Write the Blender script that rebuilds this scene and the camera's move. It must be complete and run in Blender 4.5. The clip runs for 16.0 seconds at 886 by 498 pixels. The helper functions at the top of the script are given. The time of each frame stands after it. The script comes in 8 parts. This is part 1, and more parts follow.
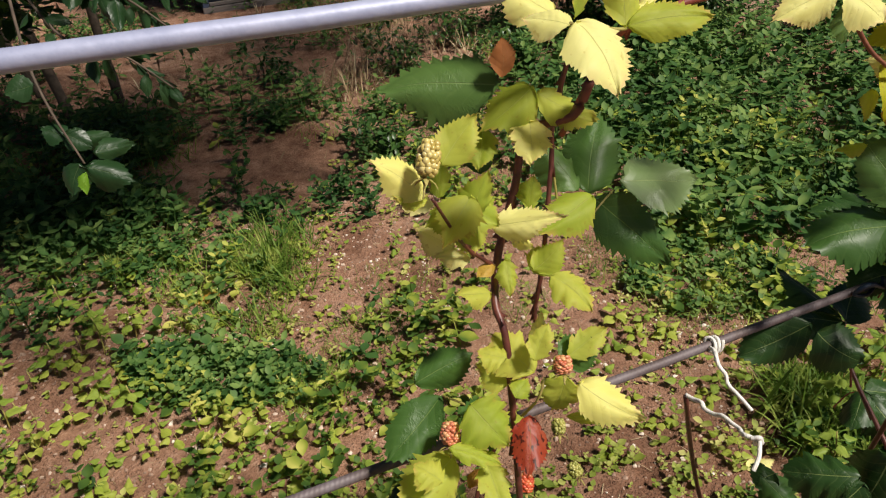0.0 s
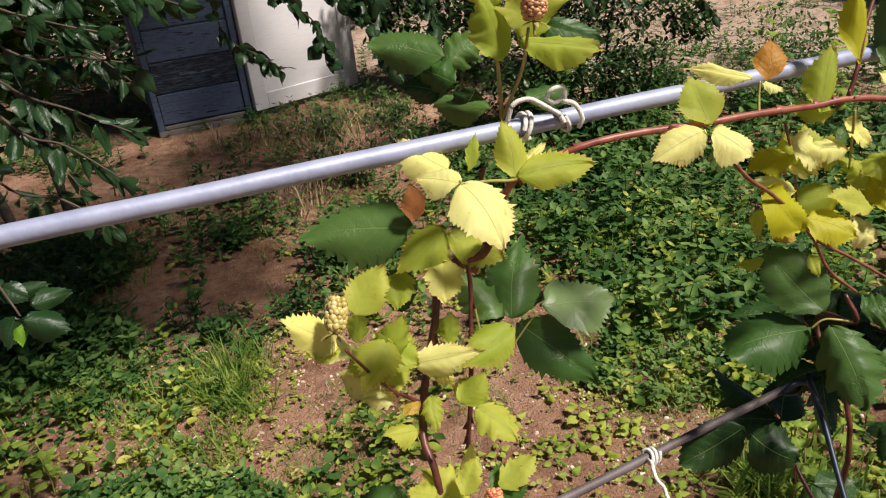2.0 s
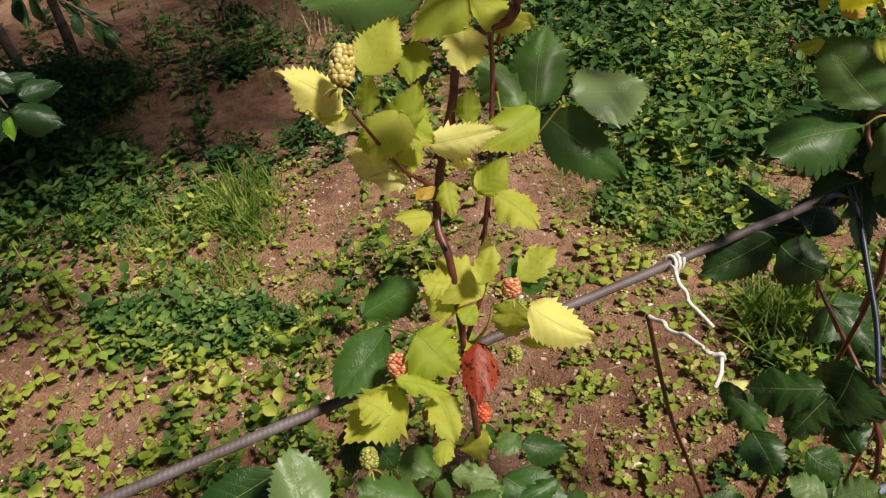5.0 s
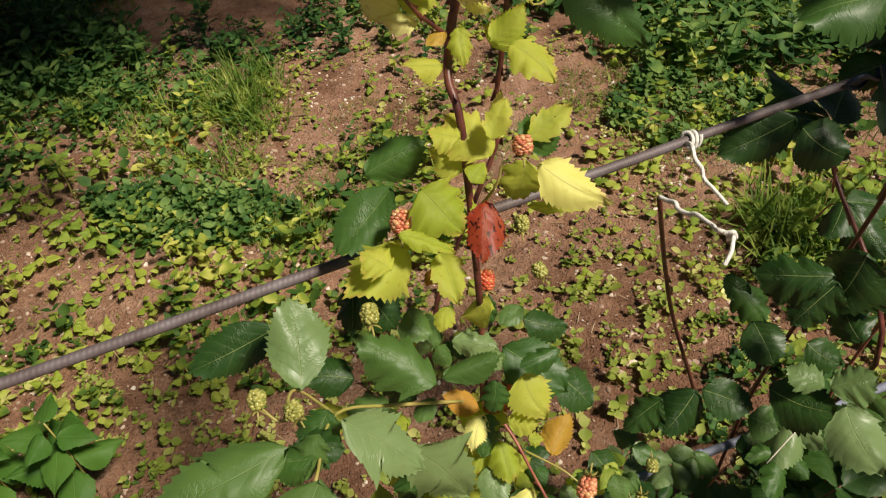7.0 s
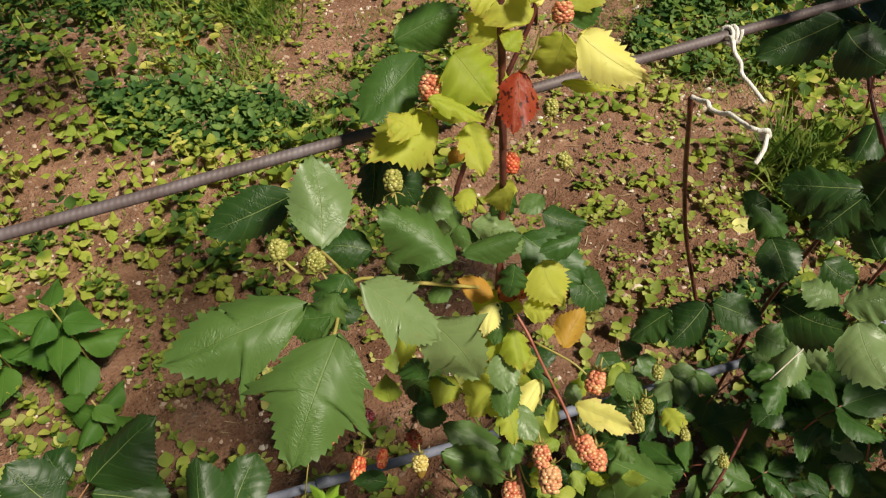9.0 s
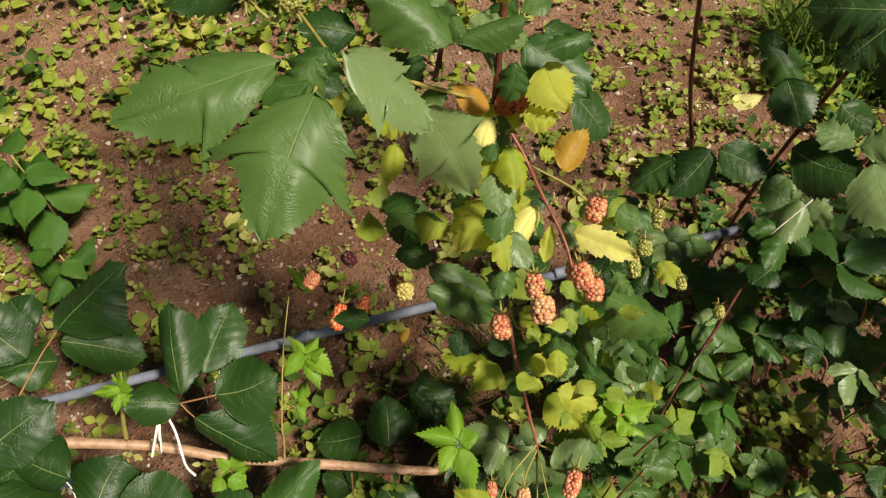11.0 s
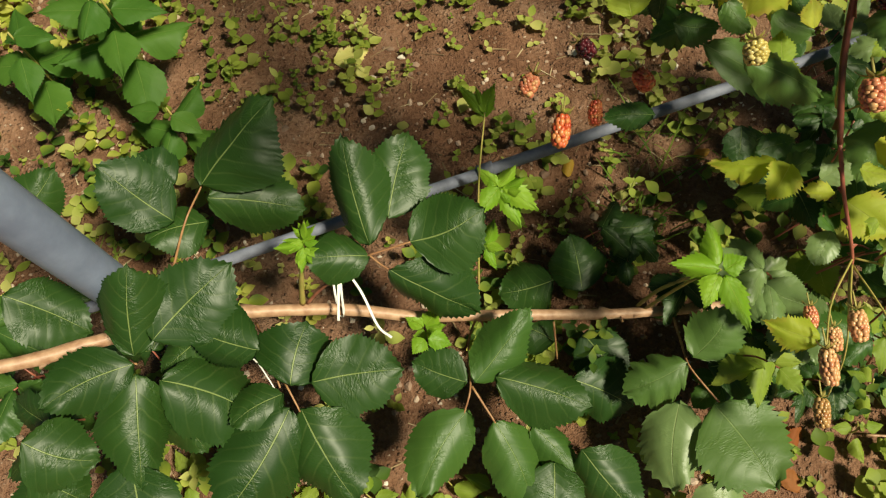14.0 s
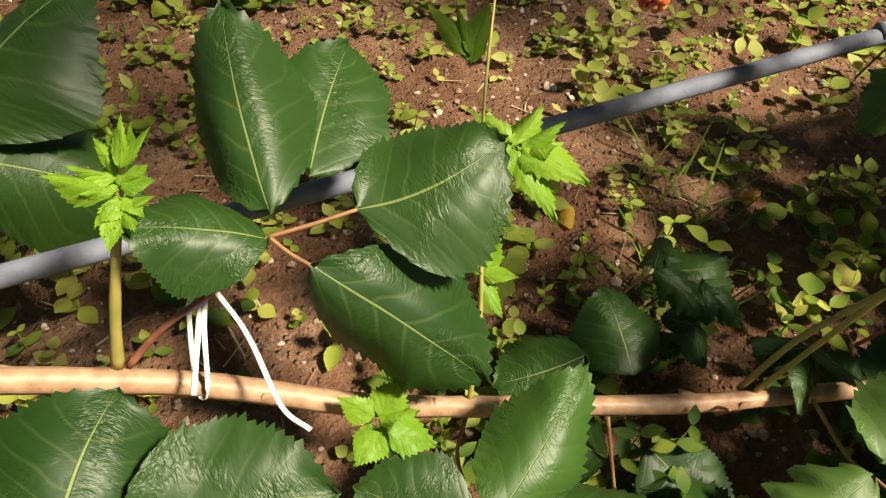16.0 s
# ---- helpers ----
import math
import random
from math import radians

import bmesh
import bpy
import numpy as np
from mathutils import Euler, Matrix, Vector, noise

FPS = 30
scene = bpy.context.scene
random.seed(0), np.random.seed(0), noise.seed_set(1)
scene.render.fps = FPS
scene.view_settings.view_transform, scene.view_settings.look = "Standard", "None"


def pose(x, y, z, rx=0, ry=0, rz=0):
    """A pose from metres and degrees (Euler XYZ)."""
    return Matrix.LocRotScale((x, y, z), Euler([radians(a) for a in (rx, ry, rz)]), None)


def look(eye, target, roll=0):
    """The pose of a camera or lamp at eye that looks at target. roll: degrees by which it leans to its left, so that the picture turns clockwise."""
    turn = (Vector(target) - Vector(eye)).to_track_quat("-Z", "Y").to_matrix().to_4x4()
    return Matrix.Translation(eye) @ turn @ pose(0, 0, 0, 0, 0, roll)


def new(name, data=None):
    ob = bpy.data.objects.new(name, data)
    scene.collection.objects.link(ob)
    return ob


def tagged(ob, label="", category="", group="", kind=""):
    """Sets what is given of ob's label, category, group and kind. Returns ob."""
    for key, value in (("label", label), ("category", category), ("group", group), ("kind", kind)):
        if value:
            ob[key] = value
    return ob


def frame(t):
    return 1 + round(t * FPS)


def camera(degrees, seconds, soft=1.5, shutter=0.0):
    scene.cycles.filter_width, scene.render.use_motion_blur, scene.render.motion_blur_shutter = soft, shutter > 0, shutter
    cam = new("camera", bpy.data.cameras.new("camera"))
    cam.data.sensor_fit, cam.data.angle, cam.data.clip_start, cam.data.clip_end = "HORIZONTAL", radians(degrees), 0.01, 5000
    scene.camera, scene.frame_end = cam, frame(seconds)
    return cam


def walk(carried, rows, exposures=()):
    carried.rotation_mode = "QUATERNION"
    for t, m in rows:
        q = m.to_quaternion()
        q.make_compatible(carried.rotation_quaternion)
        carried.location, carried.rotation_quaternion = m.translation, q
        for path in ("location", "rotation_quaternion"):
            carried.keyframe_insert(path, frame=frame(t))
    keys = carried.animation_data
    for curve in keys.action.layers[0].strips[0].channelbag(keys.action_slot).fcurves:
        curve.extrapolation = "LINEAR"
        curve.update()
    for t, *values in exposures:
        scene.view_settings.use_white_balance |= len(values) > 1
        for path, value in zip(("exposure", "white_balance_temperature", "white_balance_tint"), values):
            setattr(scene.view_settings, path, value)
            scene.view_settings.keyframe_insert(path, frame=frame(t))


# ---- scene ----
import collections

cam = camera(62.9, 16.0, 1.2)
PATH = [
    (0, (0.026, -0.011, 1.691), (-0.047, 1.64, 0.565), -3.7),
    (0.5, (0.036, -0.009, 1.706), (-0.01, 1.675, 0.629), -3.8),
    (1, (0.05, -0.01, 1.72), (0.045, 1.72, 0.716), -4.7),
    (1.5, (0.073, -0.015, 1.724), (0.094, 1.733, 0.751), -5.4),
    (2, (0.079, -0.013, 1.737), (0.112, 1.772, 0.835), -5.8),
    (2.5, (0.089, 0.002, 1.742), (0.147, 1.803, 0.875), -6.5),
    (3, (0.094, 0.009, 1.742), (0.166, 1.825, 0.908), -5.9),
    (3.5, (0.08, 0.012, 1.706), (0.108, 1.734, 0.688), -5.8),
    (4, (0.066, 0.011, 1.684), (0.078, 1.694, 0.604), -4.3),
    (4.5, (0.062, 0.008, 1.668), (0.032, 1.631, 0.5), -5.7),
    (5, (0.066, 0.009, 1.646), (0.029, 1.571, 0.398), -5.9),
    (5.2, (0.066, 0.008, 1.631), (0.051, 1.55, 0.358), -5.1),
    (7.3, (0.052, -0.013, 1.584), (-0.019, 1.384, 0.155), -4.0),
    (7.5, (0.049, -0.021, 1.58), (-0.02, 1.38, 0.155), -3.4),
    (8, (0.05, -0.023, 1.574), (0.003, 1.344, 0.115), -3.4),
    (8.5, (0.042, -0.019, 1.566), (-0.013, 1.347, 0.107), -3.0),
    (9, (0.034, -0.038, 1.537), (-0.031, 1.232, -0.006), -1.5),
    (9.5, (0.033, -0.054, 1.511), (-0.028, 1.139, -0.092), -1.1),
    (10, (0.038, -0.066, 1.484), (-0.005, 1.081, -0.154), 0.4),
    (10.2, (0.038, -0.068, 1.467), (0.015, 1.059, -0.185), 1.3),
    (12.3, (-0.002, -0.097, 1.401), (-0.006, 0.784, -0.395), 2.4),
    (12.5, (-0.004, -0.1, 1.398), (-0.01, 0.72, -0.426), 2.9),
    (13, (-0.024, -0.105, 1.342), (-0.122, 0.603, -0.526), -1.8),
    (13.5, (-0.143, -0.085, 1.274), (-0.263, 0.635, -0.588), -6.9),
    (14, (-0.256, -0.046, 1.202), (-0.313, 0.712, -0.648), -6.5),
    (14.5, (-0.223, -0.034, 1.094), (-0.385, 0.728, -0.748), -9.5),
    (15, (-0.259, -0.02, 0.89), (-0.344, 0.94, -0.863), -5.6),
    (15.5, (-0.295, -0.019, 0.687), (-0.161, 1.181, -0.907), 0.5),
    (16, (-0.332, 0.011, 0.673), (-0.071, 1.263, -0.865), 6.7),
]
walk(cam, [(t, look(eye, target, roll)) for t, eye, target, roll in PATH], [(0.0, 0.26, 6700, 12), (2.0, 0.35, 6650, 12), (3.2, 0.34, 6650, 12), (4.5, 0.20, 6850, 11), (9.0, 0.23, 7150, 8), (10.2, 0.26, 7200, 7), (12.5, 0.28, 7600, 3), (14.5, 0.32, 8000, -3), (15.5, 0.52, 8000, -1), (16.0, 0.87, 7950, 6)])

# ---- world, sun, exposure ----
SUN_AZ, SUN_EL = 118.0, 57.0      # compass degrees from +y towards +x, and height
world = bpy.data.worlds.new("sky")
scene.world = world
world.use_nodes = True
sky = world.node_tree.nodes.new("ShaderNodeTexSky")
sky.sky_type, sky.sun_disc = "NISHITA", False
sky.air_density, sky.dust_density = 0.6, 0.4
sky.sun_elevation, sky.sun_rotation = radians(SUN_EL), radians(SUN_AZ)
back = world.node_tree.nodes["Background"]
back.inputs["Strength"].default_value = 0.030
world.node_tree.links.new(sky.outputs[0], back.inputs["Color"])
sun = new("sun", bpy.data.lights.new("sun", "SUN"))
sun.data.energy, sun.data.angle, sun.data.color = 5.0, radians(8.0), (1.0, 0.96, 0.87)
sa, se = radians(SUN_AZ), radians(SUN_EL)
SUN_WAY = Vector((math.sin(sa) * math.cos(se), math.cos(sa) * math.cos(se), math.sin(se)))
sun.matrix_world = look(SUN_WAY * 20, (0, 0, 0))


# ---- materials ----
def material(name, rough=0.6, spec=0.5):
    m = bpy.data.materials.new(name)
    m.use_nodes = True
    p = m.node_tree.nodes["Principled BSDF"]
    p.inputs["Roughness"].default_value = rough
    p.inputs["Specular IOR Level"].default_value = spec
    return m, m.node_tree, p


def node(nt, kind, **values):
    n = nt.nodes.new(kind)
    for key, value in values.items():
        n.inputs[key.replace("_", " ")].default_value = value
    return n


def ramp(nt, fac, *stops):
    r = nt.nodes.new("ShaderNodeValToRGB")
    while len(r.color_ramp.elements) < len(stops):
        r.color_ramp.elements.new(0.5)
    for e, (at, c) in zip(r.color_ramp.elements, stops):
        e.position, e.color = at, (*c, 1)
    nt.links.new(fac, r.inputs[0])
    return r.outputs[0]


def maths(nt, op, a, b=None, c=None, clamp=False):
    n = nt.nodes.new("ShaderNodeMath")
    n.operation, n.use_clamp = op, clamp
    for i, x in enumerate((a, b, c)):
        if x is None:
            continue
        if isinstance(x, (int, float)):
            n.inputs[i].default_value = x
        else:
            nt.links.new(x, n.inputs[i])
    return n.outputs[0]


def blend(nt, fac, a, b, mode="MIX"):
    n = nt.nodes.new("ShaderNodeMix")
    n.data_type, n.blend_type = "RGBA", mode
    for i, x in ((0, fac), (6, a), (7, b)):
        if isinstance(x, (int, float)):
            n.inputs[i].default_value = x
        elif isinstance(x, tuple):
            n.inputs[i].default_value = (*x, 1)
        else:
            nt.links.new(x, n.inputs[i])
    return n.outputs[2]


def tex(nt, scale, detail=3.0, coord="Object", rough=0.5):
    co = nt.nodes.new("ShaderNodeTexCoord")
    n = node(nt, "ShaderNodeTexNoise", Scale=scale, Detail=detail, Roughness=rough)
    nt.links.new(co.outputs[coord], n.inputs["Vector"])
    return n.outputs["Fac"]


def bump(nt, p, height, strength, distance=0.002):
    b = node(nt, "ShaderNodeBump", Strength=strength, Distance=distance)
    nt.links.new(height, b.inputs["Height"])
    nt.links.new(b.outputs[0], p.inputs["Normal"])


def see_through(nt, p, colour, amount):
    """Light that passes through a thin leaf."""
    t = nt.nodes.new("ShaderNodeBsdfTranslucent")
    nt.links.new(colour, t.inputs["Color"])
    mix = node(nt, "ShaderNodeMixShader", Fac=amount)
    nt.links.new(p.outputs[0], mix.inputs[1])
    nt.links.new(t.outputs[0], mix.inputs[2])
    nt.links.new(mix.outputs[0], nt.nodes["Material Output"].inputs["Surface"])


def leaf_material(name, main, second, vein, spots=None, rough=0.5, through_amount=0.42, spec=0.28, crimps=0.62, spotty=0.45, blush=None):
    m, nt, p = material(name, rough, spec)
    uv = nt.nodes.new("ShaderNodeUVMap")
    sep = nt.nodes.new("ShaderNodeSeparateXYZ")
    nt.links.new(uv.outputs[0], sep.inputs[0])
    across = maths(nt, "ABSOLUTE", maths(nt, "MULTIPLY_ADD", sep.outputs[0], 2.0, -1.0))
    along = sep.outputs[1]
    mid = ramp(nt, maths(nt, "SUBTRACT", across, maths(nt, "MULTIPLY_ADD", along, -0.015, 0.018)), (0.0, (1, 1, 1)), (0.010, (0, 0, 0)))
    stray = node(nt, "ShaderNodeTexNoise", Scale=2.6, Detail=1.0)
    nt.links.new(uv.outputs[0], stray.inputs["Vector"])
    slant = maths(nt, "SUBTRACT", along, maths(nt, "MULTIPLY", across, 0.24))
    phase = maths(nt, "FRACT", maths(nt, "MULTIPLY", maths(nt, "MULTIPLY_ADD", stray.outputs["Fac"], 0.16, slant), 6.6))
    side = ramp(nt, maths(nt, "ABSOLUTE", maths(nt, "SUBTRACT", phase, 0.5)), (0.02, (1, 1, 1)), (0.10, (0, 0, 0)))
    veins = maths(nt, "MAXIMUM", mid, maths(nt, "MULTIPLY", side, maths(nt, "MULTIPLY_ADD", across, -0.15, 0.17)))
    rnd = nt.nodes.new("ShaderNodeObjectInfo").outputs["Random"]
    blot = tex(nt, 1.7, 4.0)
    mixf = maths(nt, "ADD", maths(nt, "MULTIPLY", blot, 0.9), maths(nt, "MULTIPLY_ADD", rnd, 0.7, -0.4), clamp=True)
    col = blend(nt, mixf, main, second)
    if spots:
        edge = 0.64 if spotty < 0.8 else 0.54
        sp = ramp(nt, tex(nt, 7.0, 2.0), (edge, (0, 0, 0)), (edge + 0.08, (1, 1, 1)))
        col = blend(nt, maths(nt, "MULTIPLY", sp, spotty), col, spots)
    if blush:      # uneven tint towards the margin
        rim = ramp(nt, maths(nt, "MULTIPLY", maths(nt, "ADD", maths(nt, "MULTIPLY", across, 0.6), maths(nt, "MULTIPLY", along, 0.35)), maths(nt, "MULTIPLY_ADD", tex(nt, 2.2, 2.0), 1.6, 0.2)), (0.62, (0, 0, 0)), (0.95, (1, 1, 1)))
        col = blend(nt, maths(nt, "MULTIPLY", rim, 0.6), col, blush)
    col = blend(nt, maths(nt, "MULTIPLY", veins, 0.65), col, vein)
    nt.links.new(col, p.inputs["Base Color"])
    # fine ripples that run outwards between the side veins, in patches
    crimp = nt.nodes.new("ShaderNodeCombineXYZ")
    nt.links.new(maths(nt, "MULTIPLY_ADD", sep.outputs[0], 11.0, maths(nt, "MULTIPLY", rnd, 40.0)), crimp.inputs[0])
    nt.links.new(maths(nt, "MULTIPLY", maths(nt, "MULTIPLY_ADD", across, 0.12, along), 34.0), crimp.inputs[1])
    wr = node(nt, "ShaderNodeTexNoise", Scale=1.0, Detail=1.5, Roughness=0.5, Distortion=1.2)
    nt.links.new(crimp.outputs[0], wr.inputs["Vector"])
    where = ramp(nt, tex(nt, 2.6, 1.0), (0.44, (0.06, 0.06, 0.06)), (0.62, (1, 1, 1)))
    away = maths(nt, "ABSOLUTE", maths(nt, "SUBTRACT", phase, 0.5))
    puff = maths(nt, "MULTIPLY", maths(nt, "SUBTRACT", away, maths(nt, "MULTIPLY", away, away)), 0.4)
    fine = maths(nt, "ADD", puff, maths(nt, "MULTIPLY", maths(nt, "MULTIPLY", wr.outputs["Fac"], where), crimps))
    bump(nt, p, maths(nt, "SUBTRACT", fine, maths(nt, "MULTIPLY", mid, 0.4)), 0.7, 0.0022)
    see_through(nt, p, col, through_amount)
    return m


YG = leaf_material("yellow_green_leaf", (0.43, 0.53, 0.060), (0.74, 0.73, 0.14), (0.60, 0.65, 0.17), (0.40, 0.30, 0.04), 0.55, 0.58, 0.30, 0.16, 0.45, (0.70, 0.45, 0.12))
LEMON = leaf_material("pale_yellow_leaf", (0.86, 0.81, 0.22), (0.93, 0.90, 0.40), (0.72, 0.70, 0.24), (0.58, 0.45, 0.09), 0.55, 0.42, 0.30, 0.25, 0.45, (0.78, 0.48, 0.24))
GREEN = leaf_material("green_leaf", (0.037, 0.102, 0.018), (0.070, 0.150, 0.028), (0.210, 0.310, 0.085), None, 0.45, 0.30, 0.46, 0.7)
DARK = leaf_material("dark_green_leaf", (0.017, 0.052, 0.0095), (0.032, 0.080, 0.0135), (0.30, 0.38, 0.13), None, 0.44, 0.20, 0.40, 1.05)
MID = leaf_material("mid_green_leaf", (0.070, 0.148, 0.031), (0.118, 0.208, 0.052), (0.22, 0.32, 0.11), None, 0.46, 0.34, 0.45, 0.7)
# grey-green leaf, lightened further so sky sheen sits in its base colour
PALE = leaf_material("grey_green_sheen_leaf", (0.140, 0.225, 0.075), (0.230, 0.320, 0.130), (0.310, 0.390, 0.160), (0.20, 0.23, 0.08), 0.40, 0.32, 0.5)
RED = leaf_material("red_spotted_leaf", (0.34, 0.035, 0.018), (0.50, 0.16, 0.05), (0.55, 0.25, 0.08), (0.04, 0.006, 0.005), 0.45, 0.42, 0.4, 0.7, 0.9)
ORANGE = leaf_material("orange_leaf", (0.55, 0.24, 0.04), (0.55, 0.40, 0.07), (0.60, 0.45, 0.15), (0.30, 0.07, 0.02))
BROWN = leaf_material("brown_dry_leaf", (0.34, 0.10, 0.03), (0.42, 0.17, 0.06), (0.40, 0.20, 0.08), None, 0.7)
YOUNG = leaf_material("bright_young_leaf", (0.15, 0.31, 0.024), (0.28, 0.45, 0.045), (0.42, 0.54, 0.10), None, 0.45, 0.32)
YELLOW = leaf_material("golden_leaf", (0.50, 0.49, 0.020), (0.62, 0.56, 0.04), (0.55, 0.50, 0.10), (0.40, 0.28, 0.03), 0.5, 0.45, 0.3, 0.2)
SHRUB = leaf_material("glossy_shrub_leaf", (0.013, 0.040, 0.012), (0.026, 0.062, 0.020), (0.085, 0.135, 0.050), None, 0.38, 0.22, 0.35, 0.3)
LIME = leaf_material("lime_weed_leaf", (0.30, 0.39, 0.045), (0.50, 0.53, 0.11), (0.52, 0.56, 0.17), None, 0.5)
SPRING = leaf_material("light_weed_leaf", (0.20, 0.310, 0.040), (0.36, 0.440, 0.080), (0.42, 0.50, 0.15), None, 0.5)
WEEDY = leaf_material("soft_weed_leaf", (0.060, 0.162, 0.025), (0.104, 0.221, 0.035), (0.176, 0.289, 0.060), None, 0.55)


def stem_material(name, a, b, rough=0.45, grain=60.0):
    m, nt, p = material(name, rough)
    f = tex(nt, grain, 4.0)
    nt.links.new(ramp(nt, f, (0.32, a), (0.68, b)), p.inputs["Base Color"])
    bump(nt, p, f, 0.4)
    return m


CANE = stem_material("dark_red_bark", (0.055, 0.014, 0.012), (0.16, 0.045, 0.030))
LOWCANE = stem_material("tan_cane_bark", (0.33, 0.175, 0.105), (0.50, 0.31, 0.20), 0.5, 90.0)
SHOOT = stem_material("green_stem", (0.27, 0.26, 0.06), (0.40, 0.31, 0.10))
REDSTEM = stem_material("red_stem", (0.20, 0.042, 0.032), (0.35, 0.12, 0.075), 0.45)
PALEWOOD = stem_material("bleached_twig", (0.42, 0.38, 0.30), (0.58, 0.54, 0.46), 0.8)
BROWNSTEM = stem_material("brown_red_petiole", (0.15, 0.048, 0.032), (0.28, 0.11, 0.065), 0.45)
PETIOLE = stem_material("tan_petiole", (0.24, 0.10, 0.050), (0.40, 0.22, 0.10), 0.5)
BARK = stem_material("shrub_bark", (0.045, 0.032, 0.022), (0.12, 0.085, 0.06), 0.85, 25.0)


def berry_material(name, low, high, tone):
    m, nt, p = material(name, 0.27, 0.6)
    geo = nt.nodes.new("ShaderNodeNewGeometry")
    f = maths(nt, "ADD", maths(nt, "MULTIPLY", geo.outputs["Random Per Island"], 0.7), maths(nt, "MULTIPLY", tex(nt, 60.0, 2.0), 0.35), clamp=True)
    nt.links.new(ramp(nt, f, (0.12, low), (0.55, high), (0.95, tone)), p.inputs["Base Color"])
    p.inputs["Subsurface Weight"].default_value = 0.0
    return m


UNRIPE = berry_material("unripe_berry", (0.36, 0.26, 0.06), (0.52, 0.42, 0.13), (0.60, 0.50, 0.24))
OLIVE = berry_material("green_berry", (0.16, 0.17, 0.035), (0.30, 0.29, 0.07), (0.42, 0.38, 0.12))
PINK = berry_material("pink_berry", (0.44, 0.10, 0.055), (0.56, 0.21, 0.115), (0.60, 0.38, 0.17))
PINKPALE = berry_material("blush_berry", (0.50, 0.22, 0.10), (0.62, 0.38, 0.19), (0.52, 0.15, 0.08))
REDB = berry_material("red_berry", (0.42, 0.04, 0.02), (0.55, 0.11, 0.045), (0.60, 0.28, 0.10))
BLACKB = berry_material("black_berry", (0.012, 0.004, 0.006), (0.05, 0.006, 0.010), (0.16, 0.010, 0.018))
DRIED = berry_material("withered_berry", (0.30, 0.16, 0.06), (0.44, 0.26, 0.10), (0.36, 0.14, 0.06))


def metal_material(name, a, b, metal, rough, scale=30.0, c=None, ribs=0.0):
    m, nt, p = material(name, rough)
    f = tex(nt, scale, 5.0, rough=0.65)
    stops = [(0.35, a), (0.62, b)] + ([(0.72, c)] if c else [])
    nt.links.new(ramp(nt, f, *stops), p.inputs["Base Color"])
    p.inputs["Metallic"].default_value = metal
    if ribs:
        co = nt.nodes.new("ShaderNodeTexCoord")
        w = node(nt, "ShaderNodeTexWave", Scale=ribs, Distortion=1.0)
        nt.links.new(co.outputs["Object"], w.inputs["Vector"])
        bump(nt, p, maths(nt, "ADD", w.outputs["Fac"], tex(nt, scale * 8, 3.0)), 0.3, 0.0008)
    else:
        bump(nt, p, tex(nt, scale * 8, 3.0), 0.25, 0.001)
    return m


ZINC = metal_material("dull_galvanised_steel", (0.26, 0.285, 0.42), (0.37, 0.395, 0.54), 0.15, 0.5, 22.0)
REBAR = metal_material("weathered_steel_rod", (0.085, 0.058, 0.054), (0.15, 0.122, 0.130), 0.15, 0.6, 16.0, (0.23, 0.21, 0.24), 60.0)
HOSE = metal_material("blue_grey_plastic_pipe", (0.13, 0.14, 0.19), (0.20, 0.215, 0.285), 0.0, 0.68, 30.0)
POSTM = metal_material("grey_painted_post", (0.15, 0.18, 0.27), (0.21, 0.25, 0.36), 0.0, 0.45, 14.0)
BLUE = metal_material("blue_paint", (0.004, 0.010, 0.022), (0.008, 0.024, 0.052), 0.0, 0.45, 30.0)


def cord_material(name, a, b):
    m, nt, p = material(name, 0.8, 0.2)
    nt.links.new(ramp(nt, tex(nt, 220.0, 3.0), (0.3, a), (0.7, b)), p.inputs["Base Color"])
    co = nt.nodes.new("ShaderNodeTexCoord")
    w = node(nt, "ShaderNodeTexWave", Scale=170.0, Distortion=4.0)
    nt.links.new(co.outputs["Object"], w.inputs["Vector"])
    bump(nt, p, w.outputs["Fac"], 0.35, 0.0006)
    return m


CORD = cord_material("white_cord", (0.60, 0.57, 0.52), (0.82, 0.80, 0.76))
TAPE = stem_material("flat_white_tape", (0.74, 0.72, 0.68), (0.84, 0.82, 0.79), 0.6, 40.0)


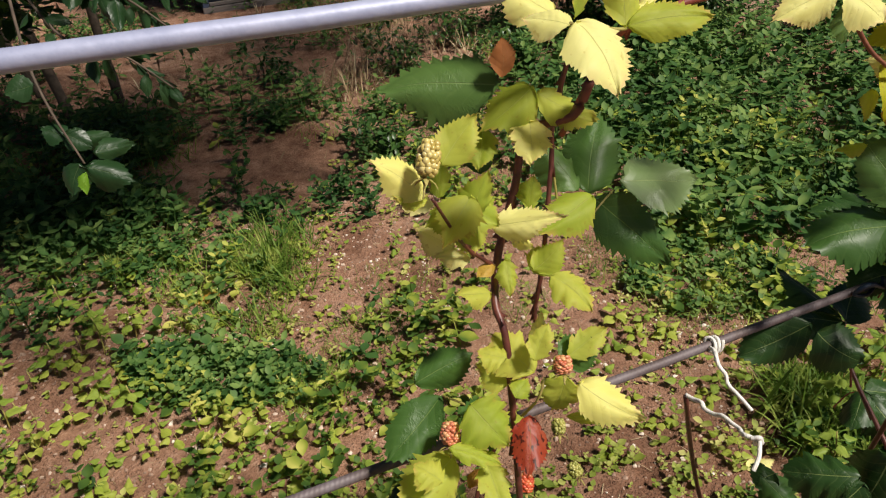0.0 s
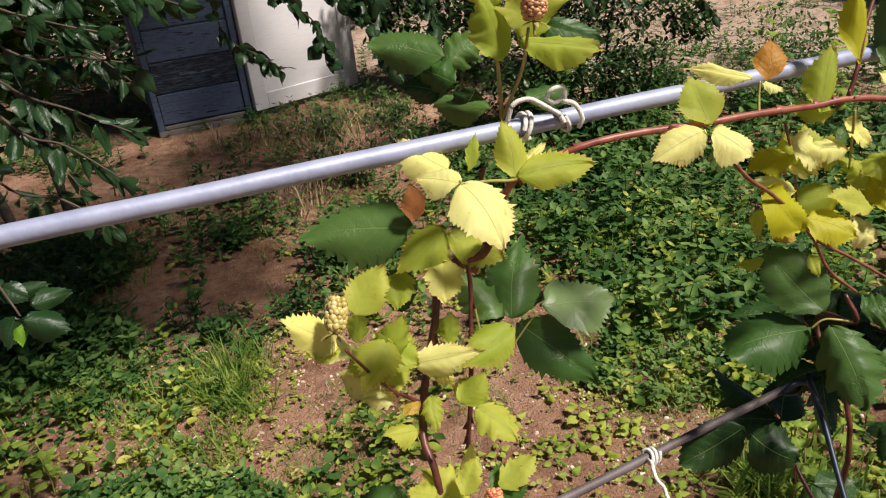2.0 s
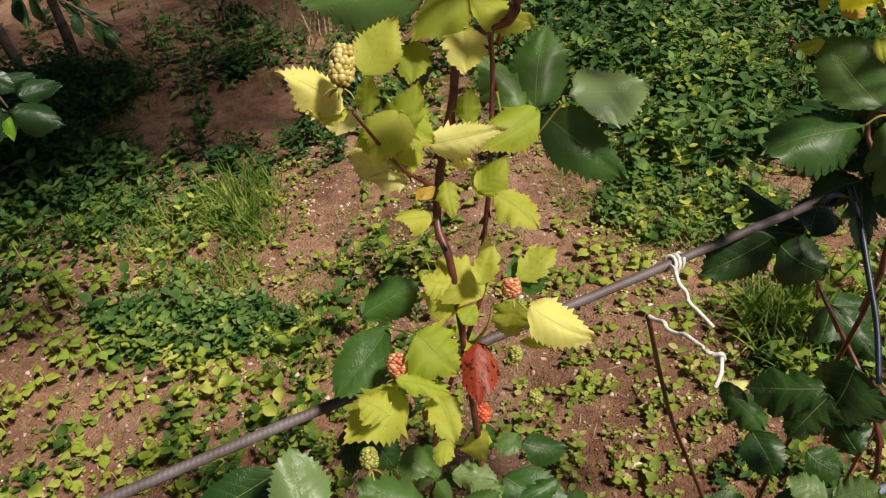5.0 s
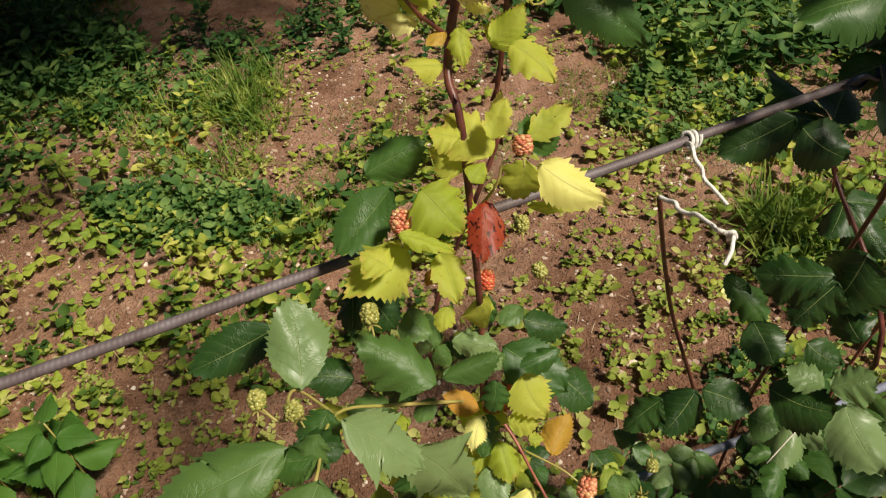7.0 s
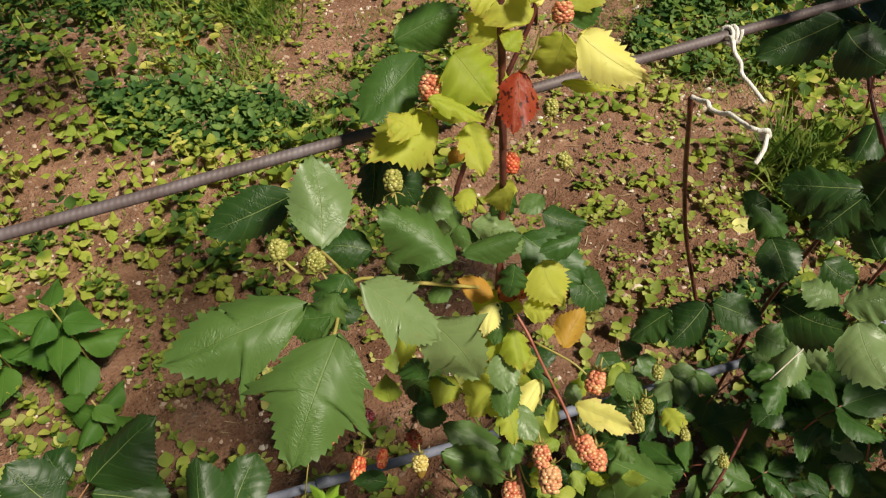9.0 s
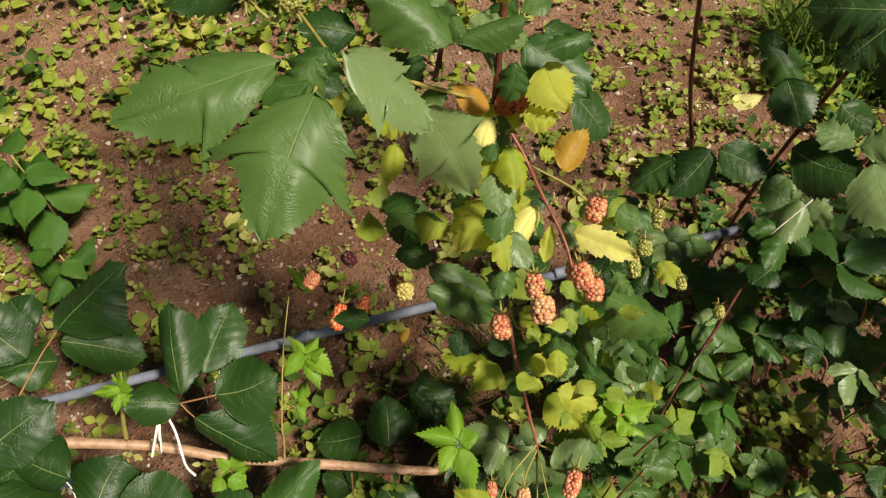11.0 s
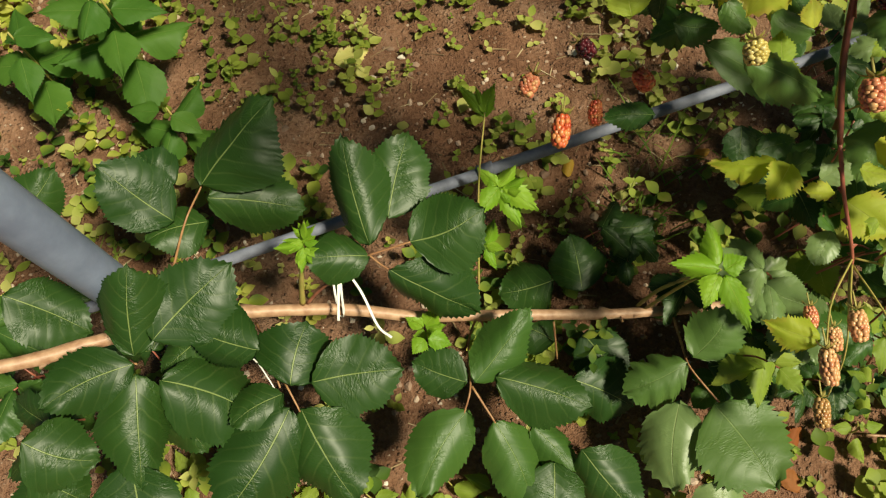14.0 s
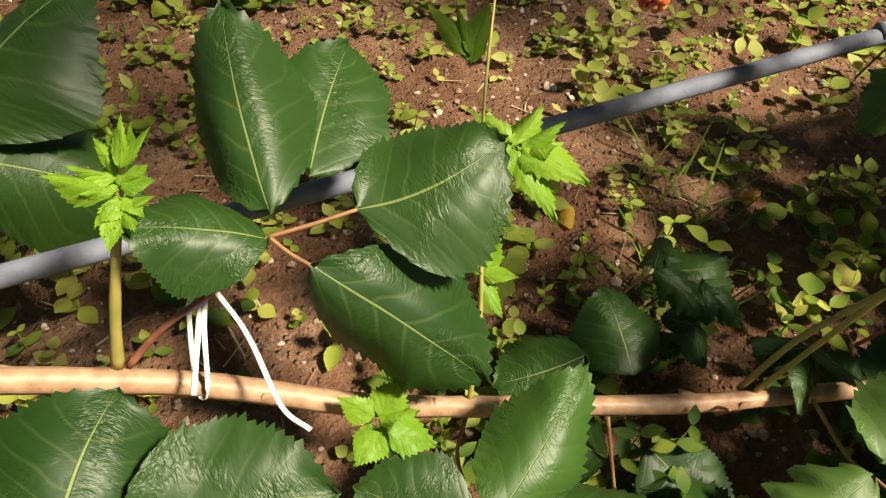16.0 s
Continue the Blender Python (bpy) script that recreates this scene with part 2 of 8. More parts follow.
def soil_material():
    m, nt, p = material("reddish_garden_soil", 0.95, 0.15)
    big, mid_, fine = tex(nt, 1.3, 4.0), tex(nt, 14.0, 6.0, rough=0.65), tex(nt, 120.0, 4.0, rough=0.7)
    f = maths(nt, "ADD", maths(nt, "MULTIPLY", big, 0.35), maths(nt, "ADD", maths(nt, "MULTIPLY", mid_, 0.4), maths(nt, "MULTIPLY", fine, 0.3)))
    col = ramp(nt, f, (0.36, (0.130, 0.058, 0.034)), (0.52, (0.33, 0.178, 0.116)), (0.68, (0.53, 0.340, 0.245)))
    vor = node(nt, "ShaderNodeTexVoronoi", Scale=95.0)
    co = nt.nodes.new("ShaderNodeTexCoord")
    nt.links.new(co.outputs["Object"], vor.inputs["Vector"])
    crumbs = ramp(nt, vor.outputs["Distance"], (0.10, (1, 1, 1)), (0.30, (0, 0, 0)))
    col = blend(nt, maths(nt, "MULTIPLY", crumbs, 0.25), col, (0.50, 0.34, 0.25))
    # dry trodden soil at the back of the garden
    apart = nt.nodes.new("ShaderNodeSeparateXYZ")
    nt.links.new(co.outputs["Object"], apart.inputs[0])
    dry = ramp(nt, maths(nt, "ADD", maths(nt, "MULTIPLY", maths(nt, "ADD", apart.outputs[1], maths(nt, "MULTIPLY", apart.outputs[0], 0.5)), 0.1), maths(nt, "MULTIPLY", big, 0.3)), (0.80, (0, 0, 0)), (0.96, (1, 1, 1)))
    col = blend(nt, maths(nt, "MULTIPLY", dry, 0.62), col, blend(nt, mid_, (0.50, 0.37, 0.29), (0.66, 0.54, 0.45)))
    # darker soil in blotches, widest along the row
    sep = nt.nodes.new("ShaderNodeSeparateXYZ")
    nt.links.new(co.outputs["Object"], sep.inputs[0])
    off = maths(nt, "SUBTRACT", sep.outputs[1], maths(nt, "MULTIPLY", sep.outputs[0], 0.32))
    row = maths(nt, "SUBTRACT", 1.0, maths(nt, "MULTIPLY", maths(nt, "ABSOLUTE", maths(nt, "SUBTRACT", off, 0.5)), 0.95), clamp=True)
    darker_soil = ramp(nt, maths(nt, "ADD", maths(nt, "MULTIPLY", row, 0.22), tex(nt, 3.1, 5.0, rough=0.6)), (0.47, (0, 0, 0)), (0.66, (1, 1, 1)))
    nt.links.new(blend(nt, maths(nt, "MULTIPLY", darker_soil, 0.62), col, blend(nt, 1.0, col, (0.42, 0.34, 0.29), "MULTIPLY")), p.inputs["Base Color"])
    bump(nt, p, maths(nt, "ADD", maths(nt, "MULTIPLY", mid_, 1.0), maths(nt, "ADD", maths(nt, "MULTIPLY", fine, 0.6), maths(nt, "MULTIPLY", crumbs, 0.35))), 1.0, 0.02)
    return m


SOIL = soil_material()


def island_material(name, stops, rough=0.6, through_amount=0.42, patch=1.6):
    """Stuff made of many loose pieces: tone by piece and by patch."""
    m, nt, p = material(name, rough, 0.3)
    geo = nt.nodes.new("ShaderNodeNewGeometry")
    f = maths(nt, "ADD", maths(nt, "MULTIPLY", geo.outputs["Random Per Island"], 0.40), maths(nt, "ADD", maths(nt, "MULTIPLY_ADD", tex(nt, patch, 3.0), 1.5, -1.18), maths(nt, "MULTIPLY", tex(nt, 15.0, 0.5), 1.5)), clamp=True)
    col = ramp(nt, f, *stops)
    nt.links.new(col, p.inputs["Base Color"])
    if through_amount:
        see_through(nt, p, col, through_amount)
    return m


WEEDS = island_material("weed_leaves", ((0.0, (0.030, 0.078, 0.017)), (0.42, (0.088, 0.170, 0.028)), (0.72, (0.30, 0.36, 0.050)), (1.0, (0.62, 0.60, 0.15))))
PALEWEED = island_material("pale_seedling_leaves", ((0.0, (0.13, 0.20, 0.030)), (0.45, (0.31, 0.38, 0.065)), (1.0, (0.62, 0.60, 0.21))))
LUSH = island_material("lush_weed_leaves", ((0.0, (0.024, 0.074, 0.020)), (0.5, (0.066, 0.155, 0.036)), (1.0, (0.23, 0.34, 0.090))))
GRASS = island_material("grass_blades", ((0.0, (0.060, 0.130, 0.017)), (0.5, (0.150, 0.250, 0.034)), (1.0, (0.380, 0.420, 0.095))))
STONES = island_material("pebbles", ((0.0, (0.12, 0.065, 0.045)), (0.45, (0.32, 0.21, 0.155)), (0.70, (0.50, 0.38, 0.30)), (0.90, (0.70, 0.62, 0.54))), 0.9, 0.0)
LITTER = island_material("dry_litter", ((0.0, (0.12, 0.075, 0.045)), (0.6, (0.33, 0.23, 0.13)), (1.0, (0.52, 0.43, 0.28))), 0.9, 0.0)
CROWN = island_material("shrub_foliage", ((0.0, (0.016, 0.043, 0.009)), (0.5, (0.032, 0.076, 0.016)), (1.0, (0.068, 0.128, 0.027))), 0.35, 0.2)


def board_material(name, a, b, worn, relief=0.6):
    m, nt, p = material(name, 0.7, 0.3)
    co = nt.nodes.new("ShaderNodeTexCoord")
    mp = node(nt, "ShaderNodeMapping", Scale=(3.0, 3.0, 26.0))
    nt.links.new(co.outputs["Object"], mp.inputs["Vector"])
    n = node(nt, "ShaderNodeTexNoise", Scale=2.0, Detail=6.0, Roughness=0.65)
    nt.links.new(mp.outputs[0], n.inputs["Vector"])
    col = ramp(nt, n.outputs["Fac"], (0.35, a), (0.56, b), (0.64, worn))
    nt.links.new(col, p.inputs["Base Color"])
    bump(nt, p, n.outputs["Fac"], relief, 0.006)
    return m


BLUEWOOD = board_material("blue_grey_flaking_boards", (0.050, 0.070, 0.125), (0.085, 0.112, 0.180), (0.014, 0.015, 0.020))
WHITEWOOD = board_material("white_painted_panel", (0.70, 0.66, 0.69), (0.75, 0.71, 0.73), (0.68, 0.63, 0.64), 0.1)
SLAB = board_material("grey_concrete", (0.13, 0.115, 0.11), (0.20, 0.175, 0.165), (0.15, 0.12, 0.10))
PEELING = board_material("peeling_blue_board", (0.060, 0.078, 0.130), (0.010, 0.010, 0.013), (0.10, 0.125, 0.185), 1.2)


# ---- building helpers ----
def mesh(name, verts, faces, mat, smooth=True, uvs=None):
    me = bpy.data.meshes.new(name)
    me.from_pydata([tuple(v) for v in verts], [], [tuple(f) for f in faces])
    me.materials.append(mat)
    if uvs is not None:
        layer = me.uv_layers.new(name="UVMap")
        idx = np.empty(len(me.loops), dtype=np.int32)
        me.loops.foreach_get("vertex_index", idx)
        layer.data.foreach_set("uv", np.asarray(uvs, dtype=np.float32)[idx].ravel())
    if smooth:
        me.polygons.foreach_set("use_smooth", np.ones(len(me.polygons), dtype=bool))
    me.update()
    return me


def thing(name, at, label, category, group="", kind=""):
    ob = new(name)
    ob.empty_display_size = 0.05
    ob.matrix_world = Matrix.Translation(at)
    return tagged(ob, label, category, group, kind)


def put(name, me, parent, m=None, label=""):
    """A part at the world pose m, under its thing or part."""
    ob = new(name, me)
    ob.parent = parent
    world_m = parent.matrix_basis
    up = parent.parent
    while up:
        world_m = up.matrix_basis @ world_m
        up = up.parent
    ob.matrix_basis = world_m.inverted() @ (m if m is not None else Matrix.Identity(4))
    return tagged(ob, label)


def part(name, bm, mat, parent, label=""):
    me = bpy.data.meshes.new(name)
    bm.to_mesh(me)
    bm.free()
    me.materials.append(mat)
    return put(name, me, parent, None, label)


def curve_points(points, per=6):
    """Catmull-Rom through the points."""
    p = [Vector(v) for v in points]
    p = [2 * p[0] - p[1]] + p + [2 * p[-1] - p[-2]]
    res = []
    for i in range(1, len(p) - 2):
        a, b, c, d = p[i - 1:i + 3]
        for k in range(per):
            t = k / per
            res.append(0.5 * (2 * b + (c - a) * t + (2 * a - 5 * b + 4 * c - d) * t * t + (3 * b - a - 3 * c + d) * t ** 3))
    res.append(p[-2])
    return res


def tube(points, r0, r1, sides=8, per=6, knots=0.0, straight=False, flat=1.0):
    """Vertices and faces of a round stem with closed ends."""
    pts = [Vector(v) for v in points] if straight else curve_points(points, per)
    verts, faces = [], []
    ref = Vector((0.31, 0.17, 0.93))
    n = len(pts)
    for i, c in enumerate(pts):
        d = (pts[min(i + 1, n - 1)] - pts[max(i - 1, 0)]).normalized()
        u = d.cross(ref).normalized() if abs(d.dot(ref)) < 0.95 else d.cross(Vector((1, 0, 0))).normalized()
        w = d.cross(u)
        r = r0 + (r1 - r0) * i / (n - 1)
        if knots:
            r *= 1 + knots * noise.noise(c * 40)
        for k in range(sides):
            a = 2 * math.pi * k / sides
            verts.append(c + (u * math.cos(a) + w * (math.sin(a) * flat)) * r)
    for i in range(n - 1):
        for k in range(sides):
            k2 = (k + 1) % sides
            faces.append((i * sides + k, i * sides + k2, (i + 1) * sides + k2, (i + 1) * sides + k))
    faces.append(tuple(range(sides - 1, -1, -1)))
    faces.append(tuple(range((n - 1) * sides, n * sides)))
    return verts, faces


def stem(parent, name, mat, points, r0, r1, label=""):
    v, f = tube(points, r0, r1, 8, 6, 0.12)
    if mat in (CANE, LOWCANE, REDSTEM) and r0 > 0.0021:
        # prickles
        ring = len(v) // 8
        rnd = random.Random(len(v) * 31 + int(points[0][0] * 1000))
        for i in range(1, ring - 1):
            if rnd.random() < 0.35:
                k = rnd.randrange(8)
                a, b, c2 = v[i * 8 + k], v[i * 8 + (k + 1) % 8], v[(i + 1) * 8 + k]
                mid = sum((v[i * 8 + q] for q in range(8)), Vector()) / 8
                tip = a + (a - mid).normalized() * rnd.uniform(0.003, 0.0055) - Vector((0, 0, 0.001))
                s = len(v)
                v += [a, b, c2, tip]
                f += [(s, s + 1, s + 3), (s + 1, s + 2, s + 3), (s + 2, s, s + 3)]
    return put(name, mesh(name, v, f, mat), parent, None, label)


# ---- leaves and fruit ----
def leaf_mesh(mat, seed, cup=0.10, droop=0.16, teeth=13, pleat=0.020, jag=0.04, shape=""):
    """A toothed leaflet of length 1 (along y) and width 1, folded at the midrib; lobed ones have two side lobes."""
    rnd = random.Random(seed)
    point = 1.45 if mat in (YOUNG, WEEDY, SPRING, LIME) else rnd.uniform(1.15, 1.4) if shape == "pointed" or mat is SHRUB else rnd.uniform(0.78, 0.95) if mat in (DARK, GREEN, MID, PALE) else rnd.uniform(0.9, 1.1)
    bluff = rnd.uniform(0.55, 0.68)
    widest = bluff / (bluff + point)
    cols, rows = 5, teeth * 2
    verts, uvs, faces = [], [], []
    sway, curl = rnd.uniform(-0.09, 0.09), rnd.uniform(0.1, 0.9)
    wave, phase, roll = rnd.uniform(0.02, 0.06) * (1.7 if mat in (YG, LEMON, YELLOW) else 1.0), rnd.uniform(0, 6), rnd.uniform(-0.12, 0.12)
    bite = [rnd.uniform(0.2, 1.7) for j in range(2 * rows + 2)]
    for j in range(rows + 1):
        s = j / rows
        half = 0.5 * (s / widest) ** bluff * ((1 - s) / (1 - widest)) ** point if 0 < s < 1 else 0.0
        half *= 1 - 0.35 * max(0.0, (s - 0.8) / 0.2) ** 2      # drawn-out tip
        if shape == "lobed" and 0 < s < 1:
            blade = 0.37 * (s / 0.45) ** 0.5 * ((1 - s) / 0.55) ** 0.8
            arm = 0.5 * min(1.0, s / 0.42) ** 0.7 if s < 0.44 else 0.5 - (s - 0.44) * 2.6
            half = max(blade, arm)
        for i in range(-cols, cols + 1):
            q = i / cols
            if shape == "ragged":      # a few large uneven points to each side
                step = (s * (4.3 if i < 0 else 3.6) + seed * 0.37 + 0.4 * (i > 0)) % 1.0
                points = 0.80 + 0.34 * step * min(1.0, (1.0 - step) * 6)
            else:
                points = 1.0
            a = abs(q)
            # every third tooth is a larger one
            big = 1.7 if (j + (q > 0)) % 6 < 2 else 0.8
            edge = (1 - jag * 0.7 if j % 2 else 1 + jag * big * bite[2 * j + (q > 0)]) if a == 1 else 1.0
            lop = 1 + 0.22 * noise.noise(Vector((s * 3.5, 2.0 * (q > 0), seed * 1.7)))
            x = half * q * edge * lop * points + sway * math.sin(math.pi * s)
            y = s + (0.5 / teeth if (a == 1 and j % 2 == 0) else 0.0) + (0.28 if shape == "lobed" and s < 0.5 else 0.08) * a * half
            vein = math.sin(2 * math.pi * (6.6 * (s - 0.24 * a * half * 2) + 0.35 * noise.noise(Vector((q * 2, s * 4, seed * 0.7))))) * pleat * a * (1 - a * 0.4) * min(1, half * 3)
            z = cup * a * half * 1.6 - curl * (a * half) ** 2 * 2.2 - (0.006 if i == 0 else 0.0) - droop * s * s + wave * math.sin(s * 7 + phase + q * 2) * a + vein + roll * q * half + 0.03 * noise.noise(Vector((q * 1.5, s * 3.0, seed * 2.3)))
            verts.append((x, y, z))
            uvs.append((q * 0.5 + 0.5, s))
    w = 2 * cols + 1
    for j in range(rows):
        for i in range(w - 1):
            faces.append((j * w + i, j * w + i + 1, (j + 1) * w + i + 1, (j + 1) * w + i))
    return mesh("leaf", verts, faces, mat, True, uvs)


LEAVES = {}
count = [0]


def leaf(parent, mat, base, tip, normal, width, label="", shape=""):
    """A leaf blade from its base to its tip, with its face along normal."""
    base, tip, normal = Vector(base), Vector(tip), Vector(normal)
    if mat in (YG, LEMON, YELLOW) and not shape:
        shape = ("ragged", "pointed", "ragged")[count[0] % 3]
    elif shape == "coarse" and count[0] % 5 < 2:
        shape = "ragged"
    key = mat.name + shape
    if key not in LEAVES:
        n = 9 if mat in (DARK, GREEN, MID, YG, LEMON) else 5
        flat = 0.06 if mat in (DARK, GREEN, MID) else 0.08
        more = 0.06 if mat in (DARK, GREEN, MID) else 0.22
        fine = mat in (DARK, GREEN, MID, PALE, WEEDY, SHRUB) and not shape
        LEAVES[key] = [leaf_mesh(mat, 11 + 7 * k, flat + more * ((k * 5) % n) / n, 0.04 + 0.05 * k, (7 if mat is SHRUB else 20 if fine and mat is DARK else 15 if fine else 9 if mat is YOUNG else 12) + 2 * (k % 3), (0.0045 if fine else 0.018 if mat is YOUNG else 0.004) + 0.002 * (k % 3), 0.0 if mat is SHRUB else 0.042 if fine else 0.11 if shape == "pointed" else 0.06 if shape == "ragged" else 0.09 if mat is YOUNG else 0.075, shape) for k in range(n)]
    count[0] += 1
    me = LEAVES[key][(count[0] * 7 + count[0] // 5) % len(LEAVES[key])]
    along = tip - base
    size = along.length
    y = along.normalized()
    z = (normal - y * normal.dot(y)).normalized()
    x = y.cross(z)
    m = Matrix((x, y, z)).transposed().to_4x4()
    m.translation = base
    thick = (size + width) / 2
    return put("leaf", me, parent, m @ Matrix.Diagonal((width * 1.06, size, thick, 1)), label)


BERRIES = {}
SEPALS = {}


def berry_mesh(mat, seed):
    """Drupelets packed in rings on a rounded core, length 1 along z, width 1."""
    rnd = random.Random(seed)
    verts, faces = [], []
    ball = bmesh.new()
    bmesh.ops.create_icosphere(ball, subdivisions=2, radius=1.02)
    bv, bf = [v.co.copy() for v in ball.verts], [[v.index for v in f.verts] for f in ball.faces]
    ball.free()

    def add(c, r, squash=1.0):
        s = len(verts)
        verts.extend(Vector((v.x * r, v.y * r, v.z * r * squash)) + c for v in bv)
        faces.extend([[s + i for i in f] for f in bf])

    rings = 8
    for k in range(rings):
        h = -0.40 + 0.80 * k / (rings - 1)
        rad = 0.355 * math.sqrt(max(0.03, 1 - (h / 0.55) ** 2))
        n = max(1, round(2 * math.pi * rad / 0.215))
        for i in range(n):
            a = 2 * math.pi * (i + 0.5 * (k % 2)) / n + rnd.uniform(-0.12, 0.12)
            add(Vector((math.cos(a) * rad, math.sin(a) * rad, h + rnd.uniform(-0.03, 0.03))), 0.132 * rnd.uniform(0.78, 1.16), 0.78)
    add(Vector((0, 0, -0.44)), 0.14, 0.7)
    add(Vector((0, 0, 0)), 0.30, 1.45)
    return mesh("berry", verts, faces, mat)


def sepal_mesh():
    verts, faces = [], []
    for k in range(5):
        a = 2 * math.pi * k / 5
        c, s = math.cos(a), math.sin(a)
        i = len(verts)
        for r, w, z in ((0.04, 0.05, 0.50), (0.24, 0.11, 0.53), (0.44, 0.08, 0.60), (0.58, 0.0, 0.72)):
            verts += [(c * r - s * w, s * r + c * w, z), (c * r, s * r, z - 0.03), (c * r + s * w, s * r - c * w, z)]
        for j in range(3):
            o = i + 3 * j
            faces += [(o, o + 1, o + 4, o + 3), (o + 1, o + 2, o + 5, o + 4)]
    i = len(verts)
    stalk, sf = tube([(0, 0, 0.46), (0.02, 0, 0.7), (0.05, 0.02, 1.0)], 0.06, 0.05, 6, 3)
    verts += [tuple(v) for v in stalk]
    faces += [tuple(q + i for q in f) for f in sf]
    return mesh("calyx", verts, faces, SHOOT)


def berry(parent, mat, top, bottom, width, label=""):
    top, bottom = Vector(top), Vector(bottom)
    if mat.name not in BERRIES:
        BERRIES[mat.name] = [berry_mesh(mat, 3 + k) for k in range(3)]
    if "s" not in SEPALS:
        SEPALS["s"] = sepal_mesh()
    count[0] += 1
    z = (top - bottom).normalized()
    x = z.cross(Vector((0.2, 1, 0.1))).normalized()
    m = Matrix((x, z.cross(x), z)).transposed().to_4x4()
    m.translation = (top + bottom) / 2
    size = (top - bottom).length
    me = BERRIES[mat.name][count[0] % 3]
    ob = put("berry", me, parent, m @ Matrix.Rotation(count[0] * 1.3, 4, "Z") @ Matrix.Diagonal((width * 1.06, width * 1.06, size * 0.92, 1)), label)
    put("calyx", SEPALS["s"], ob, m @ Matrix.Diagonal((width, width, size, 1)))
    return ob


# ---- ground: one sheet, fine near the row and coarse towards the horizon ----
def height(x, y):
    near = math.exp(-((x / 3.2) ** 2 + ((y - 1.6) / 3.2) ** 2))
    return near * (0.022 * noise.noise(Vector((x * 2.1, y * 2.1, 0))) + 0.014 * noise.noise(Vector((x * 7, y * 7, 3))) + 0.010 * noise.noise(Vector((x * 21, y * 21, 7)))) \
        + (1 - near) * 0.03 * noise.noise(Vector((x * 0.8, y * 0.8, 5)))


def spread(lo, hi, step, far):
    mid = list(np.arange(lo, hi + 1e-6, step))
    left, right, s, a, b = [], [], step, lo, hi
    while a > -far:
        s *= 1.22
        a, b = a - s, b + s
        left.append(a), right.append(b)
    return left[::-1] + mid + right


gx, gy = spread(-2.0, 2.0, 0.02, 600), spread(-0.3, 3.2, 0.02, 600)
gverts = [(x, y, height(x, y)) for y in gy for x in gx]
nx = len(gx)
gfaces = [(j * nx + i, j * nx + i + 1, (j + 1) * nx + i + 1, (j + 1) * nx + i) for j in range(len(gy) - 1) for i in range(nx - 1)]
ground = tagged(new("ground", mesh("ground", gverts, gfaces, SOIL)), "bare reddish-brown garden soil with crumbs and weeds", "soil", "", "structure")


# ---- trellis ----
def rail(name, a, b, r, mat, label, category, joints=(), collar=None, bow=0.0, part_name="tube"):
    a, b = Vector(a), Vector(b)
    ob = thing(name, a, label, category)
    n = 60
    pts = [a.lerp(b, i / n) + Vector((0, 0, -bow * math.sin(math.pi * i / n) + 0.0012 * noise.noise(Vector((i * 0.4, r * 100, 0))))) for i in range(n + 1)]
    v, f = tube(pts, r, r, 14, 1, 0.02, True)
    put(part_name, mesh(part_name, v, f, mat), ob)
    d = (b - a).normalized()
    for s in joints:
        c = a.lerp(b, s)
        v, f = tube([c - d * 0.012, c - d * 0.009, c + d * 0.009, c + d * 0.012], r * 1.1, r * 1.1, 14, 1, 0, True)
        put("coupling", mesh("coupling", v, f, collar or mat), ob)
    return ob


PA, PB = Vector((-0.253, 0.492, 1.5304)), Vector((0.573, 0.772, 1.5226))
pd = (PB - PA).normalized()
rail("trellis_pipe", PA - pd * 1.1, PB + pd * 1.2, 0.0088, ZINC, "grey galvanised steel pipe along the top of the trellis", "pipe")
WA, WB = Vector((-0.394, 0.380, 1.04)), Vector((0.600, 0.815, 1.04))
wd = (WB - WA).normalized()
rail("trellis_rod", WA - wd * 0.33, WB + wd * 1.22, 0.0060, REBAR, "rusty ribbed steel rod across the middle of the trellis", "rod", part_name="rod")
HA, HB = Vector((-0.734, 0.299, 0.247)), Vector((0.600, 0.725, 0.279))
hd = (HB - HA).normalized()
rail("lower_pipe", HA - hd * 0.7, HB + hd * 1.0, 0.0088, HOSE, "blue-grey plastic pipe with joints low on the trellis", "pipe", (0.40, 0.555, 0.64), HOSE, 0.006)


def post(name, x, y, top, r, mat, label):
    ob = thing(name, (x, y, 0), label, "post")
    v, f = tube([(x, y, -0.05), (x, y, top * 0.3), (x, y, top * 0.7), (x, y, top - 0.006)], r, r, 20, 4, 0.01)
    put("tube", mesh("tube", v, f, mat), ob)
    v, f = tube([(x, y, top - 0.006), (x, y, top), (x, y, top + 0.004)], r * 1.03, r * 0.9, 20, 1, 0, True)
    put("cap", mesh("cap", v, f, mat), ob)
    return ob


post("trellis_post", -0.69, 0.262, 1.30, 0.027, POSTM, "smooth blue-grey painted steel trellis post among the leaves")
post("trellis_post", -1.27, 0.147, 1.526, 0.025, POSTM, "blue-grey steel end post under the top pipe")
post("trellis_post", 1.69, 1.151, 1.498, 0.025, POSTM, "blue-grey steel end post under the top pipe")


def cord(label, lines, r, mat=CORD, name="cord", flat=1.0, slack=0.0):
    ob = thing(name, lines[0][0], label, "cord")
    for pts in lines:
        if slack:
            pts = curve_points(pts, 3)
            pts = [p + noise.noise_vector(p * 55) * slack for p in pts]
        v, f = tube(pts, r, r * 0.92, 8, 8, 0.15, False, flat)
        put("strand", mesh("strand", v, f, mat), ob)
    return ob


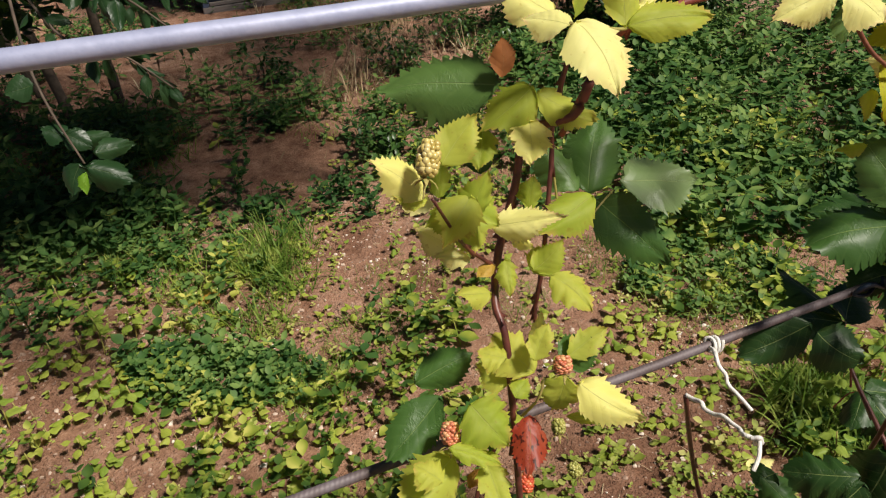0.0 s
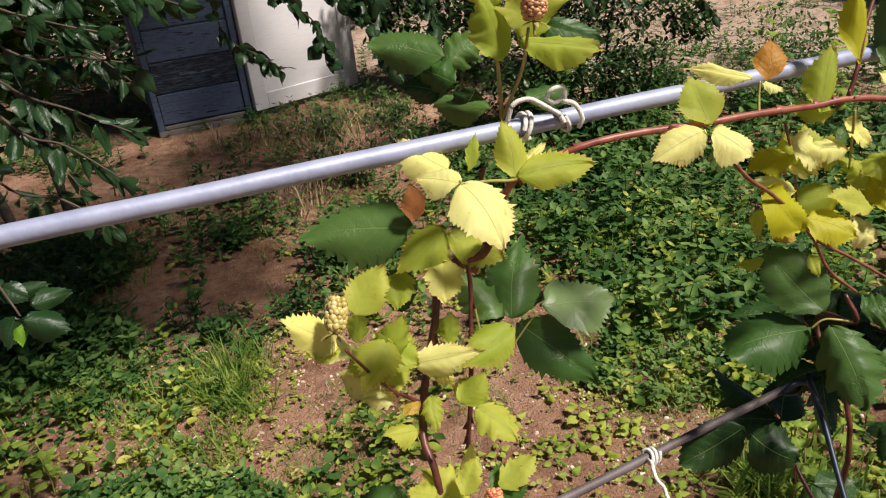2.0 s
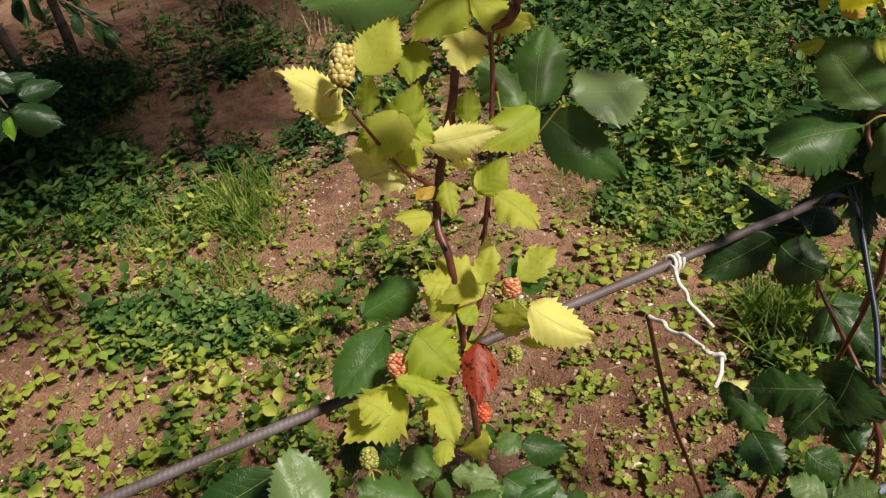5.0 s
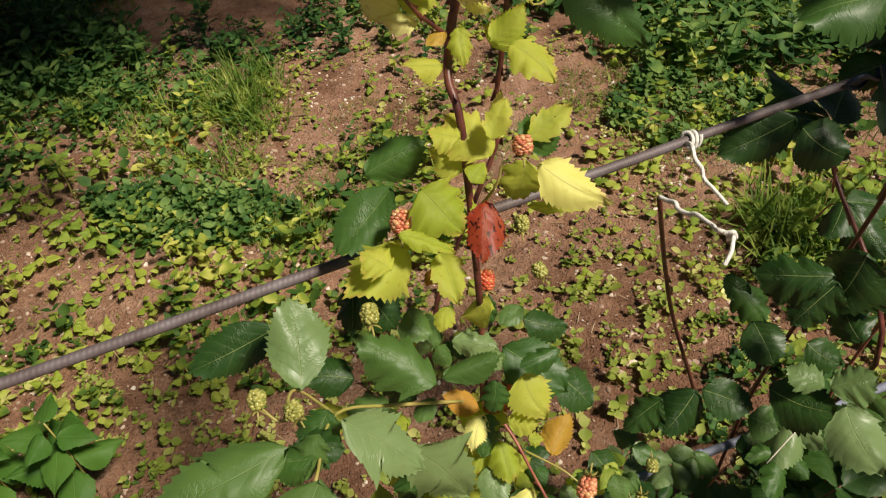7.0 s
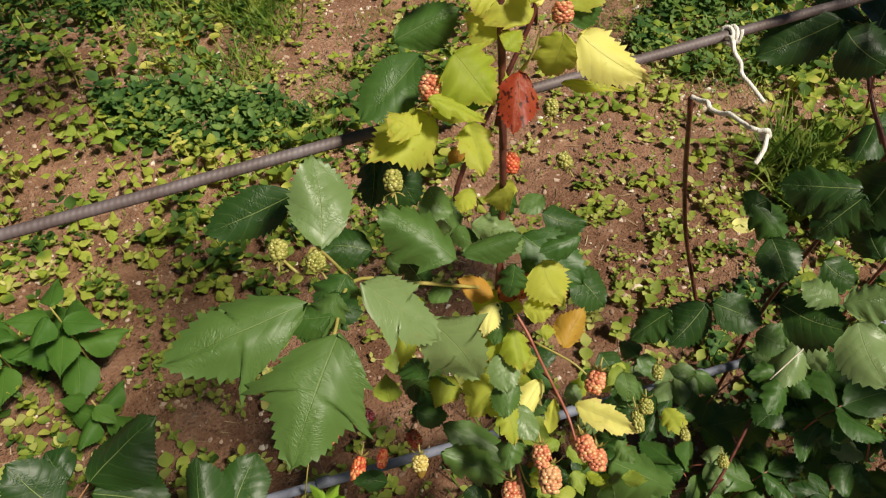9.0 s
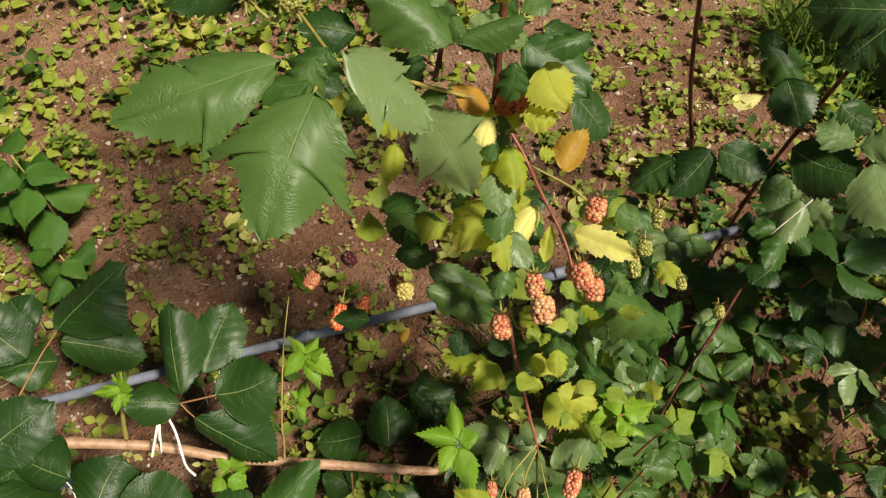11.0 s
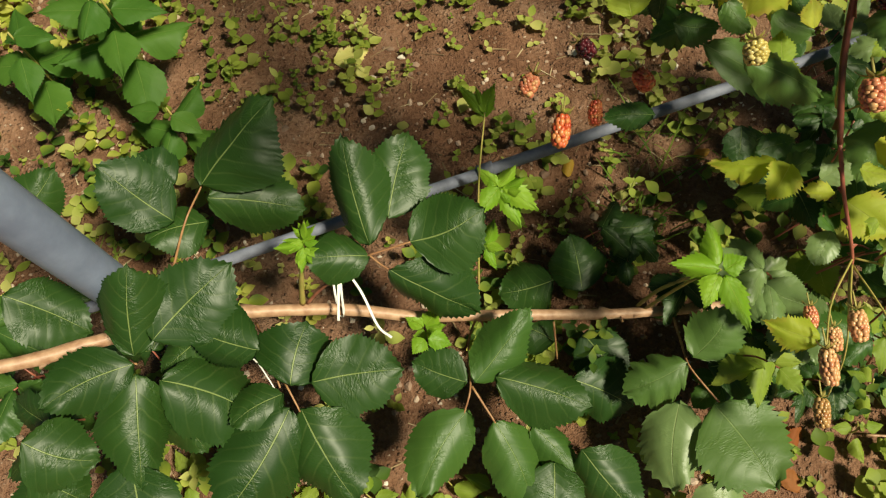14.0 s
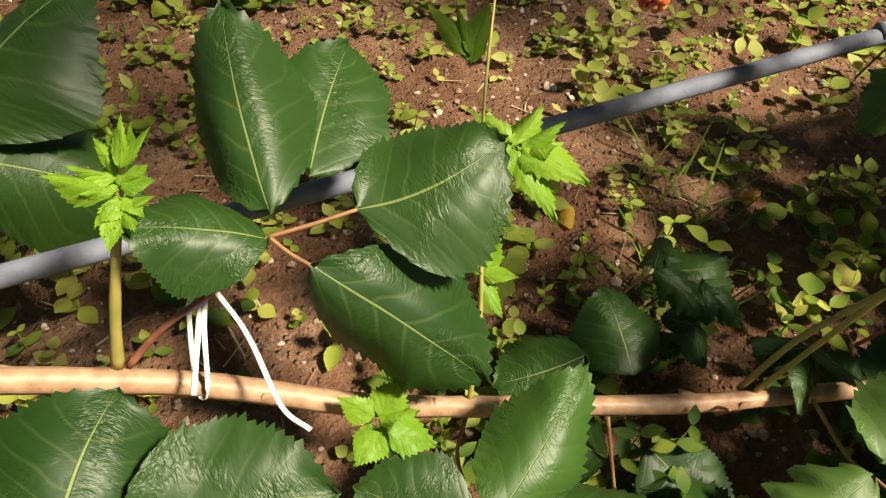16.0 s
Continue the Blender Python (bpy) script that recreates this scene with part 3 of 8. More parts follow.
def ring(c, axis, rx, lean=0.0, turns=1.0, pitch=0.004):
    """Points of a cord wound round a bar."""
    axis = axis.normalized()
    u = axis.cross(Vector((0, 0, 1))).normalized()
    w = u.cross(axis)
    n = int(14 * turns)
    return [c + (u * math.cos(2 * math.pi * i / 14) + w * math.sin(2 * math.pi * i / 14)) * rx + axis * (pitch * i / 14 + lean * math.sin(2 * math.pi * i / 14)) for i in range(n + 1)]


K = PA + pd * ((0.172 - PA.x) / pd.x)
K2 = PA + pd * ((0.212 - PA.x) / pd.x)
cord("thick white cord knotted round the pipe and cane", [
    ring(K, pd, 0.0122, 0.004, 1.9, 0.006), ring(K2, pd, 0.0122, -0.006, 1.1, 0.004),
    [K + Vector((-0.0112, -0.0096, 0.0096)), K + Vector((-0.0048, -0.0112, 0.0256)), K + Vector((0.0096, -0.0096, 0.0288)), K + Vector((0.0240, -0.0096, 0.0208)), K2 + Vector((0.0000, -0.0112, 0.0080))],
    [K2 + Vector((-0.0128, -0.0096, 0.0224)), K2 + Vector((-0.0080, -0.0128, 0.0320)), K2 + Vector((0.0024, -0.0112, 0.0336)), K2 + Vector((0.0048, -0.0096, 0.0240)), K2 + Vector((-0.0048, -0.0080, 0.0192)), K2 + Vector((-0.0112, -0.0104, 0.0240))],
    [K2 + Vector((0.0032, -0.0096, 0.0208)), K2 + Vector((0.0144, -0.0112, 0.0160)), K2 + Vector((0.0208, -0.0128, 0.0032)), K2 + Vector((0.0176, -0.0112, -0.0064))]], 0.0024)
N = WA + wd * ((0.332 - WA.x) / wd.x)
cord("white cord tied to the rod with loose hanging ends", [
    ring(N, wd, 0.0085, 0.002, 2.2, 0.005),
    [N + Vector((-0.002, -0.006, 0.004)), (0.327, 0.655, 1.058), (0.336, 0.632, 1.039), (0.345, 0.615, 1.031), (0.356, 0.600, 1.022)]], 0.0026, slack=0.004)
cord("loose white cord hanging from the bare cane stub", [[(0.311, 0.694, 0.955), (0.329, 0.656, 0.966), (0.344, 0.617, 0.979), (0.349, 0.579, 0.999), (0.358, 0.573, 0.997), (0.355, 0.561, 0.998), (0.344, 0.540, 0.986)], [(0.352, 0.573, 1.000), (0.358, 0.569, 1.003), (0.364, 0.573, 0.998), (0.358, 0.576, 0.992)]], 0.0030, slack=0.006)
cord("flat white tie hanging over the low cane", [
    [(-0.426, 0.318, 0.276), (-0.430, 0.300, 0.268), (-0.431, 0.279, 0.262), (-0.432, 0.244, 0.251)],
    [(-0.426, 0.318, 0.276), (-0.420, 0.310, 0.269), (-0.405, 0.290, 0.262), (-0.395, 0.272, 0.256), (-0.378, 0.236, 0.243), (-0.360, 0.221, 0.238)],
    [(-0.426, 0.318, 0.276), (-0.440, 0.330, 0.262), (-0.446, 0.318, 0.232), (-0.440, 0.272, 0.212), (-0.430, 0.262, 0.222), (-0.428, 0.290, 0.262), (-0.426, 0.318, 0.276)]], 0.0021, TAPE, "cord", 0.45)
cord("white tie along the leaves by the post", [[(-0.60, 0.262, 0.262), (-0.575, 0.215, 0.27), (-0.54, 0.19, 0.268), (-0.52, 0.165, 0.27), (-0.505, 0.14, 0.262)]], 0.0010, TAPE, "cord", 0.45)
strap_ = cord("blue strap wound round the rod and hanging down", [
    ring(WB, wd, 0.009, 0.004, 2.2, 0.008),
    [WB + Vector((0.005, -0.01, 0)), WB + Vector((-0.03, -0.03, 0.02)), WB + Vector((-0.045, -0.03, 0.005)), WB + Vector((-0.02, -0.02, -0.004)), WB]], 0.0032, BLUE, "strap")
stem(strap_, "strap", BLUE, [(0.558, 0.736, 1.107), (0.559, 0.696, 1.076), (0.552, 0.636, 1.037), (0.547, 0.592, 1.006), (0.534, 0.540, 0.968)], 0.0040, 0.0032)

# ---- blackberry canes ----
upright = thing("blackberry_plant", (0.82, 0.85, 0), "long arching blackberry cane with yellow leaves and unripe fruit", "blackberry", "blackberry row")
low = thing("blackberry_plant", (0.33, 0.33, 0), "low blackberry cane with broad dark green leaves", "blackberry", "blackberry row")
bushy = thing("blackberry_plant", (0.62, 0.80, 0), "dense shaded blackberry cane beside the blue post", "blackberry", "blackberry row")
# upright flowering cane tied to the top rail
stem(upright, "cane", CANE, [(0.119, 0.309, 0.564), (0.100, 0.360, 0.640), (0.085, 0.410, 0.740), (0.071, 0.445, 0.813), (0.072, 0.490, 0.949), (0.069, 0.503, 1.042), (0.060, 0.542, 1.192), (0.050, 0.570, 1.227), (0.057, 0.617, 1.261), (0.074, 0.631, 1.323), (0.088, 0.652, 1.375), (0.130, 0.640, 1.396), (0.145, 0.635, 1.434)], 0.0030, 0.0050, "dark red hanging cane")
stem(upright, "cane", CANE, [(0.007, 0.499, 0.855), (0.018, 0.534, 0.908), (0.030, 0.560, 0.958), (0.098, 0.631, 1.102), (0.098, 0.639, 1.154), (0.106, 0.642, 1.221), (0.118, 0.689, 1.321), (0.118, 0.690, 1.363), (0.131, 0.699, 1.425), (0.143, 0.695, 1.469)], 0.0030, 0.0026, "thin green-brown second cane")
stem(upright, "shoot", SHOOT, [(0.162, 0.671, 1.526), (0.160, 0.666, 1.579), (0.156, 0.666, 1.628)], 0.0024, 0.0014)
stem(upright, "shoot", SHOOT, [(0.162, 0.671, 1.526), (0.180, 0.652, 1.575), (0.185, 0.635, 1.616)], 0.0020, 0.0014)
stem(upright, "shoot", CANE, [(0.049, 0.588, 1.260), (0.021, 0.563, 1.303), (-0.003, 0.508, 1.387)], 0.0022, 0.0014)
leaf(upright, LEMON, (0.107, 0.500, 1.531), (0.135, 0.455, 1.510), (0.20, -0.55, 0.81), 0.050, "", "broad")
leaf(upright, LEMON, (0.109, 0.530, 1.519), (0.073, 0.550, 1.527), (0.30, -0.60, 0.74), 0.030, "", "broad")
leaf(upright, LEMON, (0.102, 0.585, 1.511), (0.062, 0.605, 1.540), (0.25, -0.62, 0.74), 0.038, "", "broad")
leaf(upright, YG, (0.119, 0.585, 1.507), (0.130, 0.600, 1.538), (0.50, -0.55, 0.67), 0.012)
leaf(upright, YG, (0.159, 0.575, 1.500), (0.153, 0.600, 1.547), (0.05, -0.80, 0.60), 0.027, "", "broad")
leaf(upright, YG, (0.161, 0.575, 1.502), (0.228, 0.570, 1.516), (0.00, -0.75, 0.66), 0.035, "", "broad")
leaf(upright, LEMON, (0.162, 0.585, 1.502), (0.192, 0.600, 1.524), (0.25, -0.62, 0.74), 0.015)
stem(upright, "petiole", SHOOT, [(0.110, 0.520, 1.522), (0.134, 0.560, 1.507), (0.159, 0.575, 1.500), (0.169, 0.600, 1.502)], 0.0016, 0.0014)
stem(upright, "petiole", SHOOT, [(0.110, 0.520, 1.522), (0.104, 0.570, 1.514), (0.102, 0.585, 1.511)], 0.0014, 0.0012)
leaf(upright, YG, (0.095, 0.664, 1.419), (0.041, 0.635, 1.391), (0.38, -0.34, 0.86), 0.048)
leaf(upright, LEMON, (0.090, 0.648, 1.389), (0.088, 0.600, 1.370), (0.13, -0.73, 0.67), 0.039)
leaf(upright, YG, (0.098, 0.661, 1.414), (0.154, 0.636, 1.393), (0.02, -0.58, 0.81), 0.035)
leaf(upright, YG, (0.157, 0.649, 1.301), (0.102, 0.600, 1.301), (0.33, -0.31, 0.89), 0.044)
leaf(upright, LEMON, (0.048, 0.600, 1.299), (0.113, 0.571, 1.330), (0.21, -0.68, 0.70), 0.033, "", "pointed")
leaf(upright, YG, (0.087, 0.610, 1.311), (0.092, 0.620, 1.343), (0.00, -0.49, 0.87), 0.021)
leaf(upright, YG, (0.005, 0.534, 1.405), (0.037, 0.559, 1.440), (0.41, -0.36, 0.84), 0.033)
leaf(upright, LEMON, (-0.008, 0.500, 1.395), (-0.049, 0.490, 1.435), (0.38, -0.66, 0.64), 0.032, "", "pointed")
leaf(upright, YG, (-0.008, 0.508, 1.388), (-0.027, 0.491, 1.408), (0.08, -0.45, 0.89), 0.021)
leaf(upright, YG, (0.029, 0.565, 1.356), (0.006, 0.519, 1.335), (0.36, -0.35, 0.86), 0.040)
leaf(upright, YG, (0.025, 0.556, 1.328), (0.047, 0.568, 1.377), (0.36, -0.65, 0.67), 0.031)
leaf(upright, YG, (0.044, 0.662, 1.376), (0.038, 0.623, 1.353), (0.04, -0.46, 0.89), 0.032)
leaf(upright, YG, (0.091, 0.597, 1.245), (0.122, 0.608, 1.275), (0.21, -0.39, 0.90), 0.031)
leaf(upright, YG, (0.107, 0.577, 1.252), (0.143, 0.542, 1.247), (0.31, -0.59, 0.74), 0.041)
leaf(upright, YG, (0.062, 0.588, 1.267), (0.066, 0.557, 1.246), (0.06, -0.37, 0.93), 0.021)
leaf(upright, YG, (0.046, 0.566, 1.242), (0.013, 0.548, 1.258), (0.19, -0.40, 0.90), 0.025)
leaf(upright, BROWN, (0.065, 0.677, 1.424), (0.066, 0.683, 1.462), (0.22, -0.82, 0.52), 0.024)
leaf(upright, YG, (0.163, 0.656, 1.584), (0.146, 0.660, 1.650), (0.07, -0.59, 0.81), 0.042)
leaf(upright, YG, (0.159, 0.666, 1.630), (0.146, 0.666, 1.707), (0.02, -0.80, 0.61), 0.049)
leaf(upright, YG, (0.183, 0.653, 1.600), (0.213, 0.656, 1.693), (0.24, -0.75, 0.61), 0.053)
leaf(upright, YG, (0.176, 0.649, 1.602), (0.248, 0.624, 1.599), (0.09, -0.57, 0.81), 0.032)
leaf(upright, GREEN, (0.199, 0.668, 1.613), (0.257, 0.652, 1.594), (-0.30, -0.82, 0.49), 0.024, "", "coarse")
leaf(upright, MID, (0.064, 0.683, 1.414), (-0.069, 0.705, 1.406), (0.29, -0.68, 0.68), 0.074, "", "pointed")
stem(upright, "petiole", SHOOT, [(0.118, 0.689, 1.321), (0.137, 0.670, 1.241), (0.196, 0.727, 1.261)], 0.0016, 0.0012)
leaf(upright, MID, (0.167, 0.728, 1.258), (0.188, 0.786, 1.340), (-0.03, -0.55, 0.84), 0.071, "", "pointed")
leaf(upright, MID, (0.155, 0.722, 1.265), (0.116, 0.748, 1.322), (0.25, -0.54, 0.81), 0.048, "", "coarse")
leaf(upright, PALE, (0.205, 0.733, 1.272), (0.304, 0.754, 1.264), (0.36, -0.29, 0.89), 0.075, "", "pointed")
leaf(upright, GREEN, (0.173, 0.725, 1.254), (0.271, 0.703, 1.165), (-0.24, -0.62, 0.75), 0.064, "", "pointed")
leaf(upright, MID, (0.114, 0.718, 1.580), (0.036, 0.747, 1.598), (0.01, -0.83, 0.56), 0.045, "", "coarse")
leaf(upright, MID, (0.114, 0.787, 1.555), (0.157, 0.791, 1.587), (0.22, -0.83, 0.52), 0.041, "", "coarse")
leaf(upright, GREEN, (0.122, 0.711, 1.555), (0.074, 0.745, 1.575), (-0.18, -0.90, 0.41), 0.035, "", "coarse")
leaf(upright, MID, (0.159, 0.752, 1.513), (0.095, 0.800, 1.526), (-0.10, -0.79, 0.60), 0.036, "", "coarse")
leaf(upright, GREEN, (0.156, 0.758, 1.632), (0.097, 0.806, 1.668), (0.42, -0.74, 0.53), 0.051, "", "coarse")
leaf(upright, DARK, (0.112, 0.727, 1.541), (0.066, 0.747, 1.550), (-0.08, -0.88, 0.47), 0.029, "", "coarse")
leaf(upright, GREEN, (0.201, 0.768, 1.513), (0.262, 0.803, 1.526), (-0.25, -0.77, 0.59), 0.037, "", "coarse")
leaf(upright, DARK, (0.147, 0.769, 1.532), (0.125, 0.770, 1.496), (0.24, -0.84, 0.49), 0.033, "", "coarse")
leaf(upright, GREEN, (-0.040, 0.558, 1.126), (0.022, 0.572, 1.155), (0.16, -0.60, 0.78), 0.041, "", "coarse")
leaf(upright, GREEN, (-0.010, 0.538, 1.128), (-0.068, 0.484, 1.092), (-0.03, -0.55, 0.84), 0.048, "", "coarse")
leaf(upright, GREEN, (0.064, 0.498, 1.109), (0.010, 0.499, 1.142), (0.39, -0.39, 0.83), 0.050, "", "coarse")
leaf(upright, YG, (0.087, 0.529, 1.166), (0.053, 0.546, 1.206), (0.22, -0.54, 0.81), 0.050)
leaf(upright, YG, (0.062, 0.532, 1.151), (0.030, 0.536, 1.174), (-0.02, -0.54, 0.84), 0.035)
leaf(upright, LEMON, (0.095, 0.545, 1.172), (0.100, 0.579, 1.205), (0.28, -0.45, 0.85), 0.019)
leaf(upright, YG, (0.122, 0.542, 1.173), (0.165, 0.562, 1.194), (0.21, -0.54, 0.82), 0.028)
leaf(upright, LEMON, (0.129, 0.512, 1.167), (0.194, 0.487, 1.136), (-0.09, -0.52, 0.85), 0.042, "", "pointed")
leaf(upright, YG, (0.121, 0.539, 1.150), (0.106, 0.522, 1.110), (0.15, -0.39, 0.91), 0.044)
leaf(upright, RED, (0.079, 0.496, 1.139), (0.075, 0.440, 1.121), (0.14, -0.59, 0.79), 0.033)
leaf(upright, YG, (0.002, 0.477, 1.103), (-0.052, 0.423, 1.101), (0.10, -0.48, 0.87), 0.053)
leaf(upright, YG, (0.034, 0.474, 1.098), (0.049, 0.425, 1.080), (0.12, -0.31, 0.94), 0.032)
leaf(upright, YG, (0.049, 0.477, 1.101), (-0.014, 0.473, 1.115), (0.31, -0.47, 0.83), 0.014)
leaf(upright, YG, (0.122, 0.526, 1.103), (0.181, 0.518, 1.106), (0.03, -0.52, 0.85), 0.013)
leaf(upright, YG, (0.065, 0.500, 1.127), (0.091, 0.511, 1.109), (0.01, -0.36, 0.93), 0.024)
leaf(upright, ORANGE, (0.031, 0.532, 1.014), (0.016, 0.505, 1.016), (0.29, -0.46, 0.84), 0.014)
stem(upright, "petiole", SHOOT, [(0.070, 0.534, 1.090), (0.090, 0.519, 1.137), (0.097, 0.525, 1.162)], 0.0018, 0.0012)
stem(upright, "petiole", SHOOT, [(0.065, 0.520, 1.089), (0.023, 0.523, 1.123), (-0.009, 0.538, 1.128)], 0.0016, 0.0010)
# broad leaves and fruit on the lower half of the upright cane
leaf(upright, DARK, (-0.131, 0.439, 1.038), (-0.216, 0.405, 1.017), (0.40, -0.50, 0.77), 0.044, "", "coarse")
leaf(upright, PALE, (-0.086, 0.339, 1.076), (-0.097, 0.405, 1.121), (0.11, -0.17, 0.98), 0.048, "", "coarse")
leaf(upright, DARK, (-0.060, 0.493, 1.041), (-0.060, 0.447, 1.014), (0.15, -0.59, 0.79), 0.032, "", "coarse")
leaf(upright, MID, (0.025, 0.392, 0.999), (-0.041, 0.409, 1.057), (0.41, -0.39, 0.82), 0.053, "", "coarse")
leaf(upright, MID, (0.029, 0.402, 0.994), (0.085, 0.412, 1.016), (-0.11, -0.26, 0.96), 0.026, "", "coarse")
leaf(upright, GREEN, (0.096, 0.495, 0.917), (0.166, 0.453, 0.882), (0.02, -0.53, 0.85), 0.060, "", "coarse")
leaf(upright, DARK, (-0.057, 0.406, 0.993), (-0.107, 0.403, 1.002), (0.45, -0.40, 0.80), 0.038, "", "coarse")
leaf(upright, MID, (-0.091, 0.290, 1.069), (-0.184, 0.233, 1.095), (0.13, -0.19, 0.97), 0.076, "", "lobed")
leaf(upright, MID, (-0.062, 0.260, 1.073), (-0.087, 0.166, 1.052), (0.12, -0.49, 0.87), 0.092, "", "lobed")
leaf(upright, GREEN, (-0.074, 0.292, 1.048), (-0.116, 0.292, 1.046), (0.56, -0.23, 0.80), 0.033, "", "coarse")
leaf(upright, PALE, (-0.055, 0.329, 1.045), (0.013, 0.315, 0.980), (0.17, -0.19, 0.97), 0.064, "", "lobed")
leaf(upright, PALE, (-0.004, 0.332, 0.992), (0.064, 0.333, 0.852), (0.06, -0.49, 0.87), 0.073, "", "lobed")
leaf(upright, DARK, (-0.097, 0.306, 1.038), (-0.055, 0.306, 1.041), (0.42, -0.29, 0.86), 0.035, "", "coarse")
leaf(upright, MID, (-0.070, 0.308, 1.058), (-0.087, 0.275, 1.040), (0.20, -0.27, 0.94), 0.028, "", "coarse")
leaf(upright, MID, (0.112, 0.462, 0.857), (0.144, 0.527, 0.858), (-0.18, -0.60, 0.78), 0.048, "", "coarse")
leaf(upright, DARK, (0.170, 0.532, 0.803), (0.216, 0.509, 0.759), (0.05, -0.27, 0.96), 0.053, "", "coarse")
leaf(upright, DARK, (0.127, 0.574, 0.868), (0.187, 0.577, 0.840), (0.01, -0.42, 0.91), 0.040, "", "coarse")
leaf(upright, DARK, (-0.030, 0.427, 0.955), (-0.009, 0.410, 0.917), (-0.18, -0.65, 0.74), 0.036, "", "coarse")
leaf(upright, GREEN, (-0.071, 0.349, 1.030), (-0.090, 0.310, 1.009), (0.32, -0.13, 0.94), 0.041, "", "coarse")
leaf(upright, ORANGE, (0.066, 0.445, 0.866), (0.026, 0.449, 0.893), (0.27, -0.31, 0.91), 0.027)
leaf(upright, RED, (0.071, 0.442, 0.865), (0.104, 0.452, 0.897), (-0.27, -0.64, 0.72), 0.032)
leaf(upright, LEMON, (0.069, 0.440, 0.863), (0.056, 0.394, 0.860), (0.15, -0.12, 0.98), 0.025)
leaf(upright, ORANGE, (0.147, 0.415, 0.807), (0.174, 0.452, 0.835), (0.24, -0.32, 0.91), 0.034)
leaf(upright, YG, (0.122, 0.433, 0.815), (0.140, 0.432, 0.817), (-0.02, -0.50, 0.87), 0.017)
stem(upright, "petiole", SHOOT, [(0.071, 0.464, 0.855), (-0.019, 0.408, 0.940), (-0.069, 0.356, 1.010), (-0.070, 0.266, 1.054)], 0.0022, 0.0014)
stem(upright, "petiole", SHOOT, [(-0.069, 0.356, 1.010), (-0.091, 0.339, 1.078), (-0.091, 0.297, 1.098), (-0.108, 0.304, 1.108)], 0.0016, 0.0011)
stem(upright, "fruit_stem", REDSTEM, [(0.075, 0.479, 0.831), (0.105, 0.444, 0.804), (0.125, 0.403, 0.790), (0.150, 0.347, 0.780), (0.160, 0.319, 0.766)], 0.0022, 0.0014, "red fruiting stem")
stem(upright, "fruit_stem", SHOOT, [(0.116, 0.431, 0.795), (0.157, 0.405, 0.795), (0.176, 0.391, 0.789)], 0.0014, 0.0011)
leaf(upright, LEMON, (0.125, 0.394, 0.771), (0.089, 0.336, 0.756), (0.28, -0.40, 0.87), 0.030)
leaf(upright, LEMON, (0.161, 0.358, 0.777), (0.222, 0.319, 0.793), (0.09, -0.43, 0.90), 0.031)
leaf(upright, YG, (0.099, 0.431, 0.720), (0.038, 0.384, 0.688), (-0.03, -0.11, 0.99), 0.061)
leaf(upright, MID, (0.004, 0.353, 0.650), (0.093, 0.327, 0.627), (0.25, -0.45, 0.86), 0.045, "", "coarse")
leaf(upright, MID, (0.209, 0.326, 0.699), (0.318, 0.315, 0.632), (0.06, -0.38, 0.92), 0.063, "", "coarse")
leaf(upright, YG, (0.089, 0.326, 0.495), (0.022, 0.344, 0.478), (-0.03, -0.04, 1.00), 0.035)
leaf(upright, YG, (0.102, 0.325, 0.495), (0.074, 0.286, 0.490), (0.22, -0.40, 0.89), 0.042)
leaf(upright, GREEN, (-0.036, 0.433, 0.605), (0.011, 0.429, 0.600), (0.33, -0.35, 0.88), 0.033, "", "coarse")
leaf(upright, MID, (0.168, 0.316, 0.608), (0.168, 0.266, 0.566), (-0.16, -0.04, 0.99), 0.042, "", "coarse")
leaf(upright, MID, (0.201, 0.332, 0.610), (0.224, 0.293, 0.553), (-0.03, -0.52, 0.85), 0.020, "", "coarse")
leaf(upright, YG, (0.176, 0.275, 0.538), (0.234, 0.259, 0.520), (0.26, -0.17, 0.95), 0.035)
leaf(upright, YG, (0.134, 0.335, 0.748), (0.138, 0.365, 0.779), (-0.02, -0.13, 0.99), 0.016)
leaf(upright, YG, (0.108, 0.440, 0.777), (0.106, 0.408, 0.754), (0.04, -0.59, 0.81), 0.017)
leaf(upright, GREEN, (-0.018, 0.436, 0.688), (-0.036, 0.477, 0.692), (0.35, -0.27, 0.90), 0.044, "", "coarse")
leaf(upright, MID, (0.010, 0.449, 0.670), (-0.004, 0.427, 0.634), (0.05, -0.17, 0.98), 0.045, "", "coarse")
leaf(upright, YG, (-0.031, 0.420, 0.837), (-0.039, 0.382, 0.811), (0.08, -0.61, 0.79), 0.024)
leaf(upright, DARK, (0.218, 0.488, 0.680), (0.249, 0.459, 0.644), (0.06, -0.29, 0.95), 0.042, "", "coarse")
leaf(upright, PALE, (0.173, 0.189, 0.480), (0.219, 0.218, 0.511), (0.15, -0.04, 0.99), 0.040, "", "coarse")
leaf(upright, YG, (0.099, 0.134, 0.475), (0.049, 0.151, 0.486), (-0.08, -0.41, 0.91), 0.035)
leaf(upright, MID, (0.195, 0.355, 0.531), (0.172, 0.297, 0.499), (0.12, -0.13, 0.98), 0.045, "", "coarse")
leaf(upright, GREEN, (0.208, 0.369, 0.541), (0.235, 0.307, 0.495), (0.08, -0.20, 0.98), 0.025, "", "coarse")
leaf(upright, YG, (0.177, 0.301, 0.446), (0.225, 0.256, 0.439), (-0.15, -0.45, 0.88), 0.053)
leaf(upright, MID, (0.232, 0.249, 0.438), (0.252, 0.216, 0.421), (0.03, -0.04, 1.00), 0.033, "", "coarse")
leaf(upright, MID, (-0.009, 0.514, 0.609), (-0.052, 0.469, 0.578), (0.33, -0.35, 0.88), 0.062, "", "coarse")
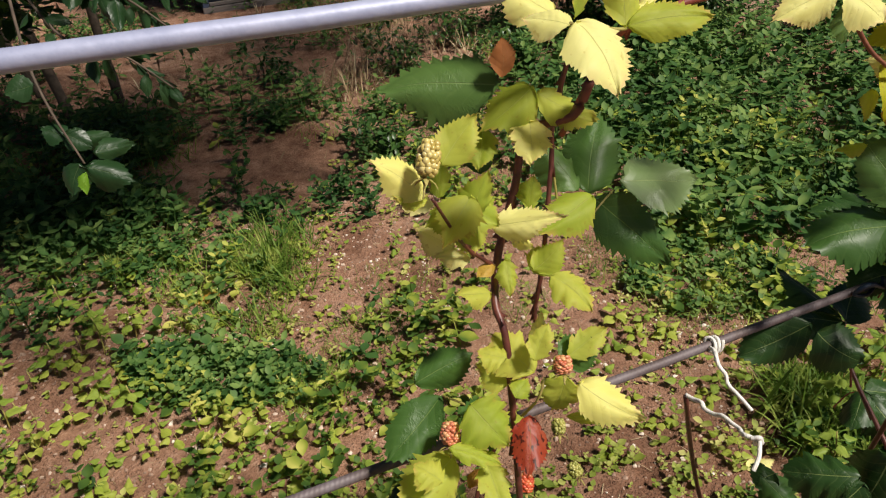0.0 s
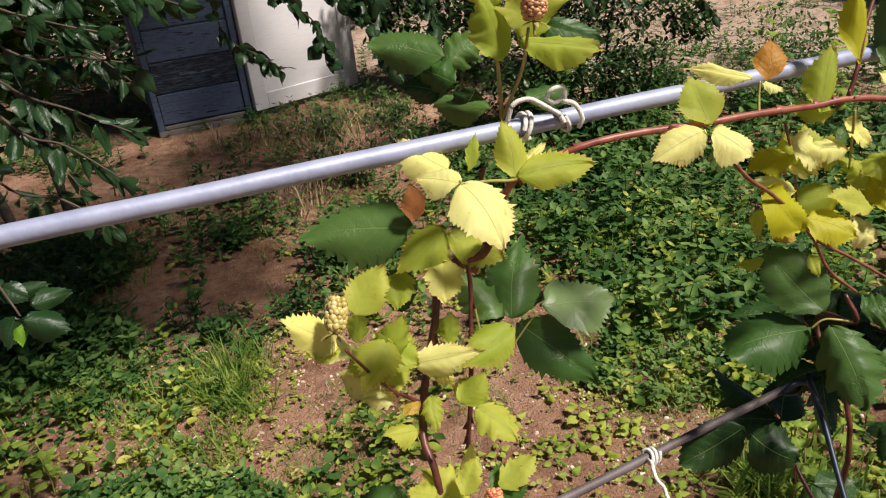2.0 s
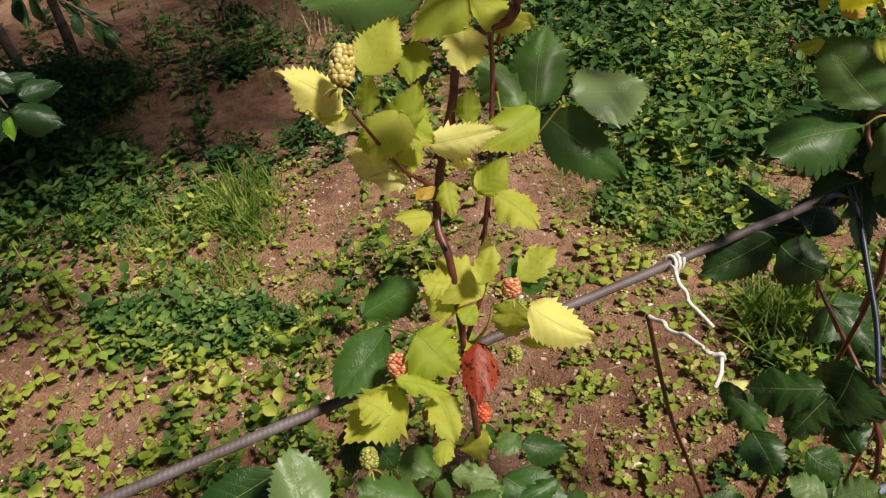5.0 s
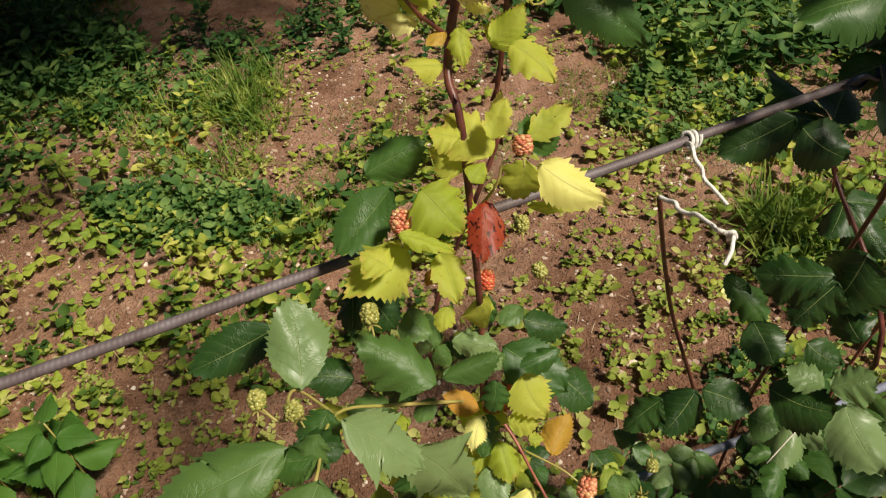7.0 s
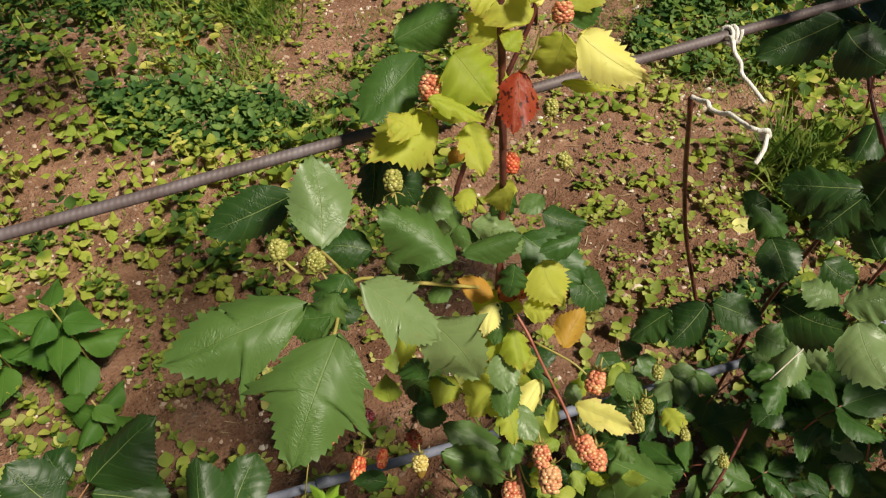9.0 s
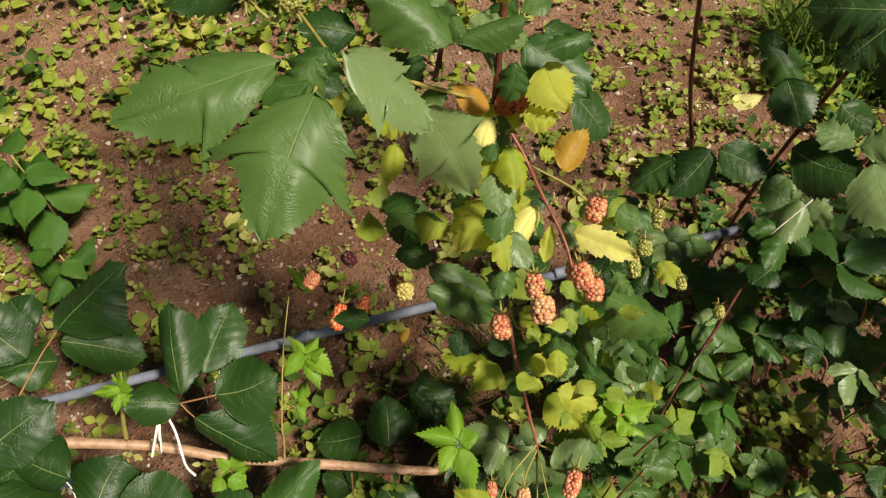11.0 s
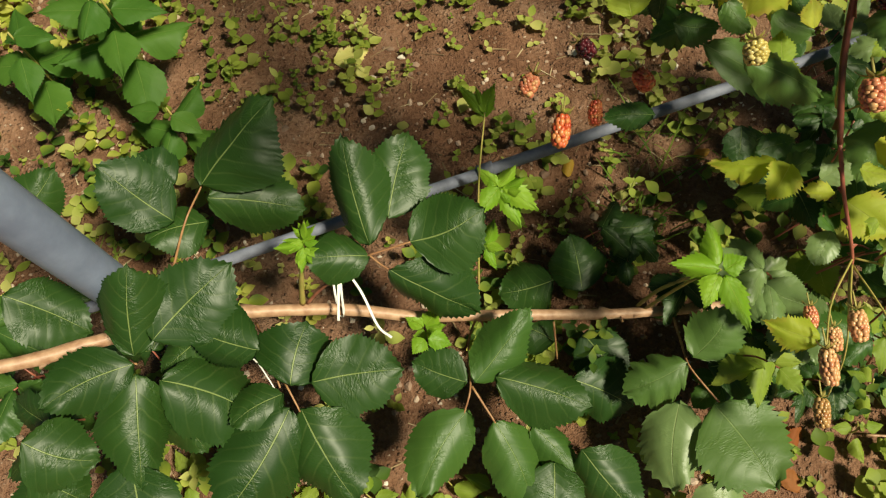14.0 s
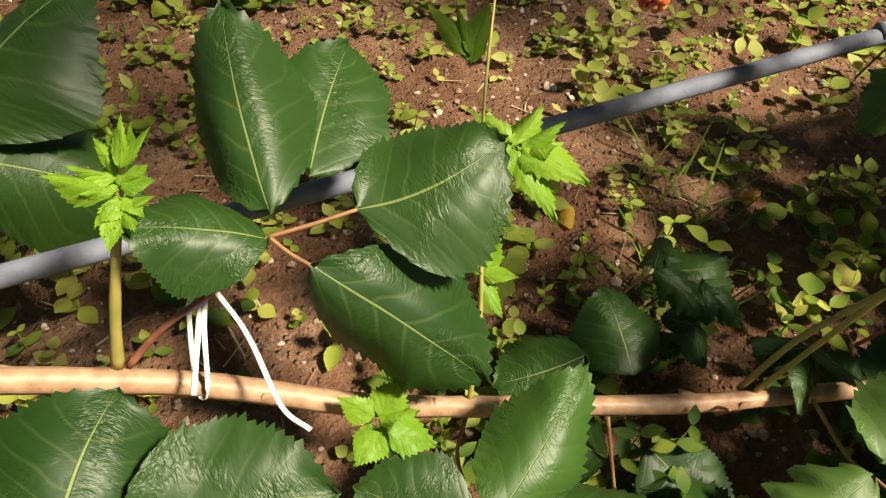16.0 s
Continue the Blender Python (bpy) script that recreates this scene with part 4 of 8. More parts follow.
leaf(upright, GREEN, (0.002, 0.462, 0.572), (-0.044, 0.447, 0.563), (-0.09, -0.60, 0.80), 0.044, "", "coarse")
leaf(upright, YG, (0.074, 0.478, 0.661), (0.037, 0.432, 0.612), (0.11, -0.17, 0.98), 0.064)
leaf(upright, MID, (0.003, 0.429, 0.574), (0.115, 0.384, 0.532), (0.33, -0.35, 0.88), 0.048, "", "coarse")
stem(upright, "fruit_stem", REDSTEM, [(0.119, 0.309, 0.564), (0.135, 0.275, 0.520), (0.150, 0.240, 0.485), (0.159, 0.220, 0.459), (0.160, 0.210, 0.440)], 0.0024, 0.0015, "red fruiting stem")
stem(upright, "fruit_stem", SHOOT, [(0.158, 0.225, 0.465), (0.119, 0.174, 0.477), (0.100, 0.127, 0.483)], 0.0012, 0.0009)
stem(upright, "fruit_stem", SHOOT, [(0.159, 0.220, 0.459), (0.142, 0.183, 0.473), (0.137, 0.163, 0.477)], 0.0012, 0.0009)
stem(upright, "fruit_stem", SHOOT, [(0.159, 0.220, 0.459), (0.166, 0.160, 0.481), (0.173, 0.131, 0.480)], 0.0012, 0.0009)
stem(upright, "fruit_stem", SHOOT, [(0.158, 0.225, 0.465), (0.187, 0.207, 0.478), (0.197, 0.188, 0.479)], 0.0012, 0.0009)
stem(upright, "fruit_stem", SHOOT, [(0.159, 0.215, 0.450), (0.165, 0.143, 0.393), (0.171, 0.105, 0.313)], 0.0012, 0.0009)
stem(upright, "fruit_stem", SHOOT, [(0.100, 0.360, 0.640), (0.124, 0.343, 0.569), (0.140, 0.318, 0.661)], 0.0012, 0.0009)
berry(upright, UNRIPE, (-0.006, 0.482, 1.421), (-0.000, 0.499, 1.447), 0.0194)
berry(upright, PINKPALE, (0.189, 0.630, 1.622), (0.191, 0.634, 1.647), 0.0234)
berry(upright, PINK, (-0.001, 0.478, 1.118), (0.000, 0.494, 1.137), 0.0214)
berry(upright, PINK, (0.115, 0.518, 1.172), (0.115, 0.530, 1.188), 0.0201)
berry(upright, OLIVE, (-0.108, 0.299, 1.111), (-0.109, 0.313, 1.121), 0.0153)
berry(upright, OLIVE, (-0.074, 0.289, 1.113), (-0.082, 0.299, 1.122), 0.0151)
berry(upright, OLIVE, (-0.031, 0.411, 1.070), (-0.034, 0.426, 1.085), 0.0179)
berry(upright, REDB, (0.079, 0.511, 0.995), (0.079, 0.529, 1.012), 0.0203)
berry(upright, OLIVE, (0.122, 0.567, 1.027), (0.122, 0.580, 1.042), 0.0171)
berry(upright, OLIVE, (0.149, 0.562, 0.955), (0.139, 0.576, 0.967), 0.0181)
berry(upright, PINK, (0.192, 0.399, 0.786), (0.183, 0.376, 0.769), 0.0236)
berry(upright, PINK, (0.168, 0.329, 0.761), (0.177, 0.302, 0.749), 0.0242)
berry(upright, PINK, (0.186, 0.320, 0.749), (0.187, 0.295, 0.736), 0.0227)
berry(upright, PINKPALE, (0.168, 0.344, 0.747), (0.168, 0.321, 0.734), 0.0212)
berry(upright, PINK, (0.123, 0.326, 0.741), (0.126, 0.300, 0.729), 0.0227)
berry(upright, PINKPALE, (0.133, 0.306, 0.732), (0.134, 0.275, 0.717), 0.0273)
berry(upright, PINK, (0.092, 0.305, 0.683), (0.093, 0.277, 0.670), 0.0248)
berry(upright, BLACKB, (0.084, 0.348, 0.745), (0.085, 0.330, 0.734), 0.0200)
berry(upright, UNRIPE, (-0.018, 0.318, 0.723), (-0.017, 0.299, 0.714), 0.0202)
berry(upright, REDB, (-0.128, 0.434, 0.446), (-0.136, 0.395, 0.429), 0.0238)
berry(upright, REDB, (-0.091, 0.439, 0.465), (-0.094, 0.410, 0.452), 0.0178)
berry(upright, PINK, (-0.165, 0.462, 0.490), (-0.178, 0.438, 0.480), 0.0235)
berry(upright, REDB, (-0.050, 0.450, 0.506), (-0.034, 0.429, 0.493), 0.0230)
berry(upright, PINKPALE, (0.097, 0.124, 0.488), (0.098, 0.086, 0.479), 0.0184)
berry(upright, PINKPALE, (0.136, 0.163, 0.487), (0.137, 0.129, 0.478), 0.0191)
berry(upright, PINKPALE, (0.173, 0.133, 0.475), (0.177, 0.095, 0.467), 0.0207)
berry(upright, PINK, (0.202, 0.182, 0.505), (0.190, 0.148, 0.493), 0.0227)
berry(upright, PINKPALE, (0.115, 0.149, 0.475), (0.116, 0.123, 0.469), 0.0152)
berry(upright, PINK, (0.097, 0.172, 0.474), (0.098, 0.147, 0.467), 0.0144)
berry(upright, DRIED, (0.173, 0.109, 0.294), (0.170, 0.071, 0.287), 0.0204)
berry(upright, BLACKB, (-0.120, 0.464, 0.545), (-0.103, 0.449, 0.534), 0.0203)
# more yellowing leaves crowded along the cane
leaf(upright, YG, (-0.001, 0.573, 1.350), (0.004, 0.588, 1.380), (0.08, -0.55, 0.83), 0.021)
leaf(upright, YG, (0.002, 0.572, 1.348), (0.017, 0.547, 1.321), (0.36, -0.52, 0.77), 0.036)
leaf(upright, YG, (0.038, 0.580, 1.316), (0.043, 0.600, 1.352), (0.25, -0.59, 0.77), 0.029)
leaf(upright, YG, (0.017, 0.589, 1.334), (0.055, 0.571, 1.320), (0.03, -0.53, 0.85), 0.037)
leaf(upright, YG, (0.032, 0.599, 1.309), (0.028, 0.572, 1.285), (0.21, -0.58, 0.79), 0.032, "", "coarse")
leaf(upright, LEMON, (0.011, 0.584, 1.287), (-0.017, 0.576, 1.319), (0.11, -0.50, 0.86), 0.034)
leaf(upright, LEMON, (0.026, 0.579, 1.277), (-0.004, 0.562, 1.295), (0.19, -0.51, 0.84), 0.022)
leaf(upright, GREEN, (0.041, 0.655, 1.329), (0.041, 0.665, 1.376), (-0.00, -0.66, 0.75), 0.038, "", "coarse")
leaf(upright, YG, (0.082, 0.624, 1.312), (0.090, 0.634, 1.331), (0.07, -0.56, 0.83), 0.024)
leaf(upright, LEMON, (0.070, 0.609, 1.285), (0.090, 0.591, 1.278), (0.33, -0.59, 0.74), 0.017)
leaf(upright, ORANGE, (0.051, 0.583, 1.264), (0.033, 0.569, 1.261), (0.20, -0.42, 0.88), 0.014)
leaf(upright, YG, (0.094, 0.618, 1.226), (0.119, 0.623, 1.256), (0.31, -0.59, 0.74), 0.036)
leaf(upright, YG, (0.059, 0.519, 1.196), (0.031, 0.525, 1.204), (0.27, -0.32, 0.91), 0.031)
leaf(upright, YG, (0.085, 0.516, 1.194), (0.101, 0.539, 1.222), (-0.03, -0.49, 0.87), 0.024)
leaf(upright, GREEN, (0.115, 0.542, 1.165), (0.148, 0.556, 1.186), (0.21, -0.63, 0.75), 0.040, "", "coarse")
leaf(upright, YG, (-0.001, 0.457, 1.139), (0.051, 0.452, 1.129), (0.34, -0.22, 0.91), 0.023)
leaf(upright, YG, (0.020, 0.495, 1.159), (0.060, 0.467, 1.130), (0.00, -0.46, 0.89), 0.059)
leaf(upright, LEMON, (0.088, 0.660, 1.390), (0.089, 0.636, 1.360), (0.25, -0.70, 0.67), 0.033)
leaf(upright, YG, (0.069, 0.676, 1.375), (0.051, 0.684, 1.396), (0.38, -0.46, 0.80), 0.031)
leaf(upright, LEMON, (-0.005, 0.561, 1.351), (-0.040, 0.542, 1.371), (0.09, -0.61, 0.79), 0.025)
leaf(upright, YG, (0.066, 0.506, 1.154), (0.081, 0.520, 1.167), (0.18, -0.53, 0.83), 0.021)
leaf(upright, YG, (-0.008, 0.433, 1.119), (-0.033, 0.447, 1.135), (0.41, -0.19, 0.89), 0.036)
leaf(upright, GREEN, (-0.024, 0.472, 1.102), (-0.042, 0.449, 1.073), (0.04, -0.52, 0.85), 0.034, "", "coarse")
leaf(upright, DARK, (-0.046, 0.471, 1.053), (-0.016, 0.452, 1.009), (-0.03, -0.54, 0.84), 0.042, "", "coarse")
leaf(upright, MID, (-0.005, 0.482, 1.005), (0.017, 0.458, 0.986), (0.34, -0.18, 0.92), 0.037, "", "coarse")
leaf(upright, YG, (0.032, 0.607, 1.384), (0.012, 0.618, 1.407), (0.17, -0.64, 0.75), 0.028)
leaf(upright, GREEN, (0.078, 0.439, 0.865), (0.069, 0.396, 0.844), (0.19, -0.24, 0.95), 0.037, "", "coarse")
leaf(upright, YG, (0.087, 0.415, 0.846), (0.097, 0.372, 0.829), (0.23, -0.53, 0.82), 0.033)
leaf(upright, PALE, (0.075, 0.400, 0.823), (0.082, 0.356, 0.806), (-0.02, -0.18, 0.98), 0.035, "", "coarse")
leaf(upright, MID, (0.089, 0.380, 0.798), (0.079, 0.337, 0.782), (0.11, -0.21, 0.97), 0.032, "", "coarse")
leaf(upright, YG, (0.081, 0.358, 0.772), (0.095, 0.318, 0.762), (0.30, -0.49, 0.82), 0.033)
leaf(upright, MID, (0.094, 0.340, 0.739), (0.081, 0.300, 0.729), (-0.15, -0.15, 0.98), 0.032, "", "coarse")
leaf(upright, YG, (0.073, 0.427, 0.829), (0.055, 0.390, 0.815), (0.11, -0.26, 0.96), 0.031)
leaf(upright, PALE, (0.098, 0.363, 0.764), (0.117, 0.324, 0.756), (0.44, -0.49, 0.75), 0.029, "", "coarse")
leaf(upright, YG, (0.038, 0.503, 0.983), (0.030, 0.471, 0.978), (0.06, -0.27, 0.96), 0.023)
leaf(upright, GREEN, (0.153, 0.455, 0.961), (0.113, 0.434, 0.969), (-0.08, -0.36, 0.93), 0.025, "", "coarse")
leaf(upright, PALE, (0.060, 0.458, 0.967), (0.088, 0.428, 0.975), (0.46, -0.56, 0.69), 0.027, "", "coarse")
leaf(upright, MID, (0.024, 0.456, 0.975), (0.038, 0.446, 0.951), (0.05, -0.22, 0.97), 0.020, "", "coarse")
leaf(upright, MID, (-0.061, 0.507, 0.862), (-0.042, 0.498, 0.838), (-0.02, -0.39, 0.92), 0.020, "", "coarse")
leaf(upright, YG, (-0.078, 0.425, 0.892), (-0.120, 0.406, 0.898), (0.45, -0.51, 0.73), 0.038)
leaf(upright, GREEN, (0.084, 0.575, 0.917), (0.065, 0.543, 0.886), (0.11, -0.22, 0.97), 0.033, "", "coarse")
leaf(upright, YG, (0.085, 0.482, 0.999), (0.044, 0.497, 0.975), (-0.04, -0.45, 0.89), 0.031)
leaf(upright, PALE, (-0.048, 0.481, 0.966), (-0.045, 0.476, 0.935), (0.46, -0.53, 0.71), 0.021, "", "coarse")
leaf(upright, MID, (0.121, 0.535, 0.939), (0.094, 0.511, 0.938), (0.15, -0.20, 0.97), 0.024, "", "coarse")
leaf(upright, MID, (0.016, 0.443, 0.897), (-0.001, 0.410, 0.900), (-0.11, -0.48, 0.87), 0.022, "", "coarse")
leaf(upright, GREEN, (0.026, 0.514, 0.903), (0.053, 0.488, 0.914), (0.18, -0.61, 0.77), 0.018, "", "coarse")
leaf(upright, MID, (-0.040, 0.480, 0.833), (-0.090, 0.464, 0.851), (0.31, -0.12, 0.94), 0.040, "", "coarse")
leaf(upright, PALE, (0.011, 0.483, 0.954), (-0.007, 0.483, 0.918), (0.06, -0.50, 0.86), 0.018, "", "coarse")
leaf(upright, YG, (0.039, 0.455, 0.849), (0.098, 0.433, 0.862), (0.13, -0.46, 0.88), 0.043)
leaf(upright, MID, (-0.014, 0.464, 0.954), (0.010, 0.461, 0.927), (0.31, -0.16, 0.94), 0.021, "", "coarse")
leaf(upright, GREEN, (0.084, 0.428, 0.948), (0.077, 0.402, 0.923), (-0.08, -0.60, 0.80), 0.030, "", "coarse")
leaf(upright, MID, (0.072, 0.452, 0.963), (0.099, 0.454, 0.950), (-0.06, -0.51, 0.86), 0.020, "", "coarse")
leaf(upright, YG, (0.006, 0.542, 0.882), (-0.026, 0.531, 0.875), (0.35, -0.17, 0.92), 0.027)
leaf(upright, MID, (0.008, 0.542, 0.924), (0.015, 0.493, 0.919), (0.08, -0.68, 0.73), 0.031, "", "coarse")
leaf(upright, YG, (0.095, 0.410, 0.899), (0.128, 0.403, 0.904), (-0.04, -0.36, 0.93), 0.027)
leaf(upright, PALE, (-0.030, 0.424, 0.909), (-0.033, 0.407, 0.876), (0.41, -0.07, 0.91), 0.023, "", "coarse")
leaf(upright, PALE, (0.038, 0.481, 0.950), (0.088, 0.467, 0.949), (0.29, -0.60, 0.74), 0.034, "", "coarse")
leaf(upright, YG, (-0.011, 0.415, 0.892), (-0.061, 0.410, 0.887), (0.03, -0.31, 0.95), 0.038)
leaf(upright, PALE, (0.053, 0.481, 0.916), (0.083, 0.488, 0.885), (0.34, -0.12, 0.93), 0.025, "", "coarse")
leaf(upright, YG, (0.114, 0.445, 0.932), (0.137, 0.398, 0.918), (0.23, -0.58, 0.78), 0.048)
# small leaves among the fruit
leaf(upright, YG, (0.142, 0.339, 0.640), (0.120, 0.319, 0.623), (0.16, -0.11, 0.98), 0.027)
leaf(upright, SPRING, (0.172, 0.331, 0.654), (0.185, 0.302, 0.643), (0.22, -0.55, 0.81), 0.023, "", "coarse")
leaf(upright, SPRING, (0.132, 0.325, 0.614), (0.154, 0.309, 0.597), (-0.24, -0.19, 0.95), 0.017)
leaf(upright, MID, (0.227, 0.414, 0.758), (0.236, 0.389, 0.734), (-0.08, -0.23, 0.97), 0.026, "", "coarse")
leaf(upright, LIME, (0.203, 0.245, 0.637), (0.179, 0.231, 0.611), (0.24, -0.48, 0.84), 0.019, "", "coarse")
leaf(upright, SPRING, (0.150, 0.344, 0.650), (0.130, 0.324, 0.650), (-0.09, -0.15, 0.98), 0.016, "", "coarse")
leaf(upright, SPRING, (0.234, 0.450, 0.711), (0.232, 0.431, 0.680), (-0.33, -0.34, 0.88), 0.025)
leaf(upright, MID, (0.239, 0.342, 0.627), (0.233, 0.318, 0.624), (0.20, -0.50, 0.84), 0.013, "", "coarse")
leaf(upright, LIME, (0.165, 0.285, 0.705), (0.139, 0.275, 0.718), (-0.03, -0.11, 0.99), 0.015, "", "coarse")
leaf(upright, YG, (0.181, 0.312, 0.694), (0.201, 0.297, 0.700), (-0.11, -0.22, 0.97), 0.014)
leaf(upright, SPRING, (0.188, 0.446, 0.712), (0.199, 0.428, 0.693), (0.18, -0.54, 0.82), 0.021, "", "coarse")
leaf(upright, MID, (0.213, 0.335, 0.734), (0.231, 0.310, 0.736), (0.01, -0.12, 0.99), 0.021, "", "coarse")
leaf(upright, LIME, (0.200, 0.235, 0.654), (0.177, 0.221, 0.666), (-0.29, -0.22, 0.93), 0.014, "", "coarse")
leaf(upright, SPRING, (0.197, 0.359, 0.646), (0.187, 0.338, 0.634), (0.01, -0.49, 0.87), 0.018)
leaf(upright, SPRING, (0.227, 0.420, 0.758), (0.206, 0.399, 0.747), (0.09, -0.16, 0.98), 0.019, "", "coarse")
leaf(upright, MID, (0.204, 0.422, 0.751), (0.176, 0.415, 0.733), (-0.30, -0.44, 0.85), 0.019, "", "coarse")
leaf(upright, LIME, (0.155, 0.307, 0.631), (0.144, 0.295, 0.616), (0.07, -0.40, 0.92), 0.012, "", "coarse")
leaf(upright, SPRING, (0.209, 0.226, 0.666), (0.235, 0.210, 0.668), (0.16, -0.01, 0.99), 0.019, "", "coarse")
leaf(upright, MID, (0.128, 0.355, 0.613), (0.144, 0.329, 0.586), (-0.20, -0.38, 0.90), 0.023, "", "coarse")
leaf(upright, LIME, (0.215, 0.418, 0.732), (0.196, 0.408, 0.707), (-0.04, -0.44, 0.90), 0.018, "", "coarse")
leaf(upright, SPRING, (0.162, 0.386, 0.620), (0.136, 0.368, 0.621), (0.27, -0.08, 0.96), 0.018, "", "coarse")
leaf(upright, SPRING, (0.234, 0.340, 0.600), (0.201, 0.335, 0.603), (-0.32, -0.43, 0.85), 0.023)
leaf(upright, MID, (0.216, 0.294, 0.676), (0.196, 0.298, 0.658), (-0.11, -0.34, 0.93), 0.018, "", "coarse")
leaf(upright, LIME, (0.245, 0.438, 0.687), (0.250, 0.430, 0.663), (0.23, -0.13, 0.97), 0.015, "", "coarse")
leaf(upright, SPRING, (0.219, 0.301, 0.707), (0.247, 0.293, 0.722), (-0.10, -0.42, 0.90), 0.017, "", "coarse")
leaf(upright, YG, (0.230, 0.311, 0.707), (0.237, 0.295, 0.700), (-0.09, -0.30, 0.95), 0.015)
leaf(upright, YG, (0.137, 0.294, 0.589), (0.171, 0.277, 0.587), (0.30, -0.03, 0.95), 0.028)
leaf(upright, YG, (0.163, 0.286, 0.635), (0.164, 0.255, 0.623), (0.13, -0.34, 0.93), 0.025)
leaf(upright, MID, (0.233, 0.252, 0.666), (0.251, 0.232, 0.682), (-0.22, -0.27, 0.94), 0.017, "", "coarse")
leaf(upright, LIME, (0.118, 0.269, 0.586), (0.149, 0.258, 0.589), (0.22, 0.01, 0.97), 0.023, "", "coarse")
leaf(upright, SPRING, (0.162, 0.348, 0.687), (0.192, 0.329, 0.669), (0.13, -0.43, 0.89), 0.022, "", "coarse")
leaf(upright, PALE, (0.176, 0.449, 0.665), (0.191, 0.424, 0.644), (-0.05, -0.29, 0.96), 0.024, "", "coarse")
leaf(upright, MID, (0.219, 0.463, 0.684), (0.240, 0.458, 0.670), (0.04, -0.19, 0.98), 0.013, "", "coarse")
leaf(upright, LIME, (0.225, 0.451, 0.709), (0.248, 0.435, 0.700), (0.14, -0.47, 0.87), 0.021, "", "coarse")
leaf(upright, DARK, (-0.066, 0.331, 0.598), (-0.114, 0.337, 0.588), (-0.09, -0.30, 0.95), 0.027, "", "coarse")
leaf(upright, YG, (0.116, 0.438, 0.578), (0.114, 0.454, 0.605), (0.13, -0.16, 0.98), 0.023)
leaf(upright, YG, (0.097, 0.488, 0.606), (0.051, 0.489, 0.600), (0.29, -0.41, 0.87), 0.035)
leaf(upright, SPRING, (0.093, 0.421, 0.546), (0.102, 0.463, 0.552), (-0.06, -0.30, 0.95), 0.031, "", "coarse")
leaf(upright, DARK, (0.119, 0.517, 0.602), (0.168, 0.526, 0.616), (-0.28, -0.32, 0.91), 0.032, "", "coarse")
leaf(upright, DARK, (-0.037, 0.478, 0.600), (-0.039, 0.463, 0.572), (0.22, -0.47, 0.85), 0.020, "", "coarse")
leaf(upright, MID, (0.051, 0.504, 0.643), (0.032, 0.484, 0.622), (0.06, -0.34, 0.94), 0.028, "", "coarse")
leaf(upright, YG, (0.015, 0.456, 0.665), (-0.005, 0.413, 0.658), (0.03, -0.21, 0.98), 0.042)
leaf(upright, YG, (0.101, 0.505, 0.608), (0.138, 0.510, 0.625), (0.23, -0.41, 0.88), 0.030)
leaf(upright, DARK, (0.054, 0.370, 0.506), (0.051, 0.335, 0.484), (0.04, -0.25, 0.97), 0.035, "", "coarse")
leaf(upright, LIME, (-0.073, 0.451, 0.595), (-0.080, 0.477, 0.627), (-0.07, -0.24, 0.97), 0.037, "", "coarse")
leaf(upright, YG, (0.048, 0.473, 0.642), (0.077, 0.484, 0.647), (0.21, -0.41, 0.88), 0.023)
leaf(upright, SPRING, (-0.061, 0.459, 0.659), (-0.055, 0.493, 0.677), (0.35, -0.30, 0.89), 0.033, "", "coarse")
leaf(upright, MID, (0.082, 0.420, 0.544), (0.099, 0.405, 0.524), (-0.17, -0.20, 0.96), 0.019, "", "coarse")
leaf(bushy, YG, (0.316, 0.320, 0.412), (0.343, 0.322, 0.443), (-0.03, -0.34, 0.94), 0.035)
leaf(bushy, PALE, (0.214, 0.353, 0.468), (0.250, 0.380, 0.483), (0.31, -0.10, 0.94), 0.031, "", "coarse")
leaf(bushy, PALE, (0.297, 0.381, 0.449), (0.265, 0.394, 0.419), (-0.15, -0.14, 0.98), 0.032, "", "coarse")
leaf(bushy, PALE, (0.302, 0.295, 0.439), (0.315, 0.293, 0.472), (-0.02, -0.34, 0.94), 0.025, "", "coarse")
leaf(bushy, YG, (0.219, 0.513, 0.571), (0.193, 0.478, 0.572), (0.21, -0.24, 0.95), 0.027)
leaf(bushy, GREEN, (0.185, 0.518, 0.418), (0.174, 0.553, 0.422), (-0.30, -0.29, 0.91), 0.026, "", "coarse")
leaf(bushy, PALE, (0.184, 0.356, 0.390), (0.231, 0.372, 0.418), (-0.05, -0.37, 0.93), 0.039, "", "coarse")
leaf(bushy, MID, (0.076, 0.572, 0.485), (0.090, 0.546, 0.465), (0.13, -0.30, 0.94), 0.025, "", "coarse")
leaf(bushy, PALE, (0.252, 0.477, 0.499), (0.207, 0.475, 0.479), (0.01, -0.22, 0.97), 0.035, "", "coarse")
leaf(bushy, GREEN, (0.158, 0.345, 0.380), (0.125, 0.342, 0.348), (-0.32, -0.41, 0.86), 0.028, "", "coarse")
leaf(bushy, YG, (0.174, 0.317, 0.435), (0.140, 0.324, 0.434), (0.20, -0.06, 0.98), 0.024)
leaf(bushy, MID, (0.059, 0.527, 0.525), (0.083, 0.490, 0.510), (-0.08, -0.35, 0.93), 0.030, "", "coarse")
leaf(bushy, PALE, (0.089, 0.397, 0.372), (0.090, 0.361, 0.371), (-0.11, -0.39, 0.91), 0.021, "", "coarse")
leaf(bushy, SPRING, (0.133, 0.508, 0.436), (0.176, 0.459, 0.435), (-0.07, -0.17, 0.98), 0.050)
